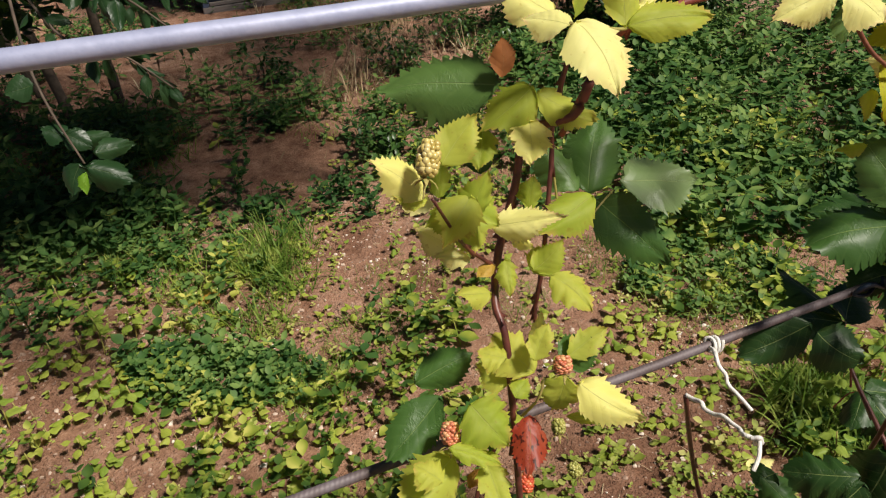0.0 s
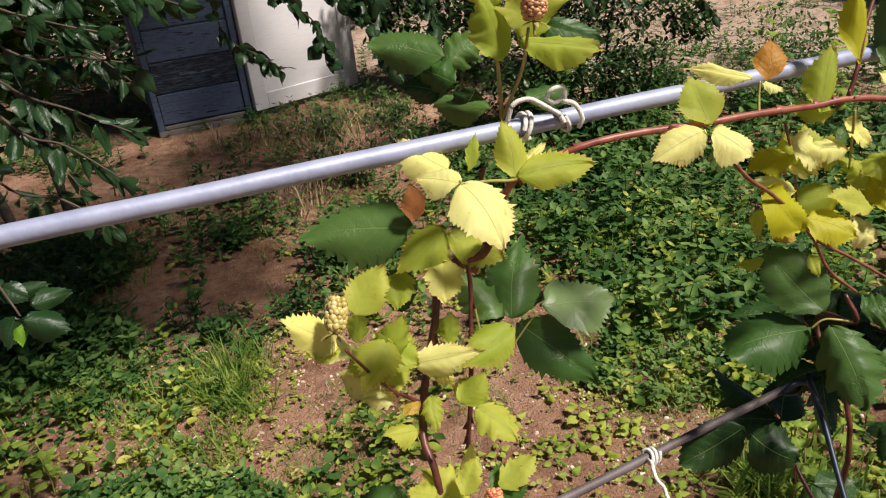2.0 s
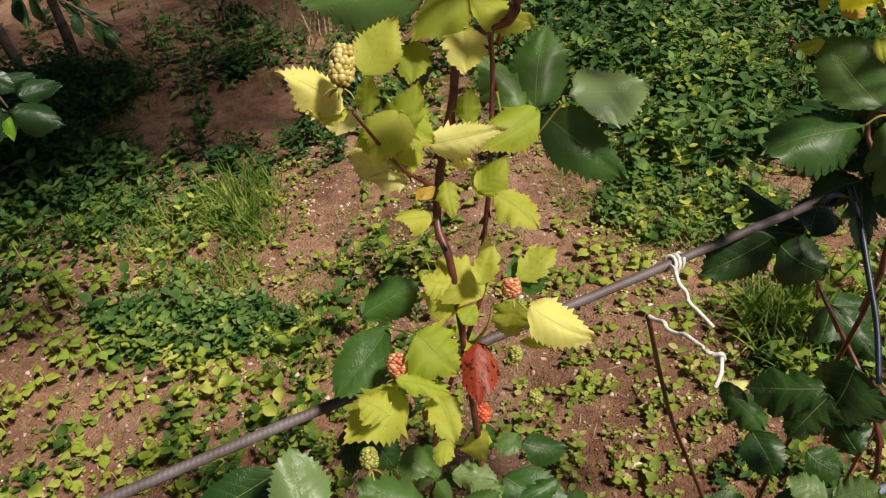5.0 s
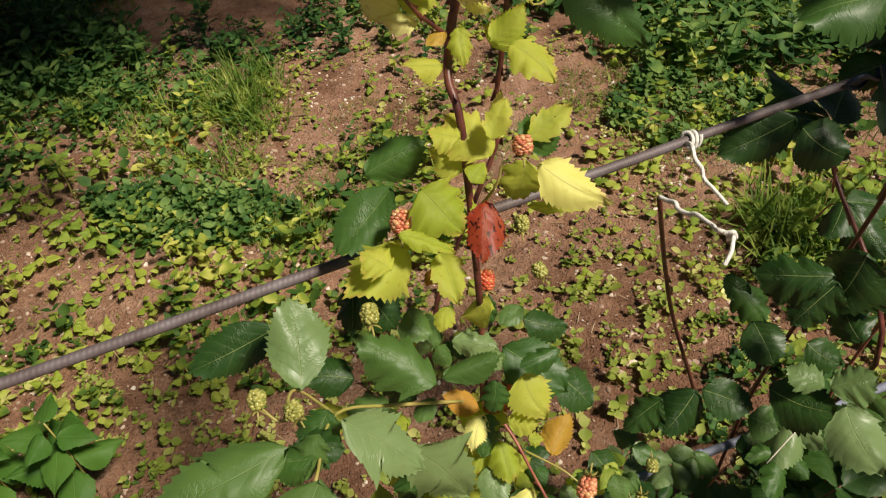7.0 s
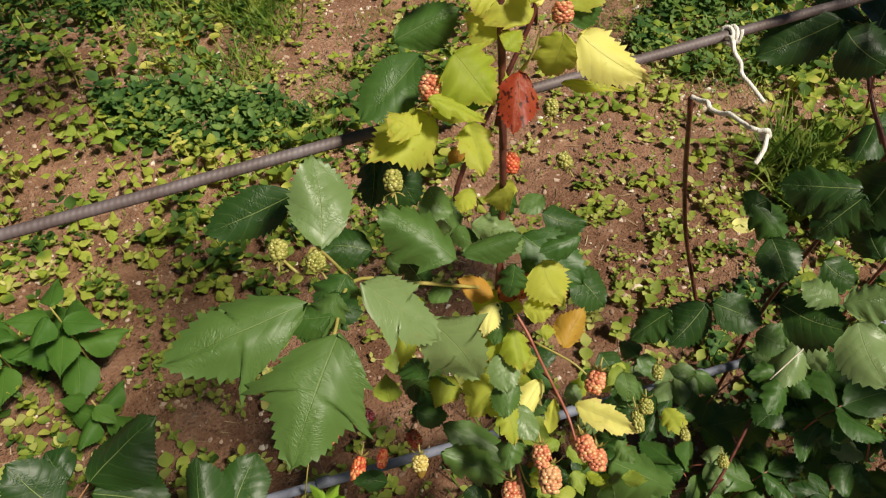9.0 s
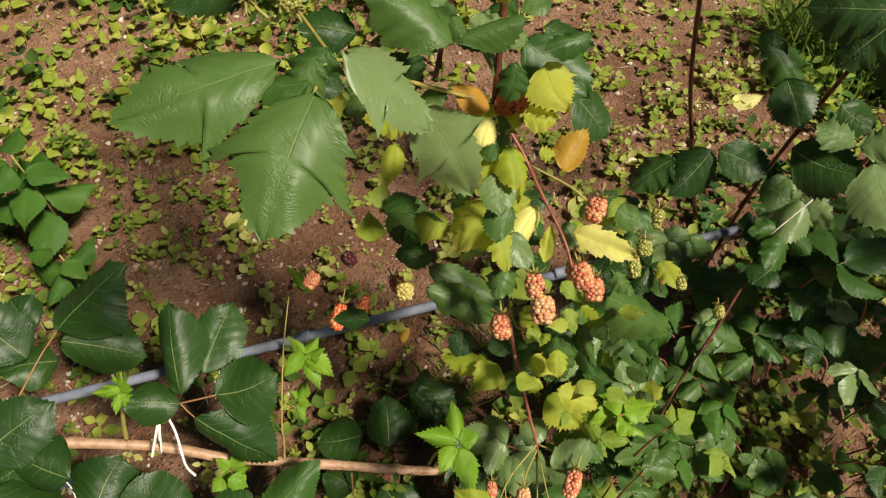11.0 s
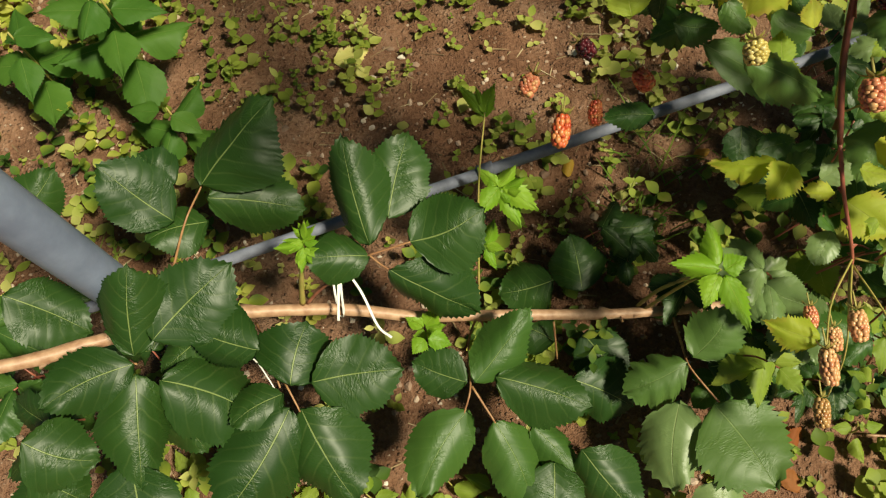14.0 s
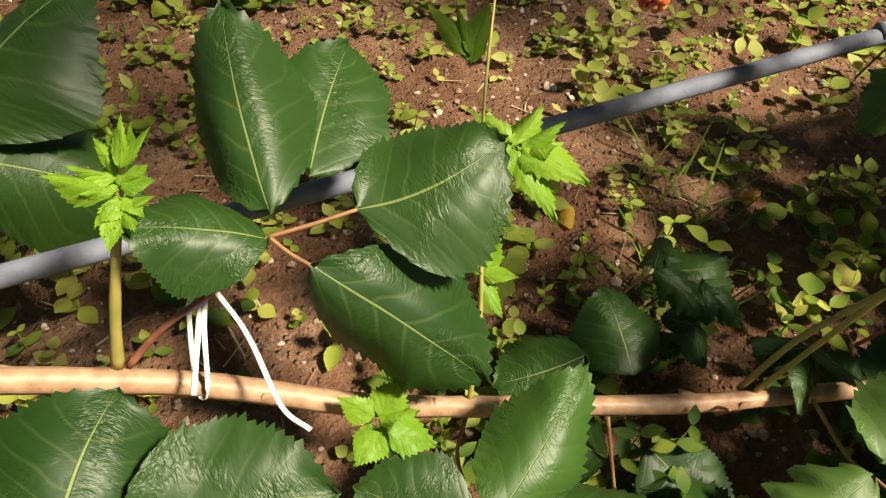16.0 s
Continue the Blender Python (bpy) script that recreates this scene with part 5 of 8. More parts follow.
leaf(bushy, SPRING, (0.213, 0.305, 0.405), (0.206, 0.276, 0.380), (-0.07, -0.25, 0.97), 0.026)
leaf(bushy, GREEN, (0.092, 0.373, 0.439), (0.139, 0.382, 0.446), (-0.39, -0.45, 0.80), 0.030, "", "coarse")
leaf(bushy, MID, (0.216, 0.434, 0.465), (0.231, 0.390, 0.456), (-0.23, -0.10, 0.97), 0.034, "", "coarse")
leaf(bushy, GREEN, (0.192, 0.412, 0.389), (0.148, 0.370, 0.381), (0.01, -0.32, 0.95), 0.039, "", "coarse")
leaf(bushy, MID, (0.310, 0.533, 0.520), (0.281, 0.509, 0.511), (-0.48, -0.51, 0.71), 0.033, "", "coarse")
leaf(bushy, GREEN, (0.286, 0.328, 0.433), (0.236, 0.353, 0.426), (-0.32, -0.03, 0.95), 0.044, "", "coarse")
leaf(bushy, MID, (0.287, 0.490, 0.460), (0.309, 0.536, 0.469), (-0.03, -0.41, 0.91), 0.031, "", "coarse")
leaf(bushy, GREEN, (0.141, 0.394, 0.352), (0.150, 0.415, 0.380), (-0.35, -0.45, 0.82), 0.025, "", "coarse")
leaf(bushy, SPRING, (0.283, 0.533, 0.546), (0.274, 0.570, 0.530), (-0.40, -0.17, 0.90), 0.019)
leaf(bushy, MID, (0.135, 0.359, 0.395), (0.159, 0.364, 0.435), (0.04, -0.37, 0.93), 0.031, "", "coarse")
leaf(bushy, GREEN, (0.138, 0.578, 0.493), (0.163, 0.526, 0.492), (-0.28, -0.56, 0.78), 0.036, "", "coarse")
leaf(bushy, SPRING, (0.163, 0.375, 0.315), (0.118, 0.391, 0.289), (-0.32, -0.04, 0.95), 0.037)
leaf(bushy, MID, (0.110, 0.509, 0.516), (0.164, 0.493, 0.495), (0.01, -0.49, 0.87), 0.036, "", "coarse")
leaf(bushy, YG, (0.348, 0.503, 0.491), (0.366, 0.460, 0.506), (-0.05, -0.39, 0.92), 0.037)
leaf(bushy, SPRING, (0.290, 0.395, 0.398), (0.262, 0.381, 0.353), (-0.40, -0.05, 0.91), 0.042)
leaf(bushy, GREEN, (0.308, 0.517, 0.497), (0.267, 0.529, 0.497), (-0.13, -0.53, 0.84), 0.031, "", "coarse")
leaf(bushy, MID, (0.318, 0.325, 0.375), (0.304, 0.366, 0.381), (-0.18, -0.32, 0.93), 0.029, "", "coarse")
leaf(bushy, PALE, (0.173, 0.281, 0.408), (0.151, 0.243, 0.398), (-0.12, 0.02, 0.99), 0.033, "", "coarse")
leaf(bushy, YG, (0.129, 0.527, 0.472), (0.169, 0.567, 0.489), (0.05, -0.49, 0.87), 0.044)
leaf(bushy, GREEN, (0.155, 0.452, 0.340), (0.110, 0.438, 0.284), (0.05, -0.31, 0.95), 0.055, "", "coarse")
# low horizontal cane with broad dark leaves
stem(low, "cane", LOWCANE, [(-0.978, 0.121, 0.437), (-0.803, 0.175, 0.356), (-0.730, 0.205, 0.328), (-0.611, 0.249, 0.278), (-0.482, 0.268, 0.233), (-0.410, 0.272, 0.205), (-0.330, 0.268, 0.178), (-0.241, 0.275, 0.147), (-0.120, 0.278, 0.125), (-0.018, 0.278, 0.116), (0.100, 0.285, 0.105), (0.220, 0.300, 0.070), (0.330, 0.330, -0.020)], 0.0092, 0.0086, "tan woody horizontal cane")
stem(low, "shoot", SHOOT, [(-0.485, 0.275, 0.241), (-0.478, 0.286, 0.282), (-0.466, 0.301, 0.335), (-0.455, 0.316, 0.380), (-0.450, 0.324, 0.403)], 0.0042, 0.0022, "young green upright shoot")
stem(low, "shoot", SHOOT, [(-0.241, 0.275, 0.147), (-0.237, 0.297, 0.200), (-0.236, 0.315, 0.242), (-0.232, 0.402, 0.332), (-0.221, 0.468, 0.404)], 0.0024, 0.0010, "young green upright shoot")
stem(low, "petiole", BROWNSTEM, [(-0.478, 0.275, 0.241), (-0.453, 0.289, 0.263), (-0.416, 0.301, 0.287), (-0.380, 0.309, 0.326)], 0.0028, 0.0018)
stem(low, "petiole", PETIOLE, [(-0.380, 0.309, 0.326), (-0.351, 0.316, 0.329), (-0.325, 0.322, 0.334)], 0.0016, 0.0013)
stem(low, "petiole", PETIOLE, [(-0.380, 0.309, 0.326), (-0.368, 0.299, 0.322), (-0.354, 0.289, 0.320)], 0.0015, 0.0013)
leaf(low, DARK, (-0.378, 0.319, 0.335), (-0.410, 0.434, 0.417), (-0.13, -0.71, 0.69), 0.073)
leaf(low, DARK, (-0.355, 0.359, 0.329), (-0.323, 0.474, 0.358), (0.20, -0.30, 0.93), 0.084)
leaf(low, DARK, (-0.326, 0.322, 0.334), (-0.229, 0.351, 0.365), (-0.01, -0.29, 0.96), 0.103)
leaf(low, DARK, (-0.355, 0.290, 0.321), (-0.240, 0.222, 0.252), (-0.30, -0.57, 0.77), 0.084)
leaf(low, DARK, (-0.380, 0.308, 0.325), (-0.451, 0.293, 0.371), (0.21, -0.18, 0.96), 0.063)
leaf(low, DARK, (-0.490, 0.153, 0.269), (-0.466, 0.230, 0.293), (0.28, -0.09, 0.95), 0.106)
leaf(low, DARK, (-0.465, 0.158, 0.261), (-0.343, 0.171, 0.255), (-0.12, -0.42, 0.90), 0.099)
leaf(low, DARK, (-0.498, 0.143, 0.269), (-0.560, 0.102, 0.285), (0.20, 0.07, 0.98), 0.061)
leaf(low, DARK, (-0.490, 0.126, 0.263), (-0.558, -0.009, 0.280), (0.38, -0.06, 0.92), 0.112)
leaf(low, DARK, (-0.477, 0.125, 0.258), (-0.413, -0.000, 0.232), (-0.05, -0.34, 0.94), 0.107)
leaf(low, DARK, (-0.650, 0.172, 0.379), (-0.633, 0.244, 0.467), (0.19, 0.04, 0.98), 0.076)
leaf(low, DARK, (-0.629, 0.188, 0.384), (-0.536, 0.274, 0.404), (0.47, -0.20, 0.86), 0.090)
leaf(low, DARK, (-0.663, 0.170, 0.350), (-0.742, 0.110, 0.397), (0.20, -0.35, 0.92), 0.073)
leaf(low, DARK, (-0.641, 0.155, 0.323), (-0.517, 0.120, 0.271), (0.07, 0.09, 0.99), 0.113)
leaf(low, DARK, (-0.661, 0.158, 0.346), (-0.642, 0.026, 0.323), (0.52, -0.16, 0.84), 0.081)
leaf(low, DARK, (-0.655, 0.142, 0.292), (-0.601, 0.073, 0.242), (0.22, -0.27, 0.94), 0.071)
leaf(low, DARK, (-0.672, 0.060, 0.309), (-0.657, -0.050, 0.279), (0.05, 0.16, 0.99), 0.097)
leaf(low, DARK, (-0.766, 0.077, 0.382), (-0.696, 0.059, 0.334), (0.55, -0.20, 0.81), 0.082)
leaf(low, DARK, (-0.772, 0.040, 0.344), (-0.717, 0.008, 0.305), (0.35, -0.18, 0.92), 0.071)
leaf(low, DARK, (-0.591, 0.222, 0.300), (-0.655, 0.170, 0.300), (0.10, -0.20, 0.97), 0.060)
leaf(low, DARK, (-0.520, 0.190, 0.315), (-0.605, 0.212, 0.342), (0.10, -0.50, 0.85), 0.076)
leaf(low, DARK, (-0.817, 0.251, 0.392), (-0.735, 0.221, 0.325), (0.07, 0.07, 0.99), 0.081)
leaf(low, DARK, (-0.821, 0.337, 0.405), (-0.768, 0.409, 0.417), (0.51, -0.41, 0.76), 0.066)
leaf(low, DARK, (-0.746, 0.054, 0.316), (-0.779, -0.023, 0.330), (0.40, -0.13, 0.91), 0.080)
leaf(low, DARK, (-0.619, 0.431, 0.313), (-0.525, 0.512, 0.407), (-0.01, -0.04, 1.00), 0.121)
leaf(low, DARK, (-0.614, 0.416, 0.303), (-0.481, 0.407, 0.268), (0.28, -0.48, 0.83), 0.092)
leaf(low, DARK, (-0.658, 0.384, 0.297), (-0.729, 0.428, 0.387), (0.39, -0.25, 0.89), 0.089)
leaf(low, DARK, (-0.616, 0.390, 0.279), (-0.694, 0.355, 0.303), (0.05, 0.01, 1.00), 0.079)
leaf(low, DARK, (-0.661, 0.440, 0.302), (-0.703, 0.466, 0.341), (0.24, -0.52, 0.82), 0.067)
leaf(low, GREEN, (-0.249, 0.160, 0.207), (-0.168, 0.245, 0.256), (0.22, -0.14, 0.97), 0.068)
leaf(low, DARK, (-0.220, 0.168, 0.206), (-0.089, 0.126, 0.206), (-0.12, 0.10, 0.99), 0.084)
leaf(low, DARK, (-0.259, 0.161, 0.208), (-0.334, 0.190, 0.216), (-0.07, -0.39, 0.92), 0.067)
leaf(low, GREEN, (-0.259, 0.126, 0.201), (-0.331, 0.014, 0.195), (0.25, -0.05, 0.97), 0.079)
leaf(low, GREEN, (-0.225, 0.110, 0.195), (-0.168, -0.003, 0.167), (-0.01, 0.14, 0.99), 0.081)
leaf(low, DARK, (-0.106, 0.072, 0.166), (-0.035, -0.027, 0.151), (-0.26, -0.29, 0.92), 0.084)
leaf(low, GREEN, (-0.171, 0.107, 0.161), (-0.113, 0.045, 0.152), (0.15, -0.02, 0.99), 0.053)
leaf(low, DARK, (-0.143, 0.058, 0.153), (-0.153, -0.037, 0.135), (0.07, 0.14, 0.99), 0.084)
leaf(low, MID, (0.065, 0.193, 0.167), (0.114, 0.250, 0.215), (-0.33, -0.36, 0.87), 0.076, "", "coarse")
leaf(low, MID, (0.058, 0.186, 0.164), (-0.032, 0.151, 0.164), (0.04, -0.03, 1.00), 0.074, "", "coarse")
leaf(low, DARK, (0.088, 0.180, 0.158), (0.178, 0.194, 0.184), (0.01, 0.01, 1.00), 0.099)
leaf(low, PALE, (0.043, 0.136, 0.151), (0.022, 0.013, 0.130), (-0.29, -0.29, 0.91), 0.087, "", "coarse")
leaf(low, MID, (0.088, 0.128, 0.157), (0.151, 0.013, 0.166), (-0.08, 0.04, 1.00), 0.126, "", "coarse")
leaf(low, PALE, (0.095, 0.029, 0.134), (0.087, -0.034, 0.118), (0.12, 0.09, 0.99), 0.068, "", "coarse")
leaf(low, DARK, (-0.101, 0.182, 0.105), (-0.007, 0.131, 0.091), (-0.20, -0.30, 0.93), 0.098)
leaf(low, DARK, (-0.066, 0.330, 0.076), (-0.079, 0.412, 0.118), (-0.08, -0.05, 1.00), 0.087)
leaf(low, DARK, (-0.114, 0.343, 0.100), (-0.203, 0.330, 0.086), (0.31, -0.14, 0.94), 0.090)
leaf(low, DARK, (-0.073, 0.261, 0.075), (-0.015, 0.183, 0.049), (-0.14, -0.30, 0.94), 0.082)
leaf(low, DARK, (-0.121, 0.242, 0.099), (-0.179, 0.270, 0.097), (-0.13, 0.02, 0.99), 0.067)
stem(low, "petiole", PETIOLE, [(-0.537, 0.200, 0.221), (-0.510, 0.172, 0.248), (-0.493, 0.150, 0.269), (-0.478, 0.121, 0.257)], 0.0019, 0.0013)
stem(low, "petiole", PETIOLE, [(-0.729, 0.199, 0.326), (-0.689, 0.179, 0.332), (-0.660, 0.170, 0.349)], 0.0019, 0.0013)
stem(low, "petiole", PETIOLE, [(-0.653, 0.285, 0.300), (-0.646, 0.383, 0.290), (-0.619, 0.429, 0.312)], 0.0019, 0.0013)
stem(low, "petiole", PETIOLE, [(-0.241, 0.275, 0.140), (-0.255, 0.234, 0.143), (-0.255, 0.156, 0.207), (-0.265, 0.121, 0.200)], 0.0019, 0.0013)
stem(low, "petiole", PETIOLE, [(-0.253, 0.156, 0.206), (-0.223, 0.107, 0.194)], 0.0019, 0.0013)
stem(low, "petiole", PETIOLE, [(0.054, 0.261, 0.142), (0.062, 0.210, 0.140), (0.061, 0.179, 0.163), (0.095, 0.128, 0.159)], 0.0019, 0.0013)
stem(low, "petiole", PETIOLE, [(-0.018, 0.278, 0.110), (-0.022, 0.258, 0.141)], 0.0019, 0.0013)
stem(low, "petiole", PETIOLE, [(-0.555, 0.255, 0.223), (-0.527, 0.210, 0.263), (-0.502, 0.150, 0.273)], 0.0019, 0.0013)
stem(low, "petiole", PETIOLE, [(-0.124, 0.264, 0.133), (-0.118, 0.218, 0.086)], 0.0019, 0.0013)
# young bright leaf tufts on the shoots
leaf(low, YOUNG, (-0.205, 0.409, 0.300), (-0.215, 0.425, 0.315), (0.05, -0.52, 0.85), 0.016)
leaf(low, YOUNG, (-0.201, 0.409, 0.302), (-0.166, 0.415, 0.322), (-0.48, -0.32, 0.82), 0.017)
leaf(low, YOUNG, (-0.201, 0.408, 0.300), (-0.189, 0.388, 0.299), (-0.21, -0.53, 0.82), 0.019)
leaf(low, YOUNG, (-0.205, 0.408, 0.299), (-0.218, 0.391, 0.292), (0.08, -0.50, 0.86), 0.017)
leaf(low, YOUNG, (-0.195, 0.407, 0.302), (-0.175, 0.398, 0.315), (-0.41, -0.33, 0.85), 0.016)
leaf(low, YOUNG, (-0.205, 0.413, 0.304), (-0.234, 0.434, 0.319), (-0.24, -0.54, 0.81), 0.018)
leaf(low, YOUNG, (-0.203, 0.411, 0.303), (-0.235, 0.375, 0.286), (0.08, -0.50, 0.86), 0.027)
leaf(low, YOUNG, (-0.199, 0.411, 0.304), (-0.150, 0.372, 0.299), (-0.32, -0.33, 0.89), 0.030)
leaf(low, YOUNG, (-0.205, 0.411, 0.303), (-0.179, 0.434, 0.323), (-0.30, -0.52, 0.80), 0.022)
leaf(low, YOUNG, (-0.202, 0.410, 0.302), (-0.174, 0.356, 0.275), (0.01, -0.49, 0.87), 0.026)
leaf(low, YOUNG, (-0.223, 0.367, 0.203), (-0.209, 0.397, 0.230), (-0.09, -0.25, 0.96), 0.022)
leaf(low, YOUNG, (-0.224, 0.366, 0.202), (-0.241, 0.382, 0.210), (-0.26, -0.45, 0.86), 0.014)
leaf(low, YOUNG, (-0.223, 0.366, 0.202), (-0.196, 0.354, 0.213), (-0.02, -0.43, 0.90), 0.014)
leaf(low, YOUNG, (-0.222, 0.364, 0.201), (-0.207, 0.333, 0.182), (0.02, -0.20, 0.98), 0.015)
leaf(low, YOUNG, (-0.318, 0.246, 0.198), (-0.343, 0.255, 0.214), (-0.18, -0.38, 0.91), 0.019)
leaf(low, YOUNG, (-0.316, 0.247, 0.199), (-0.296, 0.265, 0.221), (-0.00, -0.32, 0.95), 0.025)
leaf(low, YOUNG, (-0.319, 0.243, 0.197), (-0.334, 0.212, 0.193), (0.22, -0.08, 0.97), 0.017)
leaf(low, YOUNG, (-0.314, 0.244, 0.197), (-0.290, 0.206, 0.193), (-0.17, -0.37, 0.91), 0.019)
leaf(low, YOUNG, (-0.316, 0.245, 0.198), (-0.286, 0.244, 0.210), (-0.12, -0.29, 0.95), 0.018)
leaf(low, YOUNG, (-0.456, 0.307, 0.372), (-0.486, 0.292, 0.401), (0.46, -0.29, 0.84), 0.015)
leaf(low, YOUNG, (-0.455, 0.309, 0.374), (-0.464, 0.319, 0.403), (0.06, -0.56, 0.83), 0.009)
leaf(low, YOUNG, (-0.455, 0.308, 0.373), (-0.436, 0.308, 0.380), (0.04, -0.50, 0.86), 0.011)
leaf(low, YOUNG, (-0.456, 0.304, 0.370), (-0.463, 0.279, 0.363), (0.40, -0.27, 0.87), 0.011)
leaf(low, YOUNG, (-0.452, 0.309, 0.387), (-0.447, 0.321, 0.414), (0.13, -0.58, 0.80), 0.008)
leaf(low, YOUNG, (-0.459, 0.307, 0.358), (-0.451, 0.289, 0.354), (-0.03, -0.44, 0.90), 0.008)
leaf(low, YOUNG, (-0.452, 0.309, 0.387), (-0.434, 0.319, 0.407), (0.33, -0.34, 0.88), 0.006)
leaf(low, YOUNG, (-0.456, 0.309, 0.374), (-0.472, 0.295, 0.382), (0.22, -0.57, 0.79), 0.009)
leaf(low, YOUNG, (-0.456, 0.306, 0.370), (-0.466, 0.284, 0.369), (-0.05, -0.41, 0.91), 0.010)
leaf(low, YOUNG, (-0.455, 0.305, 0.369), (-0.442, 0.293, 0.367), (0.26, -0.32, 0.91), 0.010)
leaf(low, YOUNG, (-0.455, 0.311, 0.376), (-0.438, 0.313, 0.386), (0.28, -0.60, 0.75), 0.009)
leaf(low, YOUNG, (-0.455, 0.316, 0.380), (-0.462, 0.314, 0.398), (-0.04, -0.41, 0.91), 0.007)
leaf(low, YOUNG, (-0.454, 0.318, 0.382), (-0.442, 0.321, 0.396), (0.18, -0.38, 0.91), 0.007)
leaf(low, YOUNG, (-0.454, 0.322, 0.387), (-0.456, 0.323, 0.404), (0.36, -0.63, 0.69), 0.006)
leaf(low, YOUNG, (-0.453, 0.324, 0.388), (-0.445, 0.327, 0.404), (-0.00, -0.39, 0.92), 0.006)
leaf(low, YOUNG, (-0.456, 0.302, 0.367), (-0.463, 0.287, 0.370), (0.11, -0.36, 0.93), 0.009)
leaf(low, YOUNG, (-0.455, 0.301, 0.366), (-0.446, 0.285, 0.362), (0.40, -0.60, 0.70), 0.009)
leaf(low, YOUNG, (-0.455, 0.312, 0.376), (-0.478, 0.305, 0.395), (0.11, -0.30, 0.95), 0.007)
leaf(low, YOUNG, (-0.455, 0.313, 0.378), (-0.474, 0.300, 0.387), (0.05, -0.42, 0.91), 0.007)
leaf(low, YOUNG, (-0.457, 0.297, 0.363), (-0.460, 0.274, 0.358), (0.42, -0.60, 0.68), 0.009)
leaf(low, YOUNG, (-0.455, 0.300, 0.365), (-0.437, 0.302, 0.374), (0.16, -0.24, 0.96), 0.007)
leaf(low, YOUNG, (-0.219, 0.538, 0.292), (-0.256, 0.568, 0.327), (-0.25, -0.53, 0.81), 0.018)
leaf(low, YOUNG, (-0.219, 0.538, 0.292), (-0.200, 0.561, 0.333), (0.06, -0.78, 0.62), 0.021)
leaf(low, YOUNG, (-0.218, 0.535, 0.288), (-0.229, 0.563, 0.327), (-0.05, -0.35, 0.93), 0.015)
leaf(low, YOUNG, (-0.218, 0.534, 0.287), (-0.210, 0.558, 0.324), (-0.30, -0.55, 0.78), 0.015)
leaf(low, YOUNG, (0.054, 0.254, 0.365), (-0.009, 0.260, 0.377), (0.01, -0.43, 0.90), 0.029)
leaf(low, YOUNG, (0.052, 0.258, 0.366), (0.043, 0.313, 0.387), (0.02, 0.00, 1.00), 0.026)
leaf(low, YOUNG, (0.058, 0.253, 0.365), (0.086, 0.265, 0.377), (-0.32, -0.31, 0.89), 0.026)
leaf(low, YOUNG, (0.052, 0.249, 0.363), (0.029, 0.206, 0.360), (-0.12, -0.36, 0.93), 0.028)
leaf(low, YOUNG, (0.058, 0.247, 0.363), (0.080, 0.177, 0.362), (0.06, 0.04, 1.00), 0.035)
leaf(low, YOUNG, (-0.315, 0.219, 0.231), (-0.333, 0.198, 0.228), (-0.08, -0.33, 0.94), 0.022)
leaf(low, YOUNG, (-0.311, 0.220, 0.230), (-0.277, 0.210, 0.223), (0.02, -0.27, 0.96), 0.026)
stem(low, "shoot", SHOOT, [(0.020, 0.285, 0.110), (0.038, 0.266, 0.290), (0.054, 0.254, 0.365)], 0.0028, 0.0016)
stem(low, "shoot", SHOOT, [(0.010, 0.290, 0.115), (0.023, 0.288, 0.191), (0.047, 0.287, 0.238), (0.078, 0.290, 0.268)], 0.0032, 0.0024)
# arching red cane with yellowing leaves beyond the knot
stem(upright, "cane", REDSTEM, [(0.121, 0.645, 1.374), (0.145, 0.635, 1.434), (0.164, 0.610, 1.486), (0.219, 0.610, 1.509), (0.276, 0.620, 1.514), (0.345, 0.635, 1.511), (0.405, 0.650, 1.510), (0.472, 0.670, 1.505), (0.517, 0.680, 1.505), (0.583, 0.690, 1.492), (0.760, 0.690, 1.440), (0.835, 0.660, 1.238), (0.850, 0.850, 0.500), (0.820, 0.850, -0.020)], 0.0034, 0.0036, "glossy red arching cane")
stem(upright, "shoot", BROWNSTEM, [(0.364, 0.640, 1.503), (0.379, 0.640, 1.473), (0.405, 0.650, 1.443), (0.434, 0.660, 1.420), (0.478, 0.680, 1.379), (0.506, 0.690, 1.345), (0.562, 0.700, 1.307), (0.636, 0.710, 1.255)], 0.0024, 0.0018)
stem(upright, "shoot", BROWNSTEM, [(0.506, 0.690, 1.345), (0.531, 0.690, 1.300), (0.572, 0.695, 1.263)], 0.0022, 0.0016)
stem(upright, "shoot", SHOOT, [(0.408, 0.650, 1.510), (0.411, 0.660, 1.525), (0.413, 0.665, 1.538)], 0.0014, 0.0011)
stem(upright, "shoot", CANE, [(0.513, 0.680, 1.506), (0.524, 0.690, 1.532), (0.538, 0.710, 1.572), (0.565, 0.740, 1.620)], 0.0026, 0.0020)
leaf(upright, LEMON, (0.343, 0.620, 1.510), (0.292, 0.600, 1.498), (0.25, -0.62, 0.74), 0.036, "", "broad")
leaf(upright, LEMON, (0.350, 0.620, 1.509), (0.384, 0.600, 1.491), (0.25, -0.62, 0.74), 0.040, "", "broad")
leaf(upright, YG, (0.353, 0.630, 1.510), (0.340, 0.655, 1.553), (0.10, -0.75, 0.65), 0.040, "", "broad")
leaf(upright, ORANGE, (0.419, 0.665, 1.538), (0.428, 0.680, 1.574), (-0.10, -0.70, 0.70), 0.028)
leaf(upright, LEMON, (0.408, 0.670, 1.539), (0.352, 0.690, 1.561), (-0.10, -0.50, 0.86), 0.020)
leaf(upright, LEMON, (0.415, 0.665, 1.536), (0.437, 0.660, 1.530), (0.25, -0.62, 0.74), 0.014)
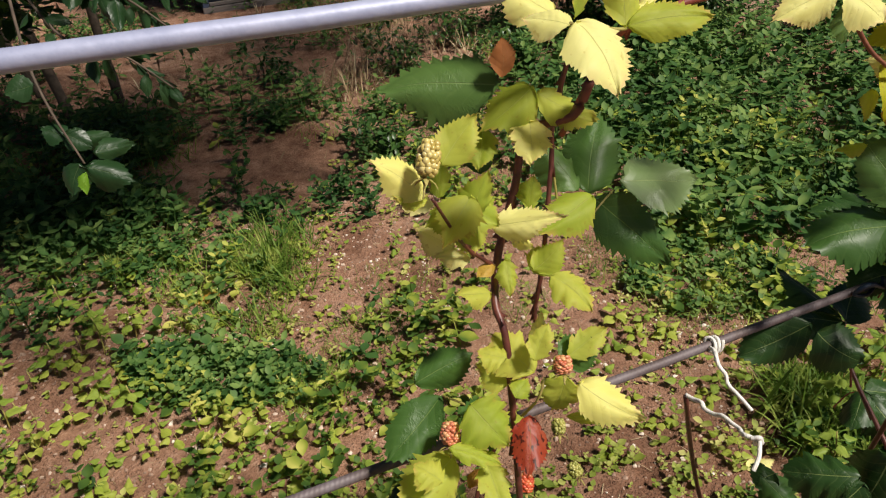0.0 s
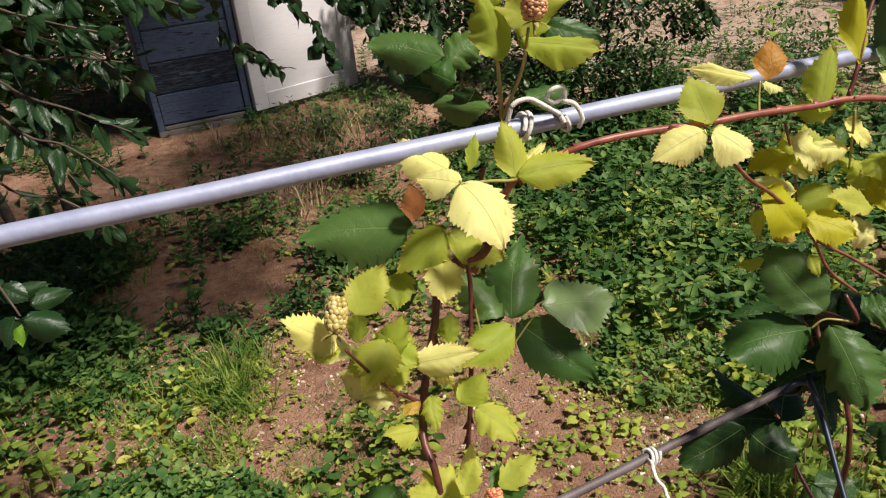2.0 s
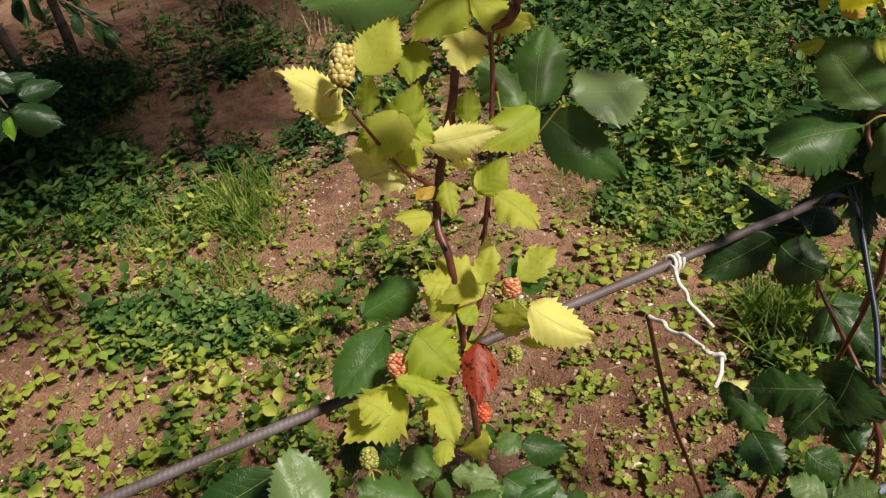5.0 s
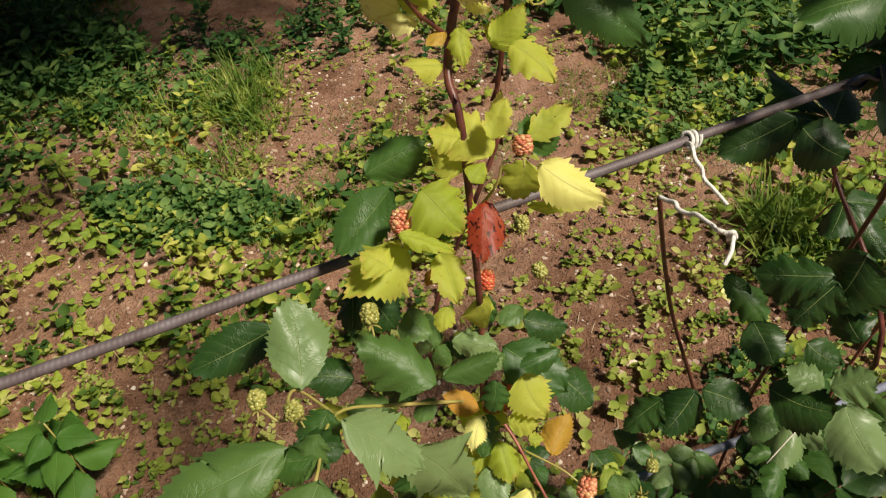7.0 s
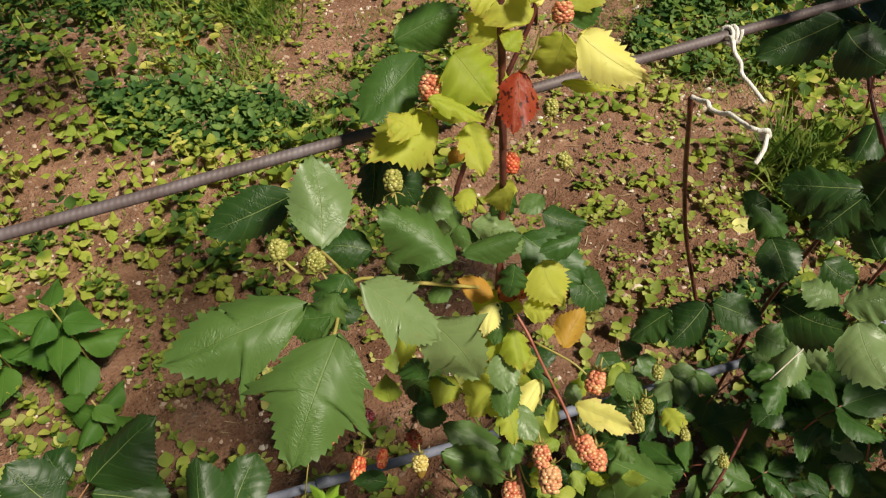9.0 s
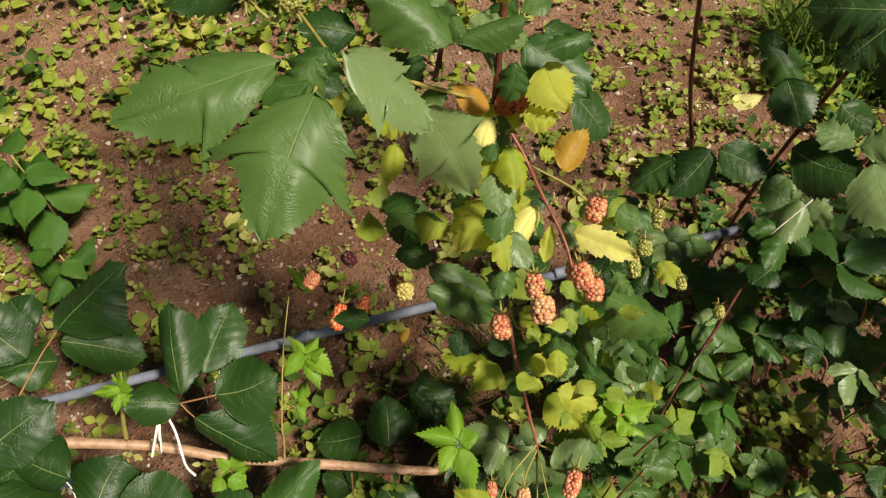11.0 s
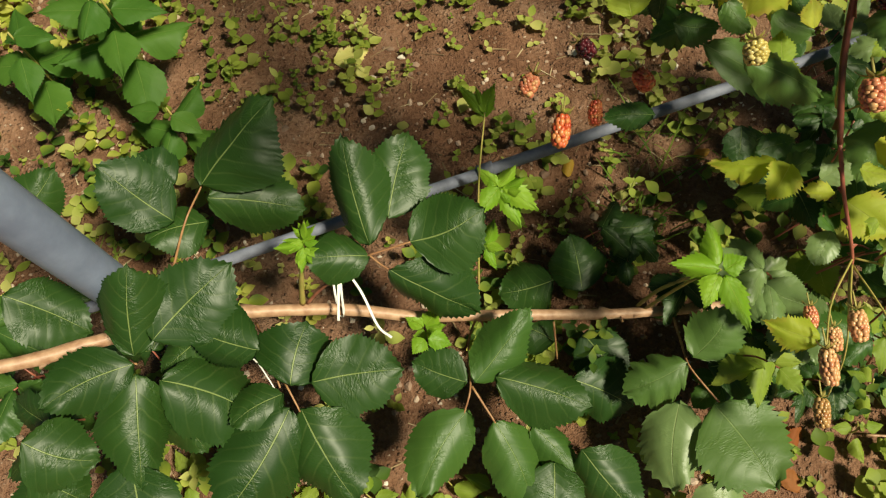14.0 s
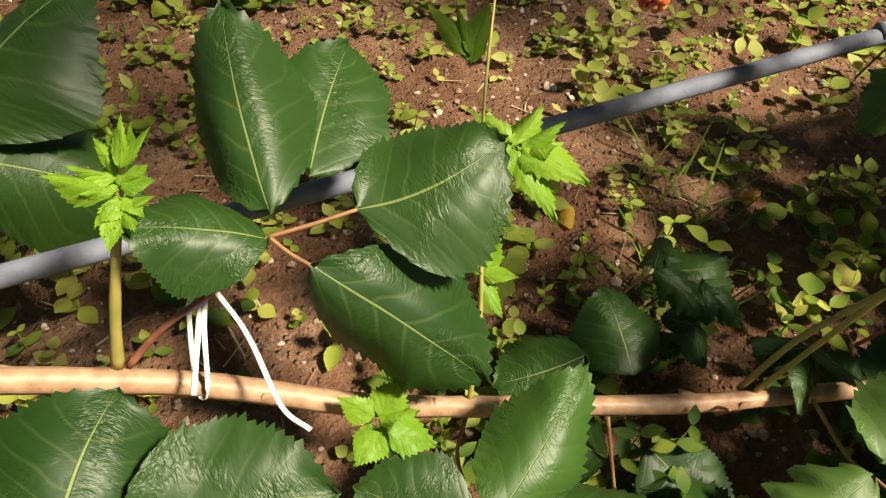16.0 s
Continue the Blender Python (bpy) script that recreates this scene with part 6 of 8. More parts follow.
leaf(upright, YG, (0.480, 0.670, 1.498), (0.499, 0.690, 1.560), (0.00, -0.80, 0.60), 0.032, "", "broad")
leaf(upright, YELLOW, (0.524, 0.690, 1.537), (0.527, 0.720, 1.626), (0.10, -0.80, 0.60), 0.028, "", "pointed")
leaf(upright, MID, (0.596, 0.750, 1.509), (0.605, 0.780, 1.609), (-0.40, -0.70, 0.60), 0.033, "", "coarse")
leaf(upright, MID, (0.641, 0.760, 1.470), (0.637, 0.780, 1.543), (-0.40, -0.70, 0.60), 0.036, "", "coarse")
leaf(upright, YELLOW, (0.432, 0.670, 1.422), (0.481, 0.660, 1.373), (-0.10, -0.55, 0.83), 0.049, "", "broad")
leaf(upright, YELLOW, (0.488, 0.680, 1.376), (0.535, 0.655, 1.366), (-0.10, -0.50, 0.86), 0.043, "", "broad")
leaf(upright, YG, (0.516, 0.730, 1.403), (0.512, 0.750, 1.458), (0.00, -0.71, 0.71), 0.038, "", "broad")
leaf(upright, YG, (0.492, 0.720, 1.422), (0.473, 0.730, 1.462), (-0.10, -0.60, 0.80), 0.024)
leaf(upright, YG, (0.531, 0.730, 1.407), (0.553, 0.750, 1.444), (0.10, -0.70, 0.70), 0.029)
leaf(upright, YELLOW, (0.593, 0.700, 1.362), (0.596, 0.730, 1.419), (-0.20, -0.60, 0.77), 0.033, "", "broad")
leaf(upright, YELLOW, (0.620, 0.710, 1.348), (0.642, 0.740, 1.403), (-0.20, -0.60, 0.77), 0.035)
leaf(upright, YG, (0.567, 0.690, 1.377), (0.512, 0.680, 1.400), (0.00, -0.60, 0.80), 0.031)
leaf(upright, YG, (0.577, 0.720, 1.383), (0.562, 0.730, 1.416), (0.00, -0.71, 0.71), 0.028)
leaf(upright, YG, (0.434, 0.680, 1.393), (0.436, 0.670, 1.360), (0.00, -0.60, 0.80), 0.019)
leaf(upright, ORANGE, (0.450, 0.680, 1.366), (0.477, 0.670, 1.359), (0.00, -0.51, 0.86), 0.020)
leaf(upright, YG, (0.452, 0.690, 1.325), (0.416, 0.680, 1.327), (-0.10, -0.50, 0.86), 0.016)
leaf(upright, YG, (0.505, 0.690, 1.324), (0.514, 0.680, 1.299), (-0.10, -0.60, 0.80), 0.016)
leaf(upright, MID, (0.549, 0.760, 1.417), (0.568, 0.770, 1.443), (-0.20, -0.71, 0.67), 0.023, "", "coarse")
leaf(upright, MID, (0.373, 0.660, 1.484), (0.388, 0.650, 1.455), (0.31, -0.62, 0.72), 0.031, "", "coarse")
leaf(upright, YG, (0.507, 0.690, 1.492), (0.449, 0.680, 1.509), (0.00, -0.51, 0.86), 0.024)
leaf(upright, LEMON, (0.571, 0.720, 1.508), (0.606, 0.730, 1.514), (0.25, -0.62, 0.74), 0.020)
# spray of golden leaves hanging from the side shoots
rnd = random.Random(91)
for k, (ax, az, bx, bz) in enumerate(((0.470, 1.475, 0.505, 1.355), (0.545, 1.480, 0.560, 1.330), (0.600, 1.455, 0.635, 1.330), (0.660, 1.450, 0.690, 1.300))):
    line = [Vector((ax, 0.715, az)), Vector(((ax + bx) / 2 + 0.010, 0.735, (az + bz) / 2)), Vector((bx, 0.725, bz))]
    stem(upright, "shoot", (BROWNSTEM, SHOOT)[k % 2], line, 0.0016, 0.0010)
    for j in range(5):
        p = line[0].lerp(line[2], (j + 0.5) / 5) + Vector((0, rnd.uniform(-0.015, 0.02), 0))
        d = Vector(((-1) ** j * rnd.uniform(0.4, 1.0), rnd.uniform(-0.4, 0.2), rnd.uniform(-0.7, 0.5))).normalized()
        size = rnd.uniform(0.034, 0.056)
        leaf(upright, rnd.choice((YG, YELLOW, YG, LEMON)), p, p + d * size, (rnd.uniform(-0.4, 0.4), -0.6, 0.7), size * rnd.uniform(0.55, 0.75))
# shaded leafy canes beyond the middle rail
stem(bushy, "cane", CANE, [(0.620, 0.800, -0.020), (0.610, 0.780, 0.400), (0.588, 0.671, 1.021), (0.571, 0.762, 1.178), (0.579, 0.696, 1.219), (0.565, 0.704, 1.255)], 0.0040, 0.0026)
stem(bushy, "petiole", SHOOT, [(0.579, 0.696, 1.219), (0.557, 0.695, 1.226), (0.540, 0.699, 1.226), (0.526, 0.699, 1.215)], 0.0016, 0.0012)
leaf(bushy, MID, (0.543, 0.702, 1.234), (0.491, 0.761, 1.296), (-0.41, -0.59, 0.70), 0.066, "", "coarse")
leaf(bushy, GREEN, (0.526, 0.699, 1.215), (0.421, 0.699, 1.193), (-0.11, -0.41, 0.91), 0.080, "", "coarse")
leaf(bushy, MID, (0.545, 0.693, 1.222), (0.552, 0.611, 1.168), (-0.42, -0.71, 0.56), 0.070, "", "coarse")
leaf(bushy, GREEN, (0.581, 0.693, 1.236), (0.612, 0.682, 1.254), (-0.49, -0.50, 0.71), 0.046, "", "coarse")
leaf(bushy, MID, (0.602, 0.672, 1.192), (0.617, 0.650, 1.181), (-0.30, -0.38, 0.88), 0.055, "", "coarse")
leaf(bushy, DARK, (0.479, 0.736, 1.037), (0.388, 0.724, 0.993), (-0.24, -0.78, 0.58), 0.058, "", "coarse")
leaf(bushy, DARK, (0.492, 0.742, 1.018), (0.548, 0.711, 0.987), (-0.47, -0.48, 0.74), 0.066, "", "coarse")
leaf(bushy, DARK, (0.528, 0.609, 0.879), (0.440, 0.635, 0.876), (-0.30, -0.35, 0.89), 0.065, "", "coarse")
leaf(bushy, DARK, (0.531, 0.603, 0.875), (0.480, 0.576, 0.820), (-0.19, -0.66, 0.73), 0.070, "", "coarse")
leaf(bushy, DARK, (0.566, 0.623, 0.905), (0.529, 0.598, 0.826), (-0.47, -0.37, 0.80), 0.092, "", "coarse")
leaf(bushy, DARK, (0.490, 0.682, 0.702), (0.512, 0.623, 0.667), (-0.37, -0.30, 0.88), 0.060, "", "coarse")
leaf(bushy, DARK, (0.507, 0.756, 0.703), (0.476, 0.748, 0.679), (-0.06, -0.65, 0.76), 0.049, "", "coarse")
leaf(bushy, GREEN, (0.484, 0.759, 0.694), (0.528, 0.703, 0.669), (-0.39, -0.37, 0.85), 0.059, "", "coarse")
leaf(bushy, DARK, (0.356, 0.617, 0.598), (0.291, 0.590, 0.562), (-0.34, -0.28, 0.90), 0.056, "", "coarse")
leaf(bushy, DARK, (0.405, 0.619, 0.617), (0.352, 0.570, 0.568), (0.02, -0.55, 0.84), 0.066, "", "coarse")
leaf(bushy, DARK, (0.413, 0.618, 0.619), (0.478, 0.579, 0.621), (-0.32, -0.30, 0.90), 0.058, "", "coarse")
leaf(bushy, DARK, (0.494, 0.588, 0.661), (0.563, 0.527, 0.685), (-0.59, -0.27, 0.76), 0.077, "", "coarse")
leaf(bushy, PALE, (0.548, 0.555, 0.707), (0.509, 0.592, 0.711), (0.22, -0.43, 0.88), 0.047, "", "coarse")
leaf(bushy, PALE, (0.553, 0.553, 0.709), (0.599, 0.545, 0.747), (0.00, -0.18, 0.98), 0.057, "", "coarse")
leaf(bushy, PALE, (0.554, 0.516, 0.726), (0.570, 0.425, 0.709), (-0.26, -0.15, 0.95), 0.069, "", "coarse")
leaf(bushy, MID, (0.488, 0.595, 0.572), (0.527, 0.568, 0.574), (-0.09, -0.49, 0.87), 0.051, "", "coarse")
leaf(bushy, DARK, (0.555, 0.637, 0.702), (0.592, 0.599, 0.697), (-0.29, -0.31, 0.91), 0.056, "", "coarse")
leaf(bushy, DARK, (0.571, 0.563, 0.797), (0.551, 0.617, 0.826), (-0.66, -0.36, 0.66), 0.060, "", "coarse")
stem(bushy, "cane", CANE, [(0.610, 0.923, 0.020), (0.550, 0.916, 0.199), (0.455, 0.875, 0.470), (0.388, 0.812, 0.694), (0.312, 0.693, 0.953)], 0.0050, 0.0035, "bare brown cane stub")
stem(bushy, "cane", CANE, [(0.740, 0.900, -0.020), (0.653, 0.612, 0.677), (0.620, 0.834, 0.858), (0.588, 0.843, 0.934)], 0.0045, 0.0030)
stem(bushy, "shoot", PALEWOOD, [(0.580, 0.593, 0.555), (0.512, 0.541, 0.522)], 0.0014, 0.0010, "pale dry twig")
stem(bushy, "shoot", CANE, [(0.522, 0.538, 0.395), (0.480, 0.472, 0.336), (0.433, 0.410, 0.286), (0.389, 0.332, 0.215)], 0.0030, 0.0020)
berry(bushy, OLIVE, (0.274, 0.443, 0.606), (0.279, 0.414, 0.589), 0.0190)
berry(bushy, OLIVE, (0.352, 0.438, 0.557), (0.354, 0.422, 0.548), 0.0151)
berry(bushy, OLIVE, (0.406, 0.408, 0.538), (0.407, 0.391, 0.528), 0.0166)
berry(bushy, OLIVE, (0.309, 0.499, 0.633), (0.307, 0.481, 0.623), 0.0181)
berry(bushy, OLIVE, (0.279, 0.437, 0.650), (0.277, 0.416, 0.640), 0.0207)
berry(bushy, OLIVE, (0.323, 0.523, 0.578), (0.325, 0.509, 0.569), 0.0142)


def leaf_cloud(parent, mats, centre, size, n, length, seed, face=(0, -0.35, 1)):
    """Compound leaves filling a plant's shaded inside."""
    rnd = random.Random(seed)
    for i in range(n):
        b = Vector(centre) + Vector([rnd.uniform(-1, 1) * s for s in size])
        d = Vector((rnd.uniform(-1, 1), rnd.uniform(-1, 0.6), rnd.uniform(-0.5, 0.25))).normalized()
        s = length * rnd.uniform(0.75, 1.5)
        nrm = Vector(face) + Vector((rnd.uniform(-0.8, 0.8), rnd.uniform(-0.8, 0.6), 0))
        side = d.cross(Vector((0, 0, 1))).normalized()
        mat = rnd.choice(mats)
        leaf(parent, mat, b, b + d * s, nrm, s * rnd.uniform(0.6, 0.75), "", rnd.choice(("coarse", "coarse", "lobed")))
        leaf(parent, mat, b - d * 0.01, b + (side * 0.8 + d * 0.35) * s * 0.85, nrm, s * 0.52, "", "coarse")
        leaf(parent, mat, b - d * 0.01, b + (-side * 0.8 + d * 0.35) * s * 0.85, nrm, s * 0.52, "", "coarse")
        v, f = tube([b, b - d * 0.03 - Vector((0, 0, 0.03)), b - d * 0.05 - Vector((0, 0, 0.09))], 0.0012, 0.0018, 5, 3)
        put("petiole", mesh("petiole", v, f, REDSTEM), parent)


leaf_cloud(bushy, (DARK, MID, GREEN, PALE), (0.47, 0.52, 0.36), (0.20, 0.17, 0.14), 26, 0.062, 5)
leaf_cloud(bushy, (MID, WEEDY, GREEN, SPRING), (0.38, 0.36, 0.24), (0.14, 0.13, 0.10), 28, 0.058, 6)
leaf_cloud(bushy, (DARK,), (0.66, 0.84, 1.06), (0.09, 0.05, 0.10), 9, 0.085, 38)
leaf_cloud(bushy, (DARK,), (0.74, 0.82, 0.86), (0.07, 0.07, 0.16), 2, 0.07, 8)
leaf_cloud(bushy, (GREEN, PALE, MID), (0.70, 0.58, 0.40), (0.17, 0.17, 0.16), 30, 0.068, 9)
leaf_cloud(bushy, (PALE, SPRING, MID, GREEN), (0.56, 0.28, 0.20), (0.17, 0.08, 0.07), 13, 0.050, 10)
leaf_cloud(bushy, (DARK, GREEN), (0.30, 0.50, 0.20), (0.10, 0.10, 0.10), 3, 0.055, 12)
leaf_cloud(bushy, (DARK, DARK), (0.10, 0.37, 0.10), (0.16, 0.08, 0.04), 5, 0.06, 13)
leaf_cloud(bushy, (GREEN, PALE, SPRING, PALE), (0.22, 0.24, 0.24), (0.10, 0.09, 0.07), 14, 0.05, 21)
leaf_cloud(bushy, (DARK, GREEN), (0.20, 0.22, 0.10), (0.12, 0.08, 0.04), 12, 0.056, 22)
leaf_cloud(bushy, (GREEN, DARK, PALE), (0.26, 0.44, 0.42), (0.08, 0.07, 0.07), 3, 0.05, 23)
leaf_cloud(bushy, (DARK, GREEN, MID, PALE), (0.80, 0.36, 0.28), (0.12, 0.14, 0.12), 16, 0.06, 15)
leaf_cloud(bushy, (SPRING, YOUNG, LIME, PALE), (0.28, 0.30, 0.42), (0.06, 0.05, 0.09), 7, 0.038, 41)
# unseen cane and leaf mass, added to shade the low foliage on the right
stem(bushy, "cane", CANE, [(1.10, 0.62, -0.02), (1.09, 0.54, 0.4), (1.10, 0.44, 0.8), (1.12, 0.38, 1.05)], 0.005, 0.003)
leaf_cloud(bushy, (DARK, GREEN), (1.10, 0.36, 0.80), (0.20, 0.16, 0.18), 26, 0.085, 31)
# leaves added beyond the view to throw shade on the bushy cane's leaves
leaf_cloud(upright, (GREEN, DARK), (0.90, 0.68, 1.48), (0.11, 0.12, 0.07), 12, 0.075, 36)
leaf_cloud(low, (DARK, GREEN), (-0.80, 0.20, 0.24), (0.14, 0.12, 0.06), 7, 0.08, 14)

# ---- weeds ----
BARE = ((-1.05, 3.22, .55, .32), (-1.35, 4.65, 1.0, .5), (-1.03, 2.04, .26, .09), (0.66, 1.62, .45, .28), (-0.52, 2.2, .22, .36), (-0.30, 2.45, .28, .30), (0.54, 2.12, .34, .36), (-1.45, 1.68, .24, .16), (0.93, 1.70, .34, .34),
        (0.42, 1.42, .42, .30), (-0.60, 4.7, .6, .5), (-1.8, 5.5, .8, .5), (3.6, 7.9, 1.5, 1.2), (0.45, 1.10, .28, .22), (-0.50, .88, .42, .24), (0.0, .62, .26, .20), (0.36, .85, .30, .20), (-0.3, .2, .4, .16), (0.4, 0.05, .3, .12))


def green(x, y):
    """How thickly weeds cover the soil at a place."""
    g = 0.34 + 1.25 * noise.noise(Vector((x * 1.5, y * 1.5, 11))) + 0.75 * noise.noise(Vector((x * 5, y * 5, 2)))
    for bx, by, rx, ry in BARE:
        d = ((x - bx) / rx) ** 2 + ((y - by) / ry) ** 2
        d += 0.9 * noise.noise(Vector((x * 6, y * 6, 9)))
        if d < 1.5:
            g -= 0.95 * (1.5 - max(d, 0)) / 1.5
    if 0.7 < x < 3.2 and 2.9 < y < 5.6:
        g += 0.6
    if -1.9 < x < -0.35 and 1.0 < y < 1.8:
        g += 0.16
    if x < -1.1 and 2.25 < y < 2.95:
        g += 0.25
    if y < 1.25:
        g += 0.12
    return g


class Stuff:
    def __init__(self):
        self.v, self.f = [], []

    def blade(self, b, d, length, width, bend, fold=0.25, fine=False):
        """A pointed leaf folded at its midrib, with a rounder outline where it is seen from near."""
        d = d.normalized()
        side = d.cross(Vector((0, 0, 1)))
        side = side.normalized() if side.length > 1e-4 else Vector((1, 0, 0))
        up = side.cross(d)
        s = len(self.v)
        rows = ((0.0, 0.05), (0.10, 0.22), (0.26, 0.43), (0.46, 0.50), (0.66, 0.41), (0.84, 0.21)) if fine else ((0.0, 0.06), (0.33, 0.46), (0.68, 0.40))
        for t, w in rows:
            c = b + d * (length * t) + up * (bend * length * math.sin(t * 2.6))
            for q in (-1, 0, 1):
                self.v.append(c + side * (q * w * width) + up * (abs(q) * fold * w * width))
        self.v.append(b + d * length + up * (bend * length * math.sin(2.6)))
        for j in range(0, 3 * len(rows) - 3, 3):
            self.f += [(s + j, s + j + 1, s + j + 4, s + j + 3), (s + j + 1, s + j + 2, s + j + 5, s + j + 4)]
        j = s + 3 * len(rows) - 3
        self.f += [(j, j + 1, j + 3), (j + 1, j + 2, j + 3)]

    def strip(self, b, d, length, width, sag):
        d = d.normalized()
        side = d.cross(Vector((0, 0, 1)))
        side = side.normalized() if side.length > 1e-4 else Vector((1, 0, 0))
        s = len(self.v)
        for t, w in ((0, 0.5), (0.4, 0.45), (0.75, 0.3)):
            c = b + d * (length * t) - Vector((0, 0, sag * length * t * t))
            self.v += [c - side * w * width, c + side * w * width]
        self.v.append(b + d * length - Vector((0, 0, sag * length)))
        self.f += [(s, s + 1, s + 3, s + 2), (s + 2, s + 3, s + 5, s + 4), (s + 4, s + 5, s + 6)]

    def make(self, name, mat, label, category):
        return tagged(new(name, mesh(name, self.v, self.f, mat, mat is not STONES)), label, category, "", "stuff")


def weed(st, rnd, x, y, size, pairs):
    """A seedling or a small upright weed: crossed pairs of pointed leaves on a stalk, larger ones with side shoots."""
    z = height(x, y) - 0.002
    near = y < 2.4 and abs(x) < 1.6
    turn = rnd.uniform(0, 6.28)
    wide = rnd.uniform(0.66, 0.92) if near and pairs < 3 else rnd.uniform(0.50, 0.70)
    tall = size * (0.5 + pairs * rnd.uniform(0.45, 0.85))
    base = Vector((x, y, z))
    shoots = [(base, Vector((rnd.uniform(-0.25, 0.25), rnd.uniform(-0.25, 0.25), 1)), tall, pairs, size)]
    if pairs >= 4:
        for k in range(rnd.choice((1, 2, 2, 3))):
            a = rnd.uniform(0, 6.28)
            shoots.append((base + shoots[0][1] * (tall * rnd.uniform(0.2, 0.5)), Vector((math.cos(a) * 0.8, math.sin(a) * 0.8, 1)), tall * rnd.uniform(0.35, 0.6), 2, size * 0.75))
    for root, lean, high, n, s0 in shoots:
        for k in range(n):
            h = high * (k + 0.7) / n
            s = s0 * (1.05 - 0.5 * k / n) * rnd.uniform(0.75, 1.2)
            for q in (0, math.pi):
                a = turn + k * 1.57 + q + rnd.uniform(-0.3, 0.3)
                d = Vector((math.cos(a), math.sin(a), rnd.uniform(-0.35, 0.65) + 0.5 * k / n))
                st.blade(root + lean * h, d, s, s * wide * rnd.uniform(0.85, 1.15), rnd.uniform(-0.16, 0.04), rnd.uniform(0.1, 0.45), near)
        st.strip(root, lean, high, size * 0.09, 0)


def roomy(taken, x, y, gap):
    """Whether a plant has room at a place; keeps the place if so."""
    cell = (int(math.floor(x / 0.1)), int(math.floor(y / 0.1)))
    for i in (-1, 0, 1):
        for j in (-1, 0, 1):
            for px, py in taken[(cell[0] + i, cell[1] + j)]:
                if (px - x) ** 2 + (py - y) ** 2 < gap * gap:
                    return False
    taken[cell].append((x, y))
    return True


TAKEN = collections.defaultdict(list)
rnd = random.Random(4)
small, pale, rich, tufts = Stuff(), Stuff(), Stuff(), Stuff()
made = 0
tries = 0
while made < 1500 and tries < 60000:
    tries += 1
    x, y = rnd.uniform(-2.4, 2.6), rnd.uniform(-0.25, 3.6)
    if abs(x) > 0.9 + y * 0.62 or rnd.random() > green(x, y) or not roomy(TAKEN, x, y, 0.036 if y < 2.4 else 0.05):
        continue
    made += 1
    far = min(1.0, max(0.0, (y - 0.6) / 1.2)) * (1.35 if x > 0.5 else 1.0)
    weed(rich if y > 1.7 and x < -0.3 and rnd.random() < 0.70 else small, rnd, x, y, rnd.choice((0.020, 0.027, 0.033, 0.040, 0.046)) * rnd.uniform(0.8, 1.2) * (0.75 + 0.40 * far), rnd.choice((2, 2, 2, 3, 3, 4)))
made = 0
while made < 2700:      # single seedlings on bare soil, in loose drifts
    x, y = rnd.uniform(-1.4, 1.5), rnd.uniform(-0.2, 2.8)
    if rnd.random() > 0.45 + 1.3 * noise.noise(Vector((x * 4, y * 4, 21))):
        continue
    made += 1
    weed(pale, rnd, x, y, rnd.choice((0.007, 0.010, 0.013, 0.016, 0.020)) * rnd.uniform(0.8, 1.2) * (1.5 if y < 1.1 else 1.0), rnd.choice((1, 1, 2, 2, 3)))
for i in range(300):     # a drift of seedlings beside the row
    x, y = rnd.gauss(-0.35, 0.42), rnd.gauss(0.98, 0.26)
    if y > 0.5 and noise.noise(Vector((x * 5, y * 5, 4))) > -0.15:
        weed(pale, rnd, x, y, rnd.choice((0.009, 0.013, 0.017, 0.024)) * rnd.uniform(0.8, 1.2), rnd.choice((1, 2, 2, 3)))
for i in range(420):
    x, y = rnd.gauss(0.50, 0.30), rnd.gauss(1.25, 0.30)
    if y > 0.6 and noise.noise(Vector((x * 6, y * 6, 14))) > -0.05:
        weed(pale, rnd, x, y, rnd.choice((0.010, 0.015, 0.020, 0.030)) * rnd.uniform(0.8, 1.2), rnd.choice((1, 2, 2, 3)))
for i in range(1000):   # scattered weeds on the far bare soil
    x, y = rnd.uniform(-2.5, 6.0), rnd.uniform(3.6, 9.5)
    weed(rich, rnd, x, y, rnd.uniform(0.03, 0.07), rnd.choice((1, 2, 3)))
made = 0
while made < 4000:
    x, y = rnd.uniform(-4.0, 5.5), rnd.uniform(2.4, 9.0)
    if abs(x) > 1.0 + y * 0.7 or rnd.random() > green(x, y) + 0.1:
        continue
    made += 1
    weed(rich, rnd, x, y, rnd.uniform(0.032, 0.062) * (1.55 if x > 0.3 and y < 5 else 1.0), rnd.choice((2, 2, 3, 3, 4)))
for i in range(5200):   # the same thin weeds over the rest of the garden
    x, y = rnd.uniform(-7.0, 8.0), rnd.uniform(-6.0, 9.0)
    if (abs(x) < 0.9 + y * 0.62 and y > -0.3) or rnd.random() > green(x, y) + 0.1:
        continue
    weed(rich if rnd.random() < 0.5 else small, rnd, x, y, rnd.uniform(0.03, 0.075), rnd.choice((2, 3, 3)))
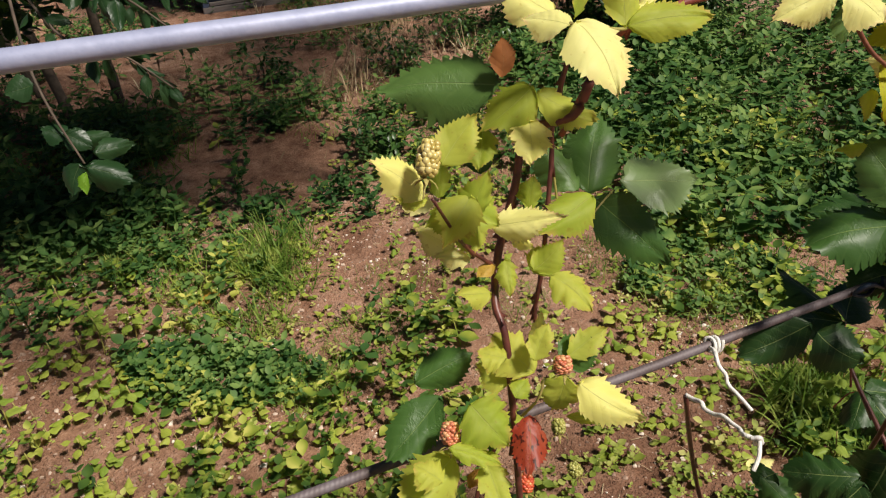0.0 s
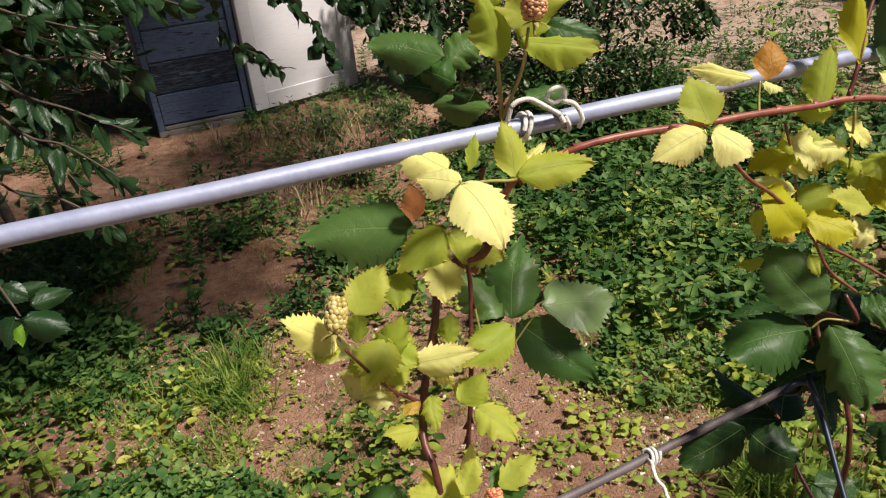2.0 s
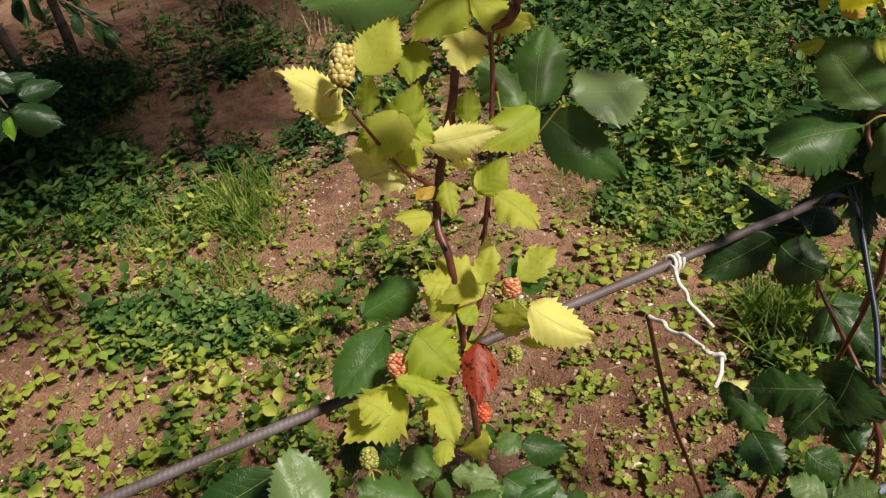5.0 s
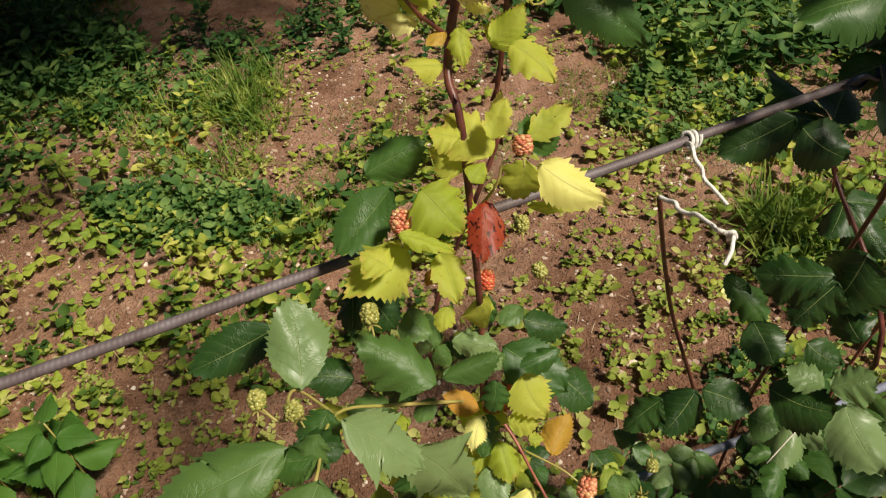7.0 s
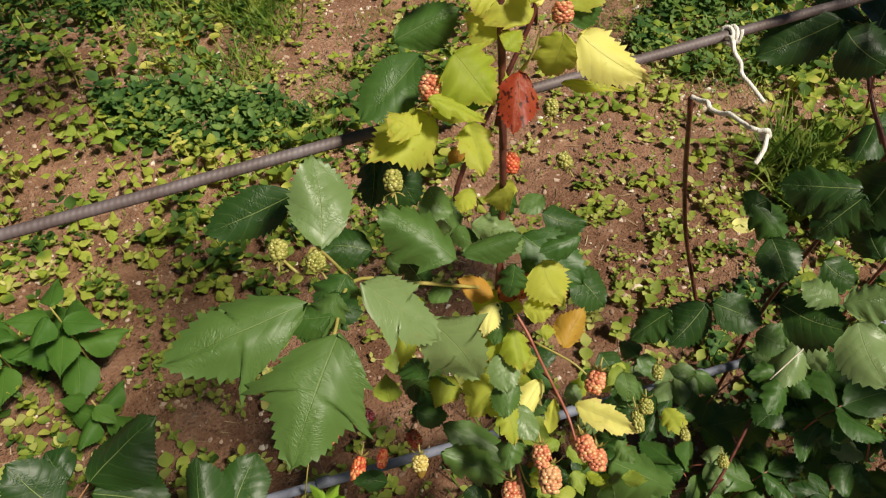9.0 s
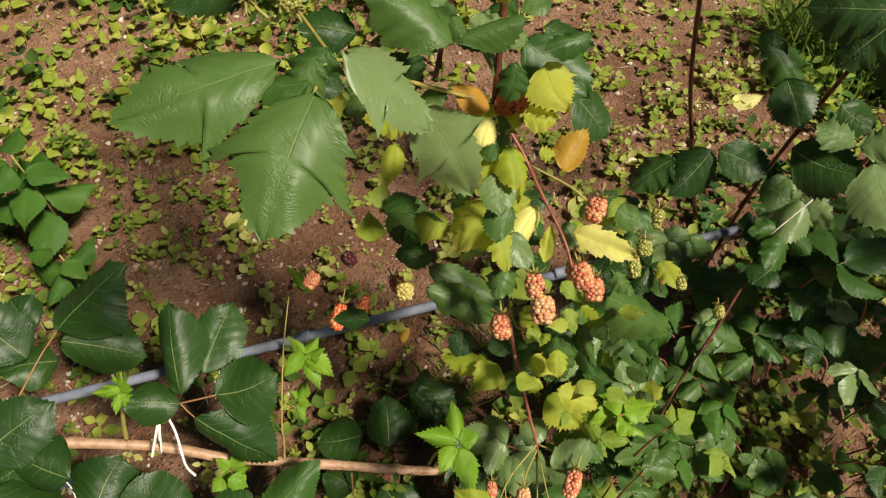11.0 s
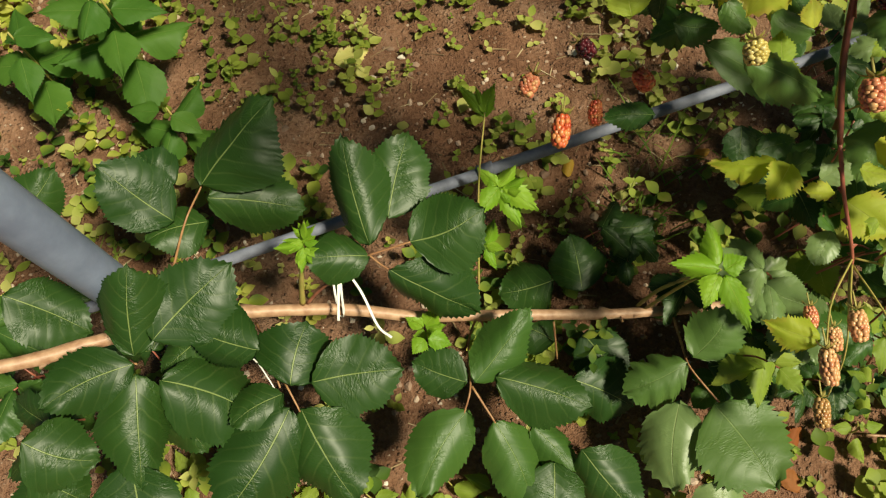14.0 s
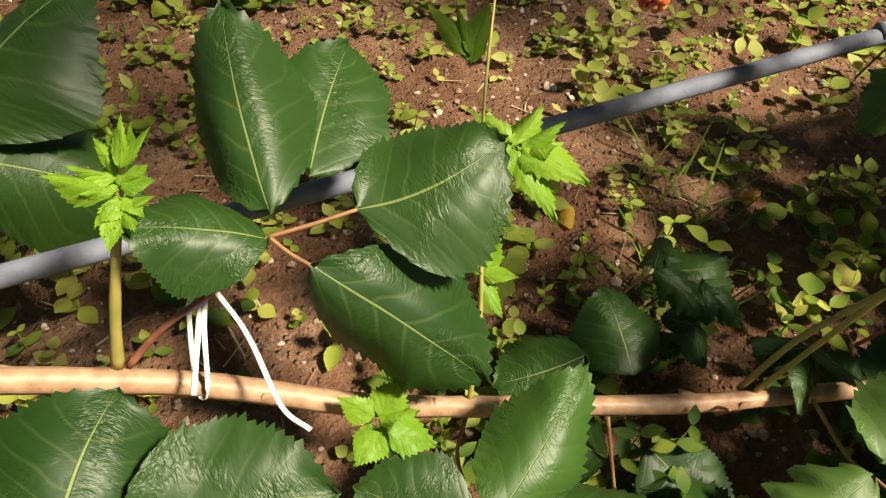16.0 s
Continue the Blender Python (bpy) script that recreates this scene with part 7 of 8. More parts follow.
for cx, cy, r, n in ((-0.92, 1.76, 0.15, 120), (-0.76, 1.74, 0.15, 120), (-0.62, 1.70, 0.10, 60), (-1.05, 1.82, 0.10, 40), (0.95, 2.2, 0.25, 200), (-1.75, 2.8, 0.35, 300), (-2.2, 3.6, 0.5, 300), (-1.2, 4.1, 0.4, 60), (1.25, 2.75, 0.35, 160), (1.6, 3.8, 0.9, 380), (0.9, 3.9, 0.6, 180), (1.15, 1.45, 0.14, 40), (0.62, 0.14, 0.16, 12), (0.95, 0.9, 0.25, 90)):
    for i in range(n):
        a, q = rnd.uniform(0, 6.28), r * math.sqrt(rnd.random())
        weed(rich, rnd, cx + q * math.cos(a) * 1.4, cy + q * math.sin(a), rnd.uniform(0.016, 0.044) * (1.9 if cy > 2.5 else 1), rnd.choice((2, 3)))
for i in range(26):     # bright weeds at the foot of the row
    x, y = rnd.gauss(0.58, 0.13), rnd.gauss(0.13, 0.07)
    weed(pale, rnd, x, y, rnd.uniform(0.022, 0.036), rnd.choice((2, 3, 3)))
for cx, cy, r, n, h in ((-0.80, 2.34, 0.10, 190, 0.24), (-0.70, 2.24, 0.12, 150, 0.18), (-0.74, 2.02, 0.10, 160, 0.15), (-0.50, 1.68, 0.13, 520, 0.10), (1.10, 1.50, 0.14, 260, 0.26), (1.00, 1.62, 0.10, 120, 0.22), (-0.36, 1.94, 0.16, 520, 0.055), (0.62, 2.34, 0.18, 480, 0.07), (0.20, 2.10, 0.12, 260, 0.05), (-0.82, 2.5, 0.20, 500, 0.17), (-1.45, 2.6, 0.3, 500, 0.12), (-1.08, 2.28, 0.16, 260, 0.15), (-1.35, 2.42, 0.14, 200, 0.14), (-0.98, 2.0, 0.12, 160, 0.11), (1.55, 2.9, 0.4, 360, 0.2), (1.0, 3.3, 0.4, 300, 0.18),  (1.35, 3.2, 0.5, 900, 0.16), (0.9, 2.6, 0.25, 300, 0.12), (0.95, 2.25, 0.35, 420, 0.13), (0.80, 1.95, 0.22, 160, 0.12), (1.3, 2.2, 0.3, 260, 0.14), (1.06, 1.45, 0.16, 300, 0.22), (0.02, 0.50, 0.10, 60, 0.10),
                        (-0.2, 2.2, 0.25, 500, 0.05), (0.05, 3.3, 0.5, 500, 0.12), (-1.9, 3.4, 0.5, 900, 0.16), (-1.75, 2.75, 0.3, 500, 0.14), (-0.6, 4.0, 0.5, 500, 0.12), (-0.9, 5.9, 0.6, 500, 0.18), (1.0, 4.8, 0.9, 900, 0.2), (0.12, 0.62, 0.08, 40, 0.12), (-0.9, 0.42, 0.04, 26, 0.14)):
    for i in range(n):
        a, q = rnd.uniform(0, 6.28), r * math.sqrt(rnd.random())
        x, y = cx + q * math.cos(a), cy + q * math.sin(a)
        tufts.strip(Vector((x, y, height(x, y) - 0.003)), Vector((rnd.uniform(-0.7, 0.7), rnd.uniform(-0.7, 0.7), rnd.uniform(0.5, 1.2))), h * rnd.uniform(0.5, 1.2), rnd.uniform(0.5, 1.1) * min(0.0075, max(0.003, h * 0.034)), rnd.uniform(0.1, 0.7))
for k in range(16):      # broad blades beside the rod's cord
    x, y = (0.855 + 0.01 * k, 1.511) if k < 3 else (rnd.uniform(0.92, 1.22), rnd.uniform(1.35, 1.65))
    tufts.strip(Vector((x, y, height(x, y))), Vector((rnd.uniform(-0.3, 0.4), rnd.uniform(-0.3, 0.2), 1)), rnd.uniform(0.16, 0.30), 0.015, rnd.uniform(0.1, 0.4))
stalks = Stuff()
for cx, cy, r, n, h in ((-0.45, 5.2, 0.30, 120, 0.30), (-0.85, 5.7, 0.35, 110, 0.26), (-0.2, 5.8, 0.4, 120, 0.32), (-1.5, 5.75, 0.3, 60, 0.2), (-0.55, 4.5, 0.25, 90, 0.3), (-0.75, 4.2, 0.2, 70, 0.34), (0.0, 4.9, 0.25, 70, 0.3), (-1.9, 4.5, 0.5, 60, 0.2)):
    for i in range(n):
        a, q = rnd.uniform(0, 6.28), r * math.sqrt(rnd.random())
        x, y = cx + q * math.cos(a), cy + q * math.sin(a)
        stalks.strip(Vector((x, y, height(x, y) - 0.003)), Vector((rnd.uniform(-0.8, 0.8), rnd.uniform(-0.8, 0.8), rnd.uniform(0.4, 1.2))), h * rnd.uniform(0.4, 1.2), rnd.uniform(0.004, 0.009), rnd.uniform(0.0, 0.4))
stalks.make("dry_stalks", LITTER, "dry brown weed stalks standing in front of the shed", "dry weeds")
small.make("weed_seedlings", WEEDS, "low yellow-green weed seedlings over the soil", "weeds")
pale.make("pale_seedlings", PALEWEED, "pale yellow-green seedlings on bare soil", "weeds")
rich.make("weeds", LUSH, "dense dark green leafy weeds on the soil", "weeds")
tufts.make("grass", GRASS, "thin tufts of green grass among the weeds", "grass")

# pebbles, crumbs and dry litter
stones, litter = Stuff(), Stuff()
ico = bmesh.new()
bmesh.ops.create_icosphere(ico, subdivisions=1, radius=1)
iv, jf = [v.co.copy() for v in ico.verts], [[v.index for v in f.verts] for f in ico.faces]
ico.free()
for i in range(12500):
    x, y = rnd.uniform(-1.7, 1.7), rnd.uniform(-0.25, 2.9)
    r = rnd.choice((0.0015, 0.002, 0.0025, 0.0035, 0.0045, 0.0065)) * rnd.uniform(0.7, 1.3) * (1.25 if y > 1 else 1)
    s = len(stones.v)
    sx, sy, sz = rnd.uniform(0.7, 1.3), rnd.uniform(0.7, 1.3), rnd.uniform(0.5, 0.9)
    c = Vector((x, y, height(x, y) + r * 0.2))
    stones.v += [c + Vector((v.x * sx, v.y * sy, v.z * sz)) * (r * rnd.uniform(0.65, 1.25)) for v in iv]
    stones.f += [tuple(s + k for k in f) for f in jf]
for i in range(3400):
    x, y = (rnd.uniform(-1.6, 1.6), rnd.uniform(-0.2, 3.0)) if i < 2300 else (rnd.uniform(-3.0, 5.0), rnd.uniform(3.0, 9.0))
    a = rnd.uniform(0, 6.28)
    litter.strip(Vector((x, y, height(x, y) + 0.003)), Vector((math.cos(a), math.sin(a), 0.05)), rnd.uniform(0.012, 0.06) * (1 if i < 2300 else 2.5), rnd.uniform(0.0012, 0.003) * (1 if i < 2300 else 2.5), 0.02)
stones.make("pebbles", STONES, "small pale pebbles and soil crumbs", "pebbles")
litter.make("plant_litter", LITTER, "dry straw and stem bits lying on the soil", "litter")


def fallen(x, y, size, mat, label, turn):
    ob = thing("fallen_leaf", (x, y, height(x, y)), label, "fallen leaf")
    z = height(x, y) + 0.006
    leaf(ob, mat, (x, y, z), (x + size * math.cos(turn), y + size * math.sin(turn), z + size * 0.25), (0.1, -0.3, 1), size * 0.6)


fallen(-0.06, 0.575, 0.035, ORANGE, "small curled orange leaf fallen on the soil", 1.2)
fallen(0.17, 0.60, 0.03, ORANGE, "small dry yellow leaf fallen on the soil", 0.2)
fallen(-1.04, 2.16, 0.10, ORANGE, "large yellow-orange leaf fallen among weeds", 0.3)
fallen(0.77, 1.32, 0.08, LEMON, "pale dry leaf fallen on bare soil", 0.1)
fallen(0.241, 0.013, 0.045, BROWN, "curled brown dry leaf on bare soil", 2.2)
fallen(0.235, 0.076, 0.04, BROWN, "curled brown dry leaf on bare soil", 0.9)
fallen(0.464, 0.143, 0.03, ORANGE, "small buff leaf fallen on bare soil", 1.9)
fallen(-0.50, 0.86, 0.07, LEMON, "pale yellow leaf fallen on the soil", 0.2)


def leafy_weed(x, y, tall, length, pairs, mat, label, seed, group=""):
    """A weed with crossed pairs of toothed leaves."""
    rnd = random.Random(seed)
    ob = thing("leafy_weed", (x, y, height(x, y)), label, "weed", group)
    z0 = height(x, y) - 0.01
    v, f = tube([(x, y, z0), (x + 0.01, y, z0 + tall * 0.5), (x, y + 0.01, z0 + tall)], min(0.003, tall * 0.03), min(0.0018, tall * 0.02), 6, 3)
    put("stalk", mesh("stalk", v, f, SHOOT), ob)
    for k in range(pairs):
        h = z0 + tall * (0.35 + 0.65 * (k + 1) / pairs)
        s = length * (1.0 - 0.45 * (k / pairs))
        for q in (0, math.pi):
            a = k * 1.45 + q + rnd.uniform(-0.25, 0.25) + seed
            d = Vector((math.cos(a), math.sin(a), rnd.uniform(-0.25, 0.25)))
            b = Vector((x, y, h)) + d * 0.012
            leaf(ob, mat, b, b + d * s, (d.x * 0.2, d.y * 0.2 - 0.1, 1), s * (0.60 if mat is WEEDY else 0.62 if mat is LIME else 0.55))
    return ob


leafy_weed(-0.84, 0.80, 0.30, 0.125, 5, WEEDY, "leafy green weed with crossed toothed leaves", 2)
leafy_weed(-1.02, 0.78, 0.24, 0.11, 4, WEEDY, "leafy green weed with crossed toothed leaves", 5)
leafy_weed(-0.76, 0.66, 0.16, 0.09, 3, WEEDY, "short green weed with drooping leaves", 3)
for i, (x, y, t, n) in enumerate(((1.05, 1.46, 0.26, 5), (1.18, 1.32, 0.22, 5), (0.98, 1.30, 0.16, 4), (1.25, 1.62, 0.28, 5), (1.40, 1.45, 0.24, 5), (-1.28, 1.89, 0.17, 4), (-1.39, 1.78, 0.15, 4), (-1.51, 2.09, 0.17, 4), (-1.20, 1.98, 0.15, 4), (-1.07, 1.61, 0.12, 4), (-1.45, 1.55, 0.15, 4), (-1.20, 1.68, 0.13, 4), (-1.35, 2.0, 0.16, 4), (1.12, 1.65, 0.24, 5), (1.30, 1.30, 0.2, 4))):
    leafy_weed(x, y, t, 0.06, n, SPRING, "tall bright green weed among the seedlings", 50 + i)
for i, (x, y, t) in enumerate(((0.45, 0.20, 0.10), (0.55, 0.10, 0.09), (0.62, 0.22, 0.12), (0.36, 0.16, 0.08), (-0.42, 0.02, 0.06), (-0.30, 0.04, 0.05), (-0.62, 0.02, 0.06), (0.72, 0.12, 0.1), (-0.55, 0.03, 0.06), (-0.49, 0.05, 0.05), (-0.36, -0.01, 0.05), (-0.22, 0.03, 0.04), (-0.70, 0.06, 0.06), (0.33, 0.10, 0.06), (0.52, 0.18, 0.08), (0.66, 0.05, 0.07), (0.80, 0.22, 0.09), (0.42, 0.02, 0.05))):
    leafy_weed(x, y, t, 0.046 if x < 0 else 0.040, 2 if i % 2 else 3, SPRING, "small bright weed on bare soil", 20 + i)


# single light plants standing apart among the low weeds
LIGHT = collections.defaultdict(list)
rnd = random.Random(63)
for cx, cy, sx, sy, n, size in ((-0.45, 2.75, 0.34, 0.30, 40, 0.034), (-0.25, 2.25, 0.20, 0.25, 16, 0.032), (0.75, 2.05, 0.26, 0.30, 36, 0.046), (1.05, 1.75, 0.25, 0.25, 34, 0.044), (0.55, 1.60, 0.25, 0.20, 20, 0.038), (0.30, 2.15, 0.15, 0.25, 12, 0.036),
                                (-1.15, 1.45, 0.30, 0.22, 46, 0.042), (-0.70, 1.30, 0.26, 0.18, 44, 0.038), (-1.30, 1.90, 0.25, 0.20, 28, 0.042), (-0.30, 1.50, 0.25, 0.25, 30, 0.036), (-0.75, 1.85, 0.30, 0.25, 30, 0.038), (-0.95, 1.25, 0.30, 0.14, 34, 0.042), (-1.35, 1.55, 0.20, 0.18, 26, 0.044)):
    for i in range(n):
        x, y = rnd.gauss(cx, sx), rnd.gauss(cy, sy)
        if y > 0.95 and roomy(LIGHT, x, y, 0.065):
            leafy_weed(x, y, size * rnd.uniform(0.9, 2.0), size * rnd.uniform(0.75, 1.25), rnd.choice((2, 2, 3)), rnd.choice((LIME, SPRING, LIME)), "small yellow-green weed among the seedlings", 200 + len(LIGHT) * 3 + i, "light weeds beside the row")
for i, (x, y, t) in enumerate(((2.55, 5.0, 0.80), (2.78, 5.2, 0.62), (3.00, 5.0, 0.72), (3.22, 5.3, 0.66), (2.35, 4.7, 0.40), (3.45, 5.0, 0.58), (2.9, 4.6, 0.42))):
    leafy_weed(x, y, t, 0.13, 6, (WEEDY, SPRING)[i % 3 == 0], "tall leafy green weed at the garden's far side", 90 + i)
creeper = thing("trailing_weed", (0.353, 0.093, 0), "thin brown trailing weed stem with pale green leaves", "weed")
run = [(0.353, 0.093, 0.03), (0.411, 0.087, 0.03), (0.455, 0.080, 0.03), (0.514, 0.069, 0.03), (0.575, 0.055, 0.03)]
v, f = tube(run, 0.0022, 0.0016, 6, 5)
put("stalk", mesh("stalk", v, f, LOWCANE), creeper)
rnd = random.Random(77)
for p in curve_points(run, 7)[6:]:
    for q in (-1, 1):
        d = Vector((rnd.uniform(-0.6, 0.6), q * rnd.uniform(0.4, 1.0), rnd.uniform(-0.1, 0.6))).normalized()
        leaf(creeper, SPRING, p, p + d * rnd.uniform(0.025, 0.05), (0, -0.2, 1), rnd.uniform(0.012, 0.022))


# ---- shrubs, shed and far hedge ----
def crown_mesh(name, lobes, n, length, seed, mat=CROWN):
    rnd = random.Random(seed)
    st = Stuff()
    for i in range(n):
        cx, cy, cz, r = rnd.choice(lobes)
        while True:
            p = Vector((rnd.uniform(-1, 1), rnd.uniform(-1, 1), rnd.uniform(-1, 1)))
            if 0.25 < p.length < 1:
                break
        p *= 1 + 0.25 * noise.noise(p * 3 + Vector((seed, 0, 0)))
        d = Vector((rnd.uniform(-1, 1), rnd.uniform(-1, 1), rnd.uniform(-0.9, 0.3)))
        s = length * rnd.uniform(0.7, 1.25)
        st.blade(Vector((cx, cy, cz)) + Vector((p.x * r, p.y * r, p.z * r * 0.8)), d, s, s * 0.55, rnd.uniform(-0.2, 0.1))
    return mesh(name, st.v, st.f, mat)


def shrub(x, y, label, trunks, lobes, n, length, seed, category="shrub"):
    ob = thing(category, (x, y, 0), label, category)
    for pts, r in trunks:
        v, f = tube(pts, r, r * 0.4, 9, 6, 0.2)
        put("trunk", mesh("trunk", v, f, BARK), ob)
    put("crown", crown_mesh("crown", lobes, n, length, seed), ob)
    return ob


cherry = shrub(-2.3, 4.1, "dark glossy-leaved cherry tree with several thin trunks", [
    ([(-2.35, 4.05, -0.05), (-2.45, 4.1, 0.5), (-2.6, 4.2, 1.1), (-2.7, 4.2, 2.2)], 0.035),
    ([(-2.08, 4.16, -0.05), (-2.10, 4.2, 0.6), (-2.05, 4.2, 1.3), (-1.9, 4.1, 2.3)], 0.032),
    ([(-2.62, 4.3, -0.05), (-2.8, 4.3, 0.6), (-3.1, 4.3, 1.3), (-3.2, 4.2, 2.2)], 0.028),
    ([(-2.05, 4.2, 1.2), (-1.5, 3.4, 1.75), (-0.9, 2.8, 1.92), (-0.3, 2.65, 1.9), (0.1, 2.65, 1.92)], 0.02), ([(-2.4, 4.1, 0.7), (-1.8, 3.0, 1.4), (-1.3, 2.2, 1.72), (-1.0, 1.8, 1.74)], 0.018)],
    [(-2.6, 4.1, 1.9, 0.95), (-3.2, 4.2, 1.5, 0.8), (-1.9, 3.7, 2.3, 0.8), (-2.0, 3.2, 1.2, 0.45), (-2.6, 3.6, 0.8, 0.5), (-1.1, 3.3, 2.5, 0.8), (-1.5, 2.6, 1.25, 0.36), (-1.35, 2.2, 1.55, 0.34), (-1.10, 2.35, 1.55, 0.28)], 5200, 0.080, 3, "tree")


def branch(parent, pts, r, n, length, mat, seed, wide=0.52):
    """A twig with its leaves set unevenly along it, hanging as they please."""
    rnd = random.Random(seed)
    v, f = tube(pts, r, r * 0.5, 6, 6)
    put("branch", mesh("branch", v, f, BARK), parent)
    line = curve_points(pts, 12)
    for i in range(n):
        k = min(len(line) - 2, max(0, int((i + rnd.uniform(0.2, 1.4)) * (len(line) - 2) / n)))
        b = line[k]
        d = (line[k + 1] - line[k]).normalized()
        side = d.cross(Vector((0, 0, 1))).normalized() * rnd.choice((1, -1))
        w = (d * rnd.uniform(0.0, 1.0) + side * rnd.uniform(0.1, 1.0) + Vector((0, rnd.uniform(-0.5, 0.2), rnd.uniform(-1.1, 0.25)))).normalized()
        s = length * rnd.uniform(0.6, 1.25)
        leaf(parent, mat, b + w * 0.012, b + w * (s + 0.012), (rnd.uniform(-0.8, 0.8), rnd.uniform(-1.0, 0.2), rnd.uniform(0.2, 1.0)), s * wide * rnd.uniform(0.85, 1.2))


v, f = tube([(-1.05, 1.75, 1.66), (-0.85, 1.45, 1.50), (-0.66, 1.10, 1.36), (-0.596, 0.999, 1.297), (-0.546, 0.955, 1.213)], 0.0034, 0.0016, 6, 6)
put("branch", mesh("branch", v, f, BARK), cherry)
# near twig of the cherry tree
leaf(cherry, SHRUB, (-0.546, 0.953, 1.209), (-0.479, 0.952, 1.184), (0.34, -0.66, 0.67), 0.047)
leaf(cherry, SHRUB, (-0.551, 0.953, 1.215), (-0.569, 0.931, 1.171), (0.16, -0.72, 0.67), 0.044)
leaf(cherry, YOUNG, (-0.545, 0.949, 1.202), (-0.546, 0.933, 1.170), (0.70, -0.52, 0.49), 0.019)
leaf(cherry, SHRUB, (-0.570, 0.981, 1.246), (-0.607, 0.980, 1.267), (0.43, -0.65, 0.63), 0.033)
leaf(cherry, SHRUB, (-0.576, 0.980, 1.253), (-0.538, 0.979, 1.227), (0.15, -0.77, 0.62), 0.033)
leaf(cherry, SHRUB, (-0.539, 0.975, 1.220), (-0.489, 1.023, 1.213), (0.62, -0.59, 0.52), 0.031)
leaf(cherry, SHRUB, (-0.611, 1.011, 1.319), (-0.652, 0.995, 1.314), (0.48, -0.64, 0.60), 0.039)
leaf(cherry, SHRUB, (-0.565, 0.981, 1.239), (-0.524, 1.025, 1.230), (0.16, -0.79, 0.59), 0.029)
for i, (pts, n, size) in enumerate((
        ([(-1.1, 1.9, 1.80), (-0.682, 1.519, 1.631), (-0.466, 1.506, 1.605), (-0.35, 1.49, 1.568)], 13, 0.092),
        ([(-1.1, 1.9, 1.70), (-0.733, 1.536, 1.513), (-0.58, 1.50, 1.49), (-0.456, 1.491, 1.463)], 12, 0.092),
        ([(-1.1, 1.8, 1.60), (-0.736, 1.452, 1.384), (-0.611, 1.393, 1.342), (-0.50, 1.38, 1.25)], 13, 0.08),
        ([(-1.4, 2.3, 1.70), (-1.03, 2.12, 1.50), (-0.786, 2.02, 1.42), (-0.66, 1.95, 1.34)], 14, 0.085),
        ([(-1.4, 2.2, 1.55), (-1.1, 1.95, 1.36), (-0.9, 1.85, 1.22), (-0.80, 1.8, 1.10)], 13, 0.085),
        ([(-1.0, 2.2, 2.0), (-0.85, 1.9, 1.80), (-0.70, 1.8, 1.70), (-0.55, 1.75, 1.66)], 13, 0.085),
        ([(-1.1, 1.8, 1.66), (-0.75, 1.50, 1.46), (-0.60, 1.44, 1.40), (-0.50, 1.45, 1.34)], 13, 0.085),
        ([(-1.1, 1.8, 1.45), (-0.80, 1.45, 1.27), (-0.64, 1.37, 1.24), (-0.55, 1.36, 1.17)], 12, 0.08),
        ([(-1.1, 1.9, 1.75), (-0.75, 1.52, 1.62), (-0.60, 1.45, 1.57), (-0.48, 1.46, 1.53)], 13, 0.09),
        ([(-0.75, 2.6, 1.85), (-0.572, 2.523, 1.566), (-0.527, 2.511, 1.346), (-0.42, 2.46, 1.28), (-0.342, 2.432, 1.23)], 14, 0.052),
        ([(-0.55, 2.6, 1.85), (-0.347, 2.461, 1.50), (-0.216, 2.47, 1.357), (-0.20, 2.45, 1.22)], 13, 0.052),
        ([(-0.65, 2.6, 1.85), (-0.46, 2.5, 1.62), (-0.33, 2.47, 1.50), (-0.26, 2.46, 1.43)], 11, 0.052),
        ([(-0.35, 2.6, 1.85), (-0.22, 2.52, 1.56), (-0.13, 2.50, 1.42), (-0.02, 2.48, 1.33)], 14, 0.050),
        ([(-0.25, 2.6, 1.86), (-0.16, 2.55, 1.60), (-0.10, 2.52, 1.47), (-0.06, 2.50, 1.40)], 12, 0.052),
        ([(-0.15, 2.6, 1.88), (-0.06, 2.55, 1.56), (-0.01, 2.52, 1.38), (0.01, 2.50, 1.22)], 14, 0.054),
        ([(-0.3, 2.7, 1.88), (-0.08, 2.79, 1.50), (-0.02, 2.762, 1.25), (0.02, 2.75, 1.10)], 20, 0.06),
        ([(-0.1, 2.7, 1.9), (0.08, 2.75, 1.60), (0.16, 2.74, 1.38), (0.2, 2.72, 1.25)], 18, 0.06))):
    branch(cherry, pts, 0.0035, int(n * (2.3 if size > 0.07 else 3.0)), size * (0.66 if size > 0.07 else 1.05), SHRUB, 40 + i, 0.46 if size > 0.07 else 0.68)

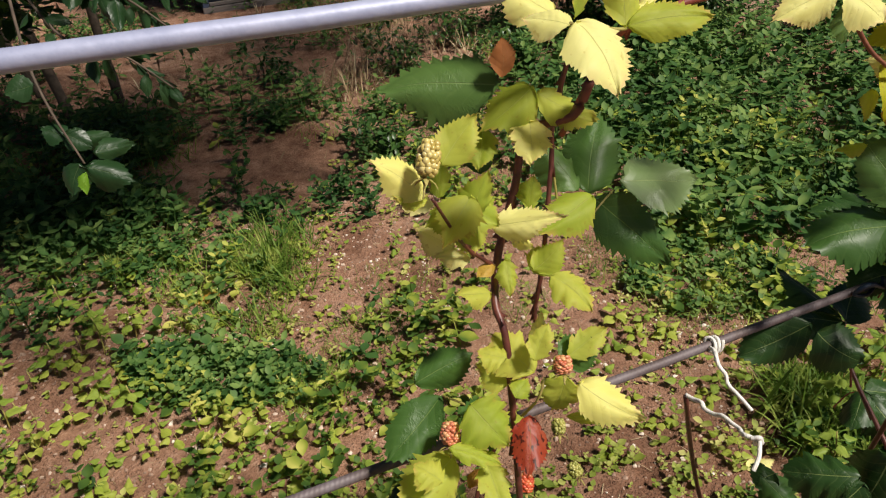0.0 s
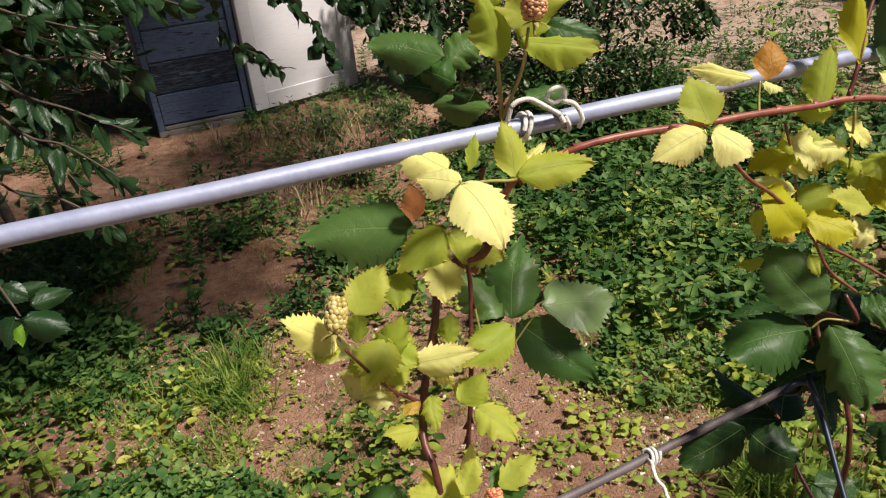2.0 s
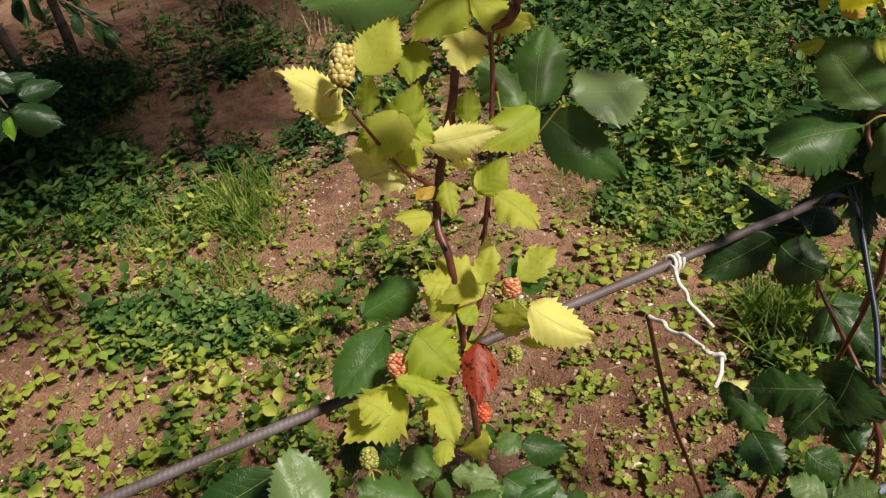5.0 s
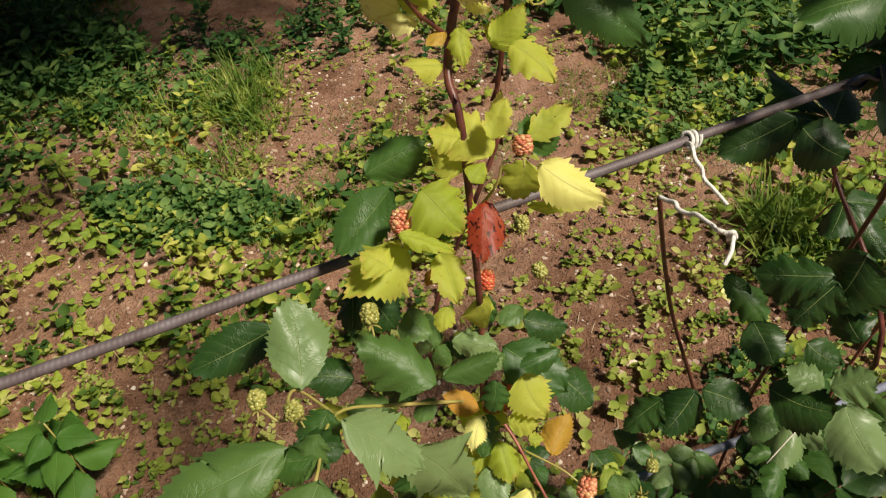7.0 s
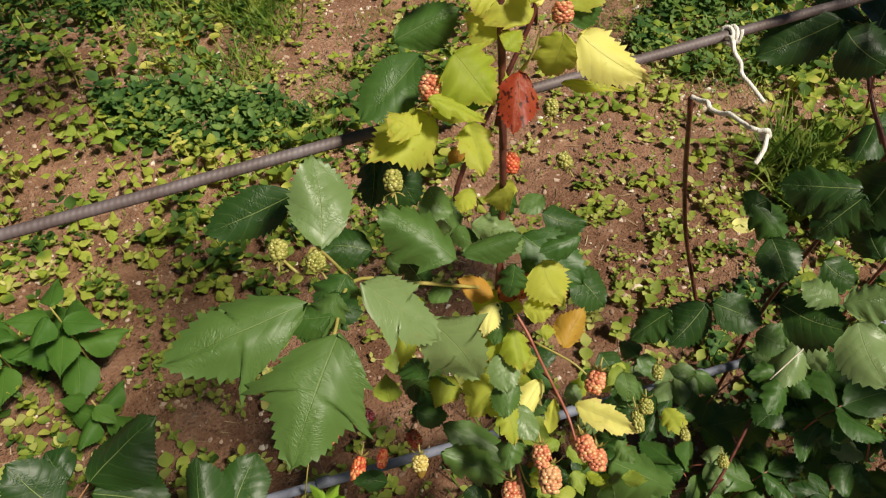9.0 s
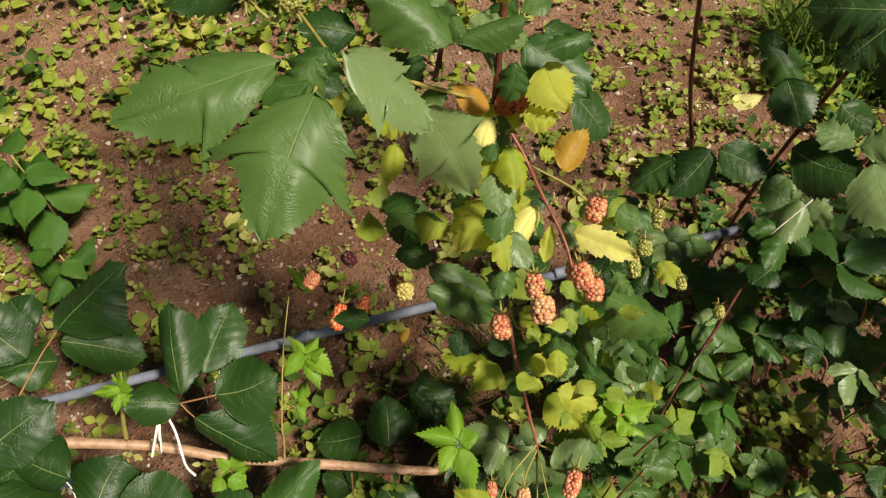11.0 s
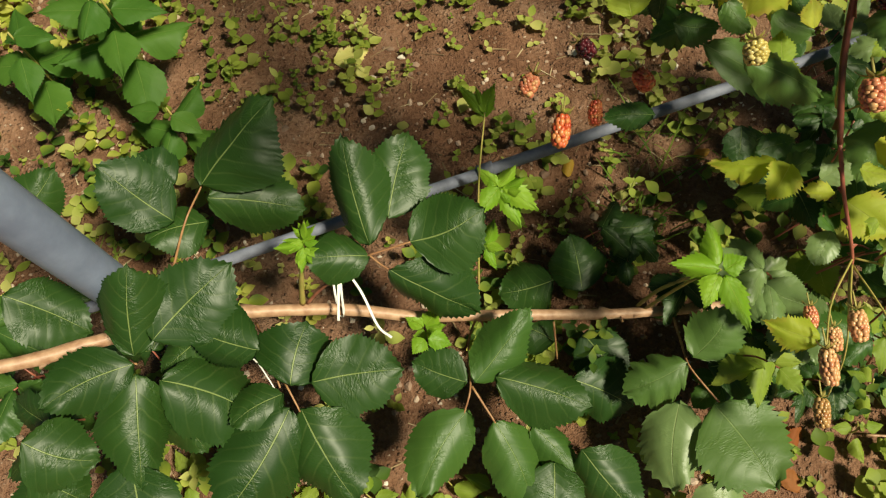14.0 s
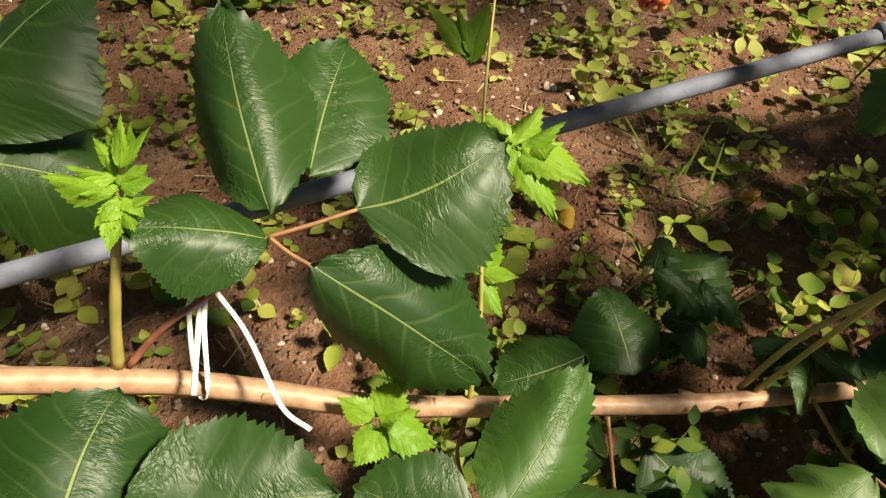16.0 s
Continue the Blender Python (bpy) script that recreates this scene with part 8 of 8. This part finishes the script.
shrub(0.8, 6.8, "dark dense bush beside the shed", [([(0.5, 6.8, -0.05), (0.5, 6.8, 0.5), (0.4, 6.7, 1.2)], 0.03), ([(0.9, 6.9, -0.05), (1.0, 6.9, 0.6), (1.2, 6.9, 1.2)], 0.025)],
      [(0.3, 6.8, 0.55, 0.6), (0.9, 6.9, 0.7, 0.65), (1.5, 7.1, 0.8, 0.6), (0.7, 6.9, 1.5, 0.7), (-0.05, 7.0, 0.9, 0.5)], 4200, 0.08, 9)
shrub(1.35, 5.0, "tall thin-stemmed shrub with small dark leaves", [([(1.3, 5.0, -0.05), (1.25, 5.0, 0.5), (1.1, 4.95, 1.2)], 0.014), ([(1.4, 5.05, -0.05), (1.45, 5.05, 0.6), (1.6, 5.1, 1.4)], 0.013)],
      [(1.15, 4.9, 1.25, 0.36), (1.45, 5.0, 1.32, 0.34), (0.95, 5.0, 1.18, 0.34), (1.72, 5.1, 1.42, 0.30), (1.25, 5.0, 0.90, 0.28), (0.70, 5.0, 1.30, 0.30), (1.05, 5.0, 0.75, 0.26), (1.55, 5.0, 0.88, 0.26), (1.85, 5.1, 1.0, 0.25), (1.30, 4.95, 0.52, 0.32), (1.65, 4.9, 0.50, 0.28), (0.95, 4.9, 0.45, 0.28), (2.05, 5.1, 0.72, 0.18)], 7600, 0.050, 33)
# trunk and overhead lobes are unseen, added to shade the back soil and shed
tree = shrub(0.7, 7.3, "broad tree with drooping dark leafy twigs", [
    ([(0.7, 7.3, -0.05), (0.7, 7.2, 1.0), (0.6, 6.6, 2.1), (0.4, 5.6, 2.9)], 0.07), ([(0.6, 6.6, 2.0), (0.7, 5.2, 2.3), (0.8, 3.9, 2.05), (0.85, 3.3, 1.8)], 0.03)],
    [(0.35, 2.6, 2.7, 0.55), (0.15, 3.4, 2.8, 0.7), (0.75, 3.9, 2.9, 0.6), (-0.45, 2.7, 2.8, 0.6), (-0.25, 4.2, 3.0, 0.7), (0.35, 4.6, 2.8, 0.6), (-0.55, 3.0, 2.6, 0.5), (-0.35, 2.2, 2.5, 0.45), (0.3, 5.3, 2.9, 0.6), (-0.5, 5.7, 2.95, 0.55), (-1.2, 5.6, 3.0, 0.5)], 6000, 0.09, 17, "tree")
for i, (pts, n) in enumerate((([(0.5, 3.4, 1.85), (0.60, 3.2, 1.50), (0.68, 3.1, 1.30), (0.72, 3.08, 1.16)], 22), ([(0.8, 3.3, 1.8), (0.93, 3.1, 1.45), (0.98, 3.05, 1.25), (1.06, 3.0, 1.12)], 22),
        ([(1.0, 3.3, 1.8), (1.18, 3.05, 1.40), (1.25, 2.96, 1.25), (1.33, 2.9, 1.14)], 20), ([(0.4, 3.5, 1.8), (0.45, 3.4, 1.5), (0.42, 3.35, 1.3)], 18), ([(0.6, 3.5, 1.9), (0.75, 3.2, 1.62), (0.80, 3.1, 1.42), (0.78, 3.05, 1.30)], 22), ([(0.9, 3.5, 1.9), (1.08, 3.2, 1.62), (1.14, 3.1, 1.42), (1.16, 3.05, 1.30)], 22), ([(0.7, 3.4, 1.8), (0.82, 3.3, 1.5), (0.84, 3.25, 1.3), (0.9, 3.2, 1.2)], 20))):
    branch(tree, pts, 0.005, n, 0.056, SHRUB, 70 + i)
for i, (x, y, s, n) in enumerate(((1.25, 4.9, 0.42, 1500), (0.85, 5.3, 0.40, 1300), (1.75, 5.4, 0.36, 1100), (-0.45, 4.55, 0.20, 380), (-0.1, 5.0, 0.24, 380), (-0.75, 5.6, 0.20, 200), (-1.1, 3.75, 0.13, 200), (-0.45, 3.35, 0.14, 260), (0.3, 4.4, 0.2, 360), (-1.6, 2.9, 0.16, 300), (-1.9, 3.3, 0.2, 320), (-1.25, 4.4, 0.2, 260), (0.9, 5.6, 0.3, 420), (2.75, 5.4, 0.30, 420), (3.05, 5.9, 0.42, 460), (3.6, 5.6, 0.36, 420), (3.4, 6.6, 0.40, 420), (2.45, 4.9, 0.24, 320), (-0.2, 5.8, 0.2, 260))):
    shrub(x, y, "low dark green leafy clump on the soil", [([(x, y, -0.03), (x + 0.02, y, s * 0.5), (x, y + 0.02, s)], 0.006)], [(x, y, s * 0.8, s), (x + s * 0.6, y, s * 0.5, s * 0.6)], n, 0.042, 60 + i)

shed = thing("shed", (-1.3, 6.5, 0), "small shed with flaking blue-grey boards and a white door", "shed")
SD = Vector((0.933, 0.359, 0)).normalized()
DOOR_WAY = Vector((0.80, 0.60, 0))


def box(name, a, along, deep, h0, h1, mat, parent, out=0.0, label="", edge=0.004, way=None):
    """A bevelled board: from a along the wall, deep into it, between two heights."""
    bm = bmesh.new()
    bmesh.ops.create_cube(bm, size=1)
    way = way or SD
    face = Vector((way.y, -way.x, 0))
    o = a + face * out
    for v in bm.verts:
        v.co = o + way * ((v.co.x + 0.5) * along) - face * ((v.co.y + 0.5) * deep) + Vector((0, 0, h0 + (v.co.z + 0.5) * (h1 - h0)))
    bmesh.ops.bevel(bm, geom=list(bm.edges), offset=edge, segments=1, affect="EDGES")
    bmesh.ops.recalc_face_normals(bm, faces=bm.faces)
    return part(name, bm, mat, parent, label)


S0 = Vector((-2.11, 6.105, 0))
S1 = S0 + SD * 0.80
box("plinth", S0 - SD * 0.01, 0.82, 1.5, -0.05, 0.05, SLAB, shed, 0.012)
box("plinth", S1, 1.20, 0.5, -0.05, 0.05, SLAB, shed, 0.0, "", 0.004, DOOR_WAY)
box("wall", S0, 0.79, 1.5, 0.05, 2.2, BLUEWOOD, shed, -0.03, "dark blue-grey boarded wall")
for i in range(8):
    box("board", S0 + SD * 0.05, 0.69, 0.02, 0.10 + i * 0.262, 0.352 + i * 0.262, PEELING if i == 1 else BLUEWOOD, shed, -0.004 - 0.003 * (i % 2))
for i in range(8):
    box("board", S0 - SD * 0.012 + Vector((-SD.y, SD.x, 0)) * 1.5, 1.46, 0.014, 0.10 + i * 0.262, 0.352 + i * 0.262, BLUEWOOD, shed, 0.0, "", 0.004, Vector((SD.y, -SD.x, 0)))
box("sill_trim", S0 + SD * 0.05, 0.69, 0.03, 0.055, 0.085, SLAB, shed, 0.004, "worn grey bottom trim")
box("corner_trim", S0 - SD * 0.005, 0.05, 0.04, 0.05, 2.2, BLUEWOOD, shed, 0.012)
box("corner_trim", S0 + SD * 0.745, 0.05, 0.04, 0.05, 2.2, BLUEWOOD, shed, 0.012)
box("wall", S1 + DOOR_WAY * 0.01, 1.16, 0.30, 0.05, 2.2, SLAB, shed, -0.03, "grey side wall behind the door", 0.004, DOOR_WAY)
door = box("door", S1 + DOOR_WAY * 0.02, 1.10, 0.05, 0.07, 2.0, WHITEWOOD, shed, 0.03, "white panelled door", 0.004, DOOR_WAY)
for a, w, h0, h1 in ((0.02, 0.13, 0.071, 1.999), (0.99, 0.13, 0.071, 1.999), (0.151, 0.838, 0.071, 0.21), (0.151, 0.838, 1.87, 1.999), (0.151, 0.838, 1.10, 1.22)):
    box("door_rail", S1 + DOOR_WAY * a, w, 0.02, h0, h1, WHITEWOOD, door, 0.044, "", 0.004, DOOR_WAY)
box("roof", S0 - SD * 0.15, 2.2, 1.7, 2.2, 2.28, SLAB, shed, 0.2)

for i, (x, y, r) in enumerate(((-7.5, 11.5, 2.0), (-4.8, 11.0, 1.8), (-3.4, 8.8, 1.2), (-1.0, 11.5, 2.0), (2.0, 13.5, 1.9), (5.5, 13.0, 1.9), (9.0, 12.0, 2.2), (-6.0, 7.0, 1.5), (7.0, 8.5, 1.1))):
    shrub(x, y, "far green hedge bush behind the garden", [([(x, y, -0.05), (x, y, r * 0.6), (x + 0.1, y, r * 1.2)], 0.05)],
          [(x, y, r * 0.75, r), (x + r * 0.6, y + 0.2, r * 0.6, r * 0.7), (x - r * 0.5, y, r * 0.7, r * 0.7)], 1800, 0.16, 80 + i)
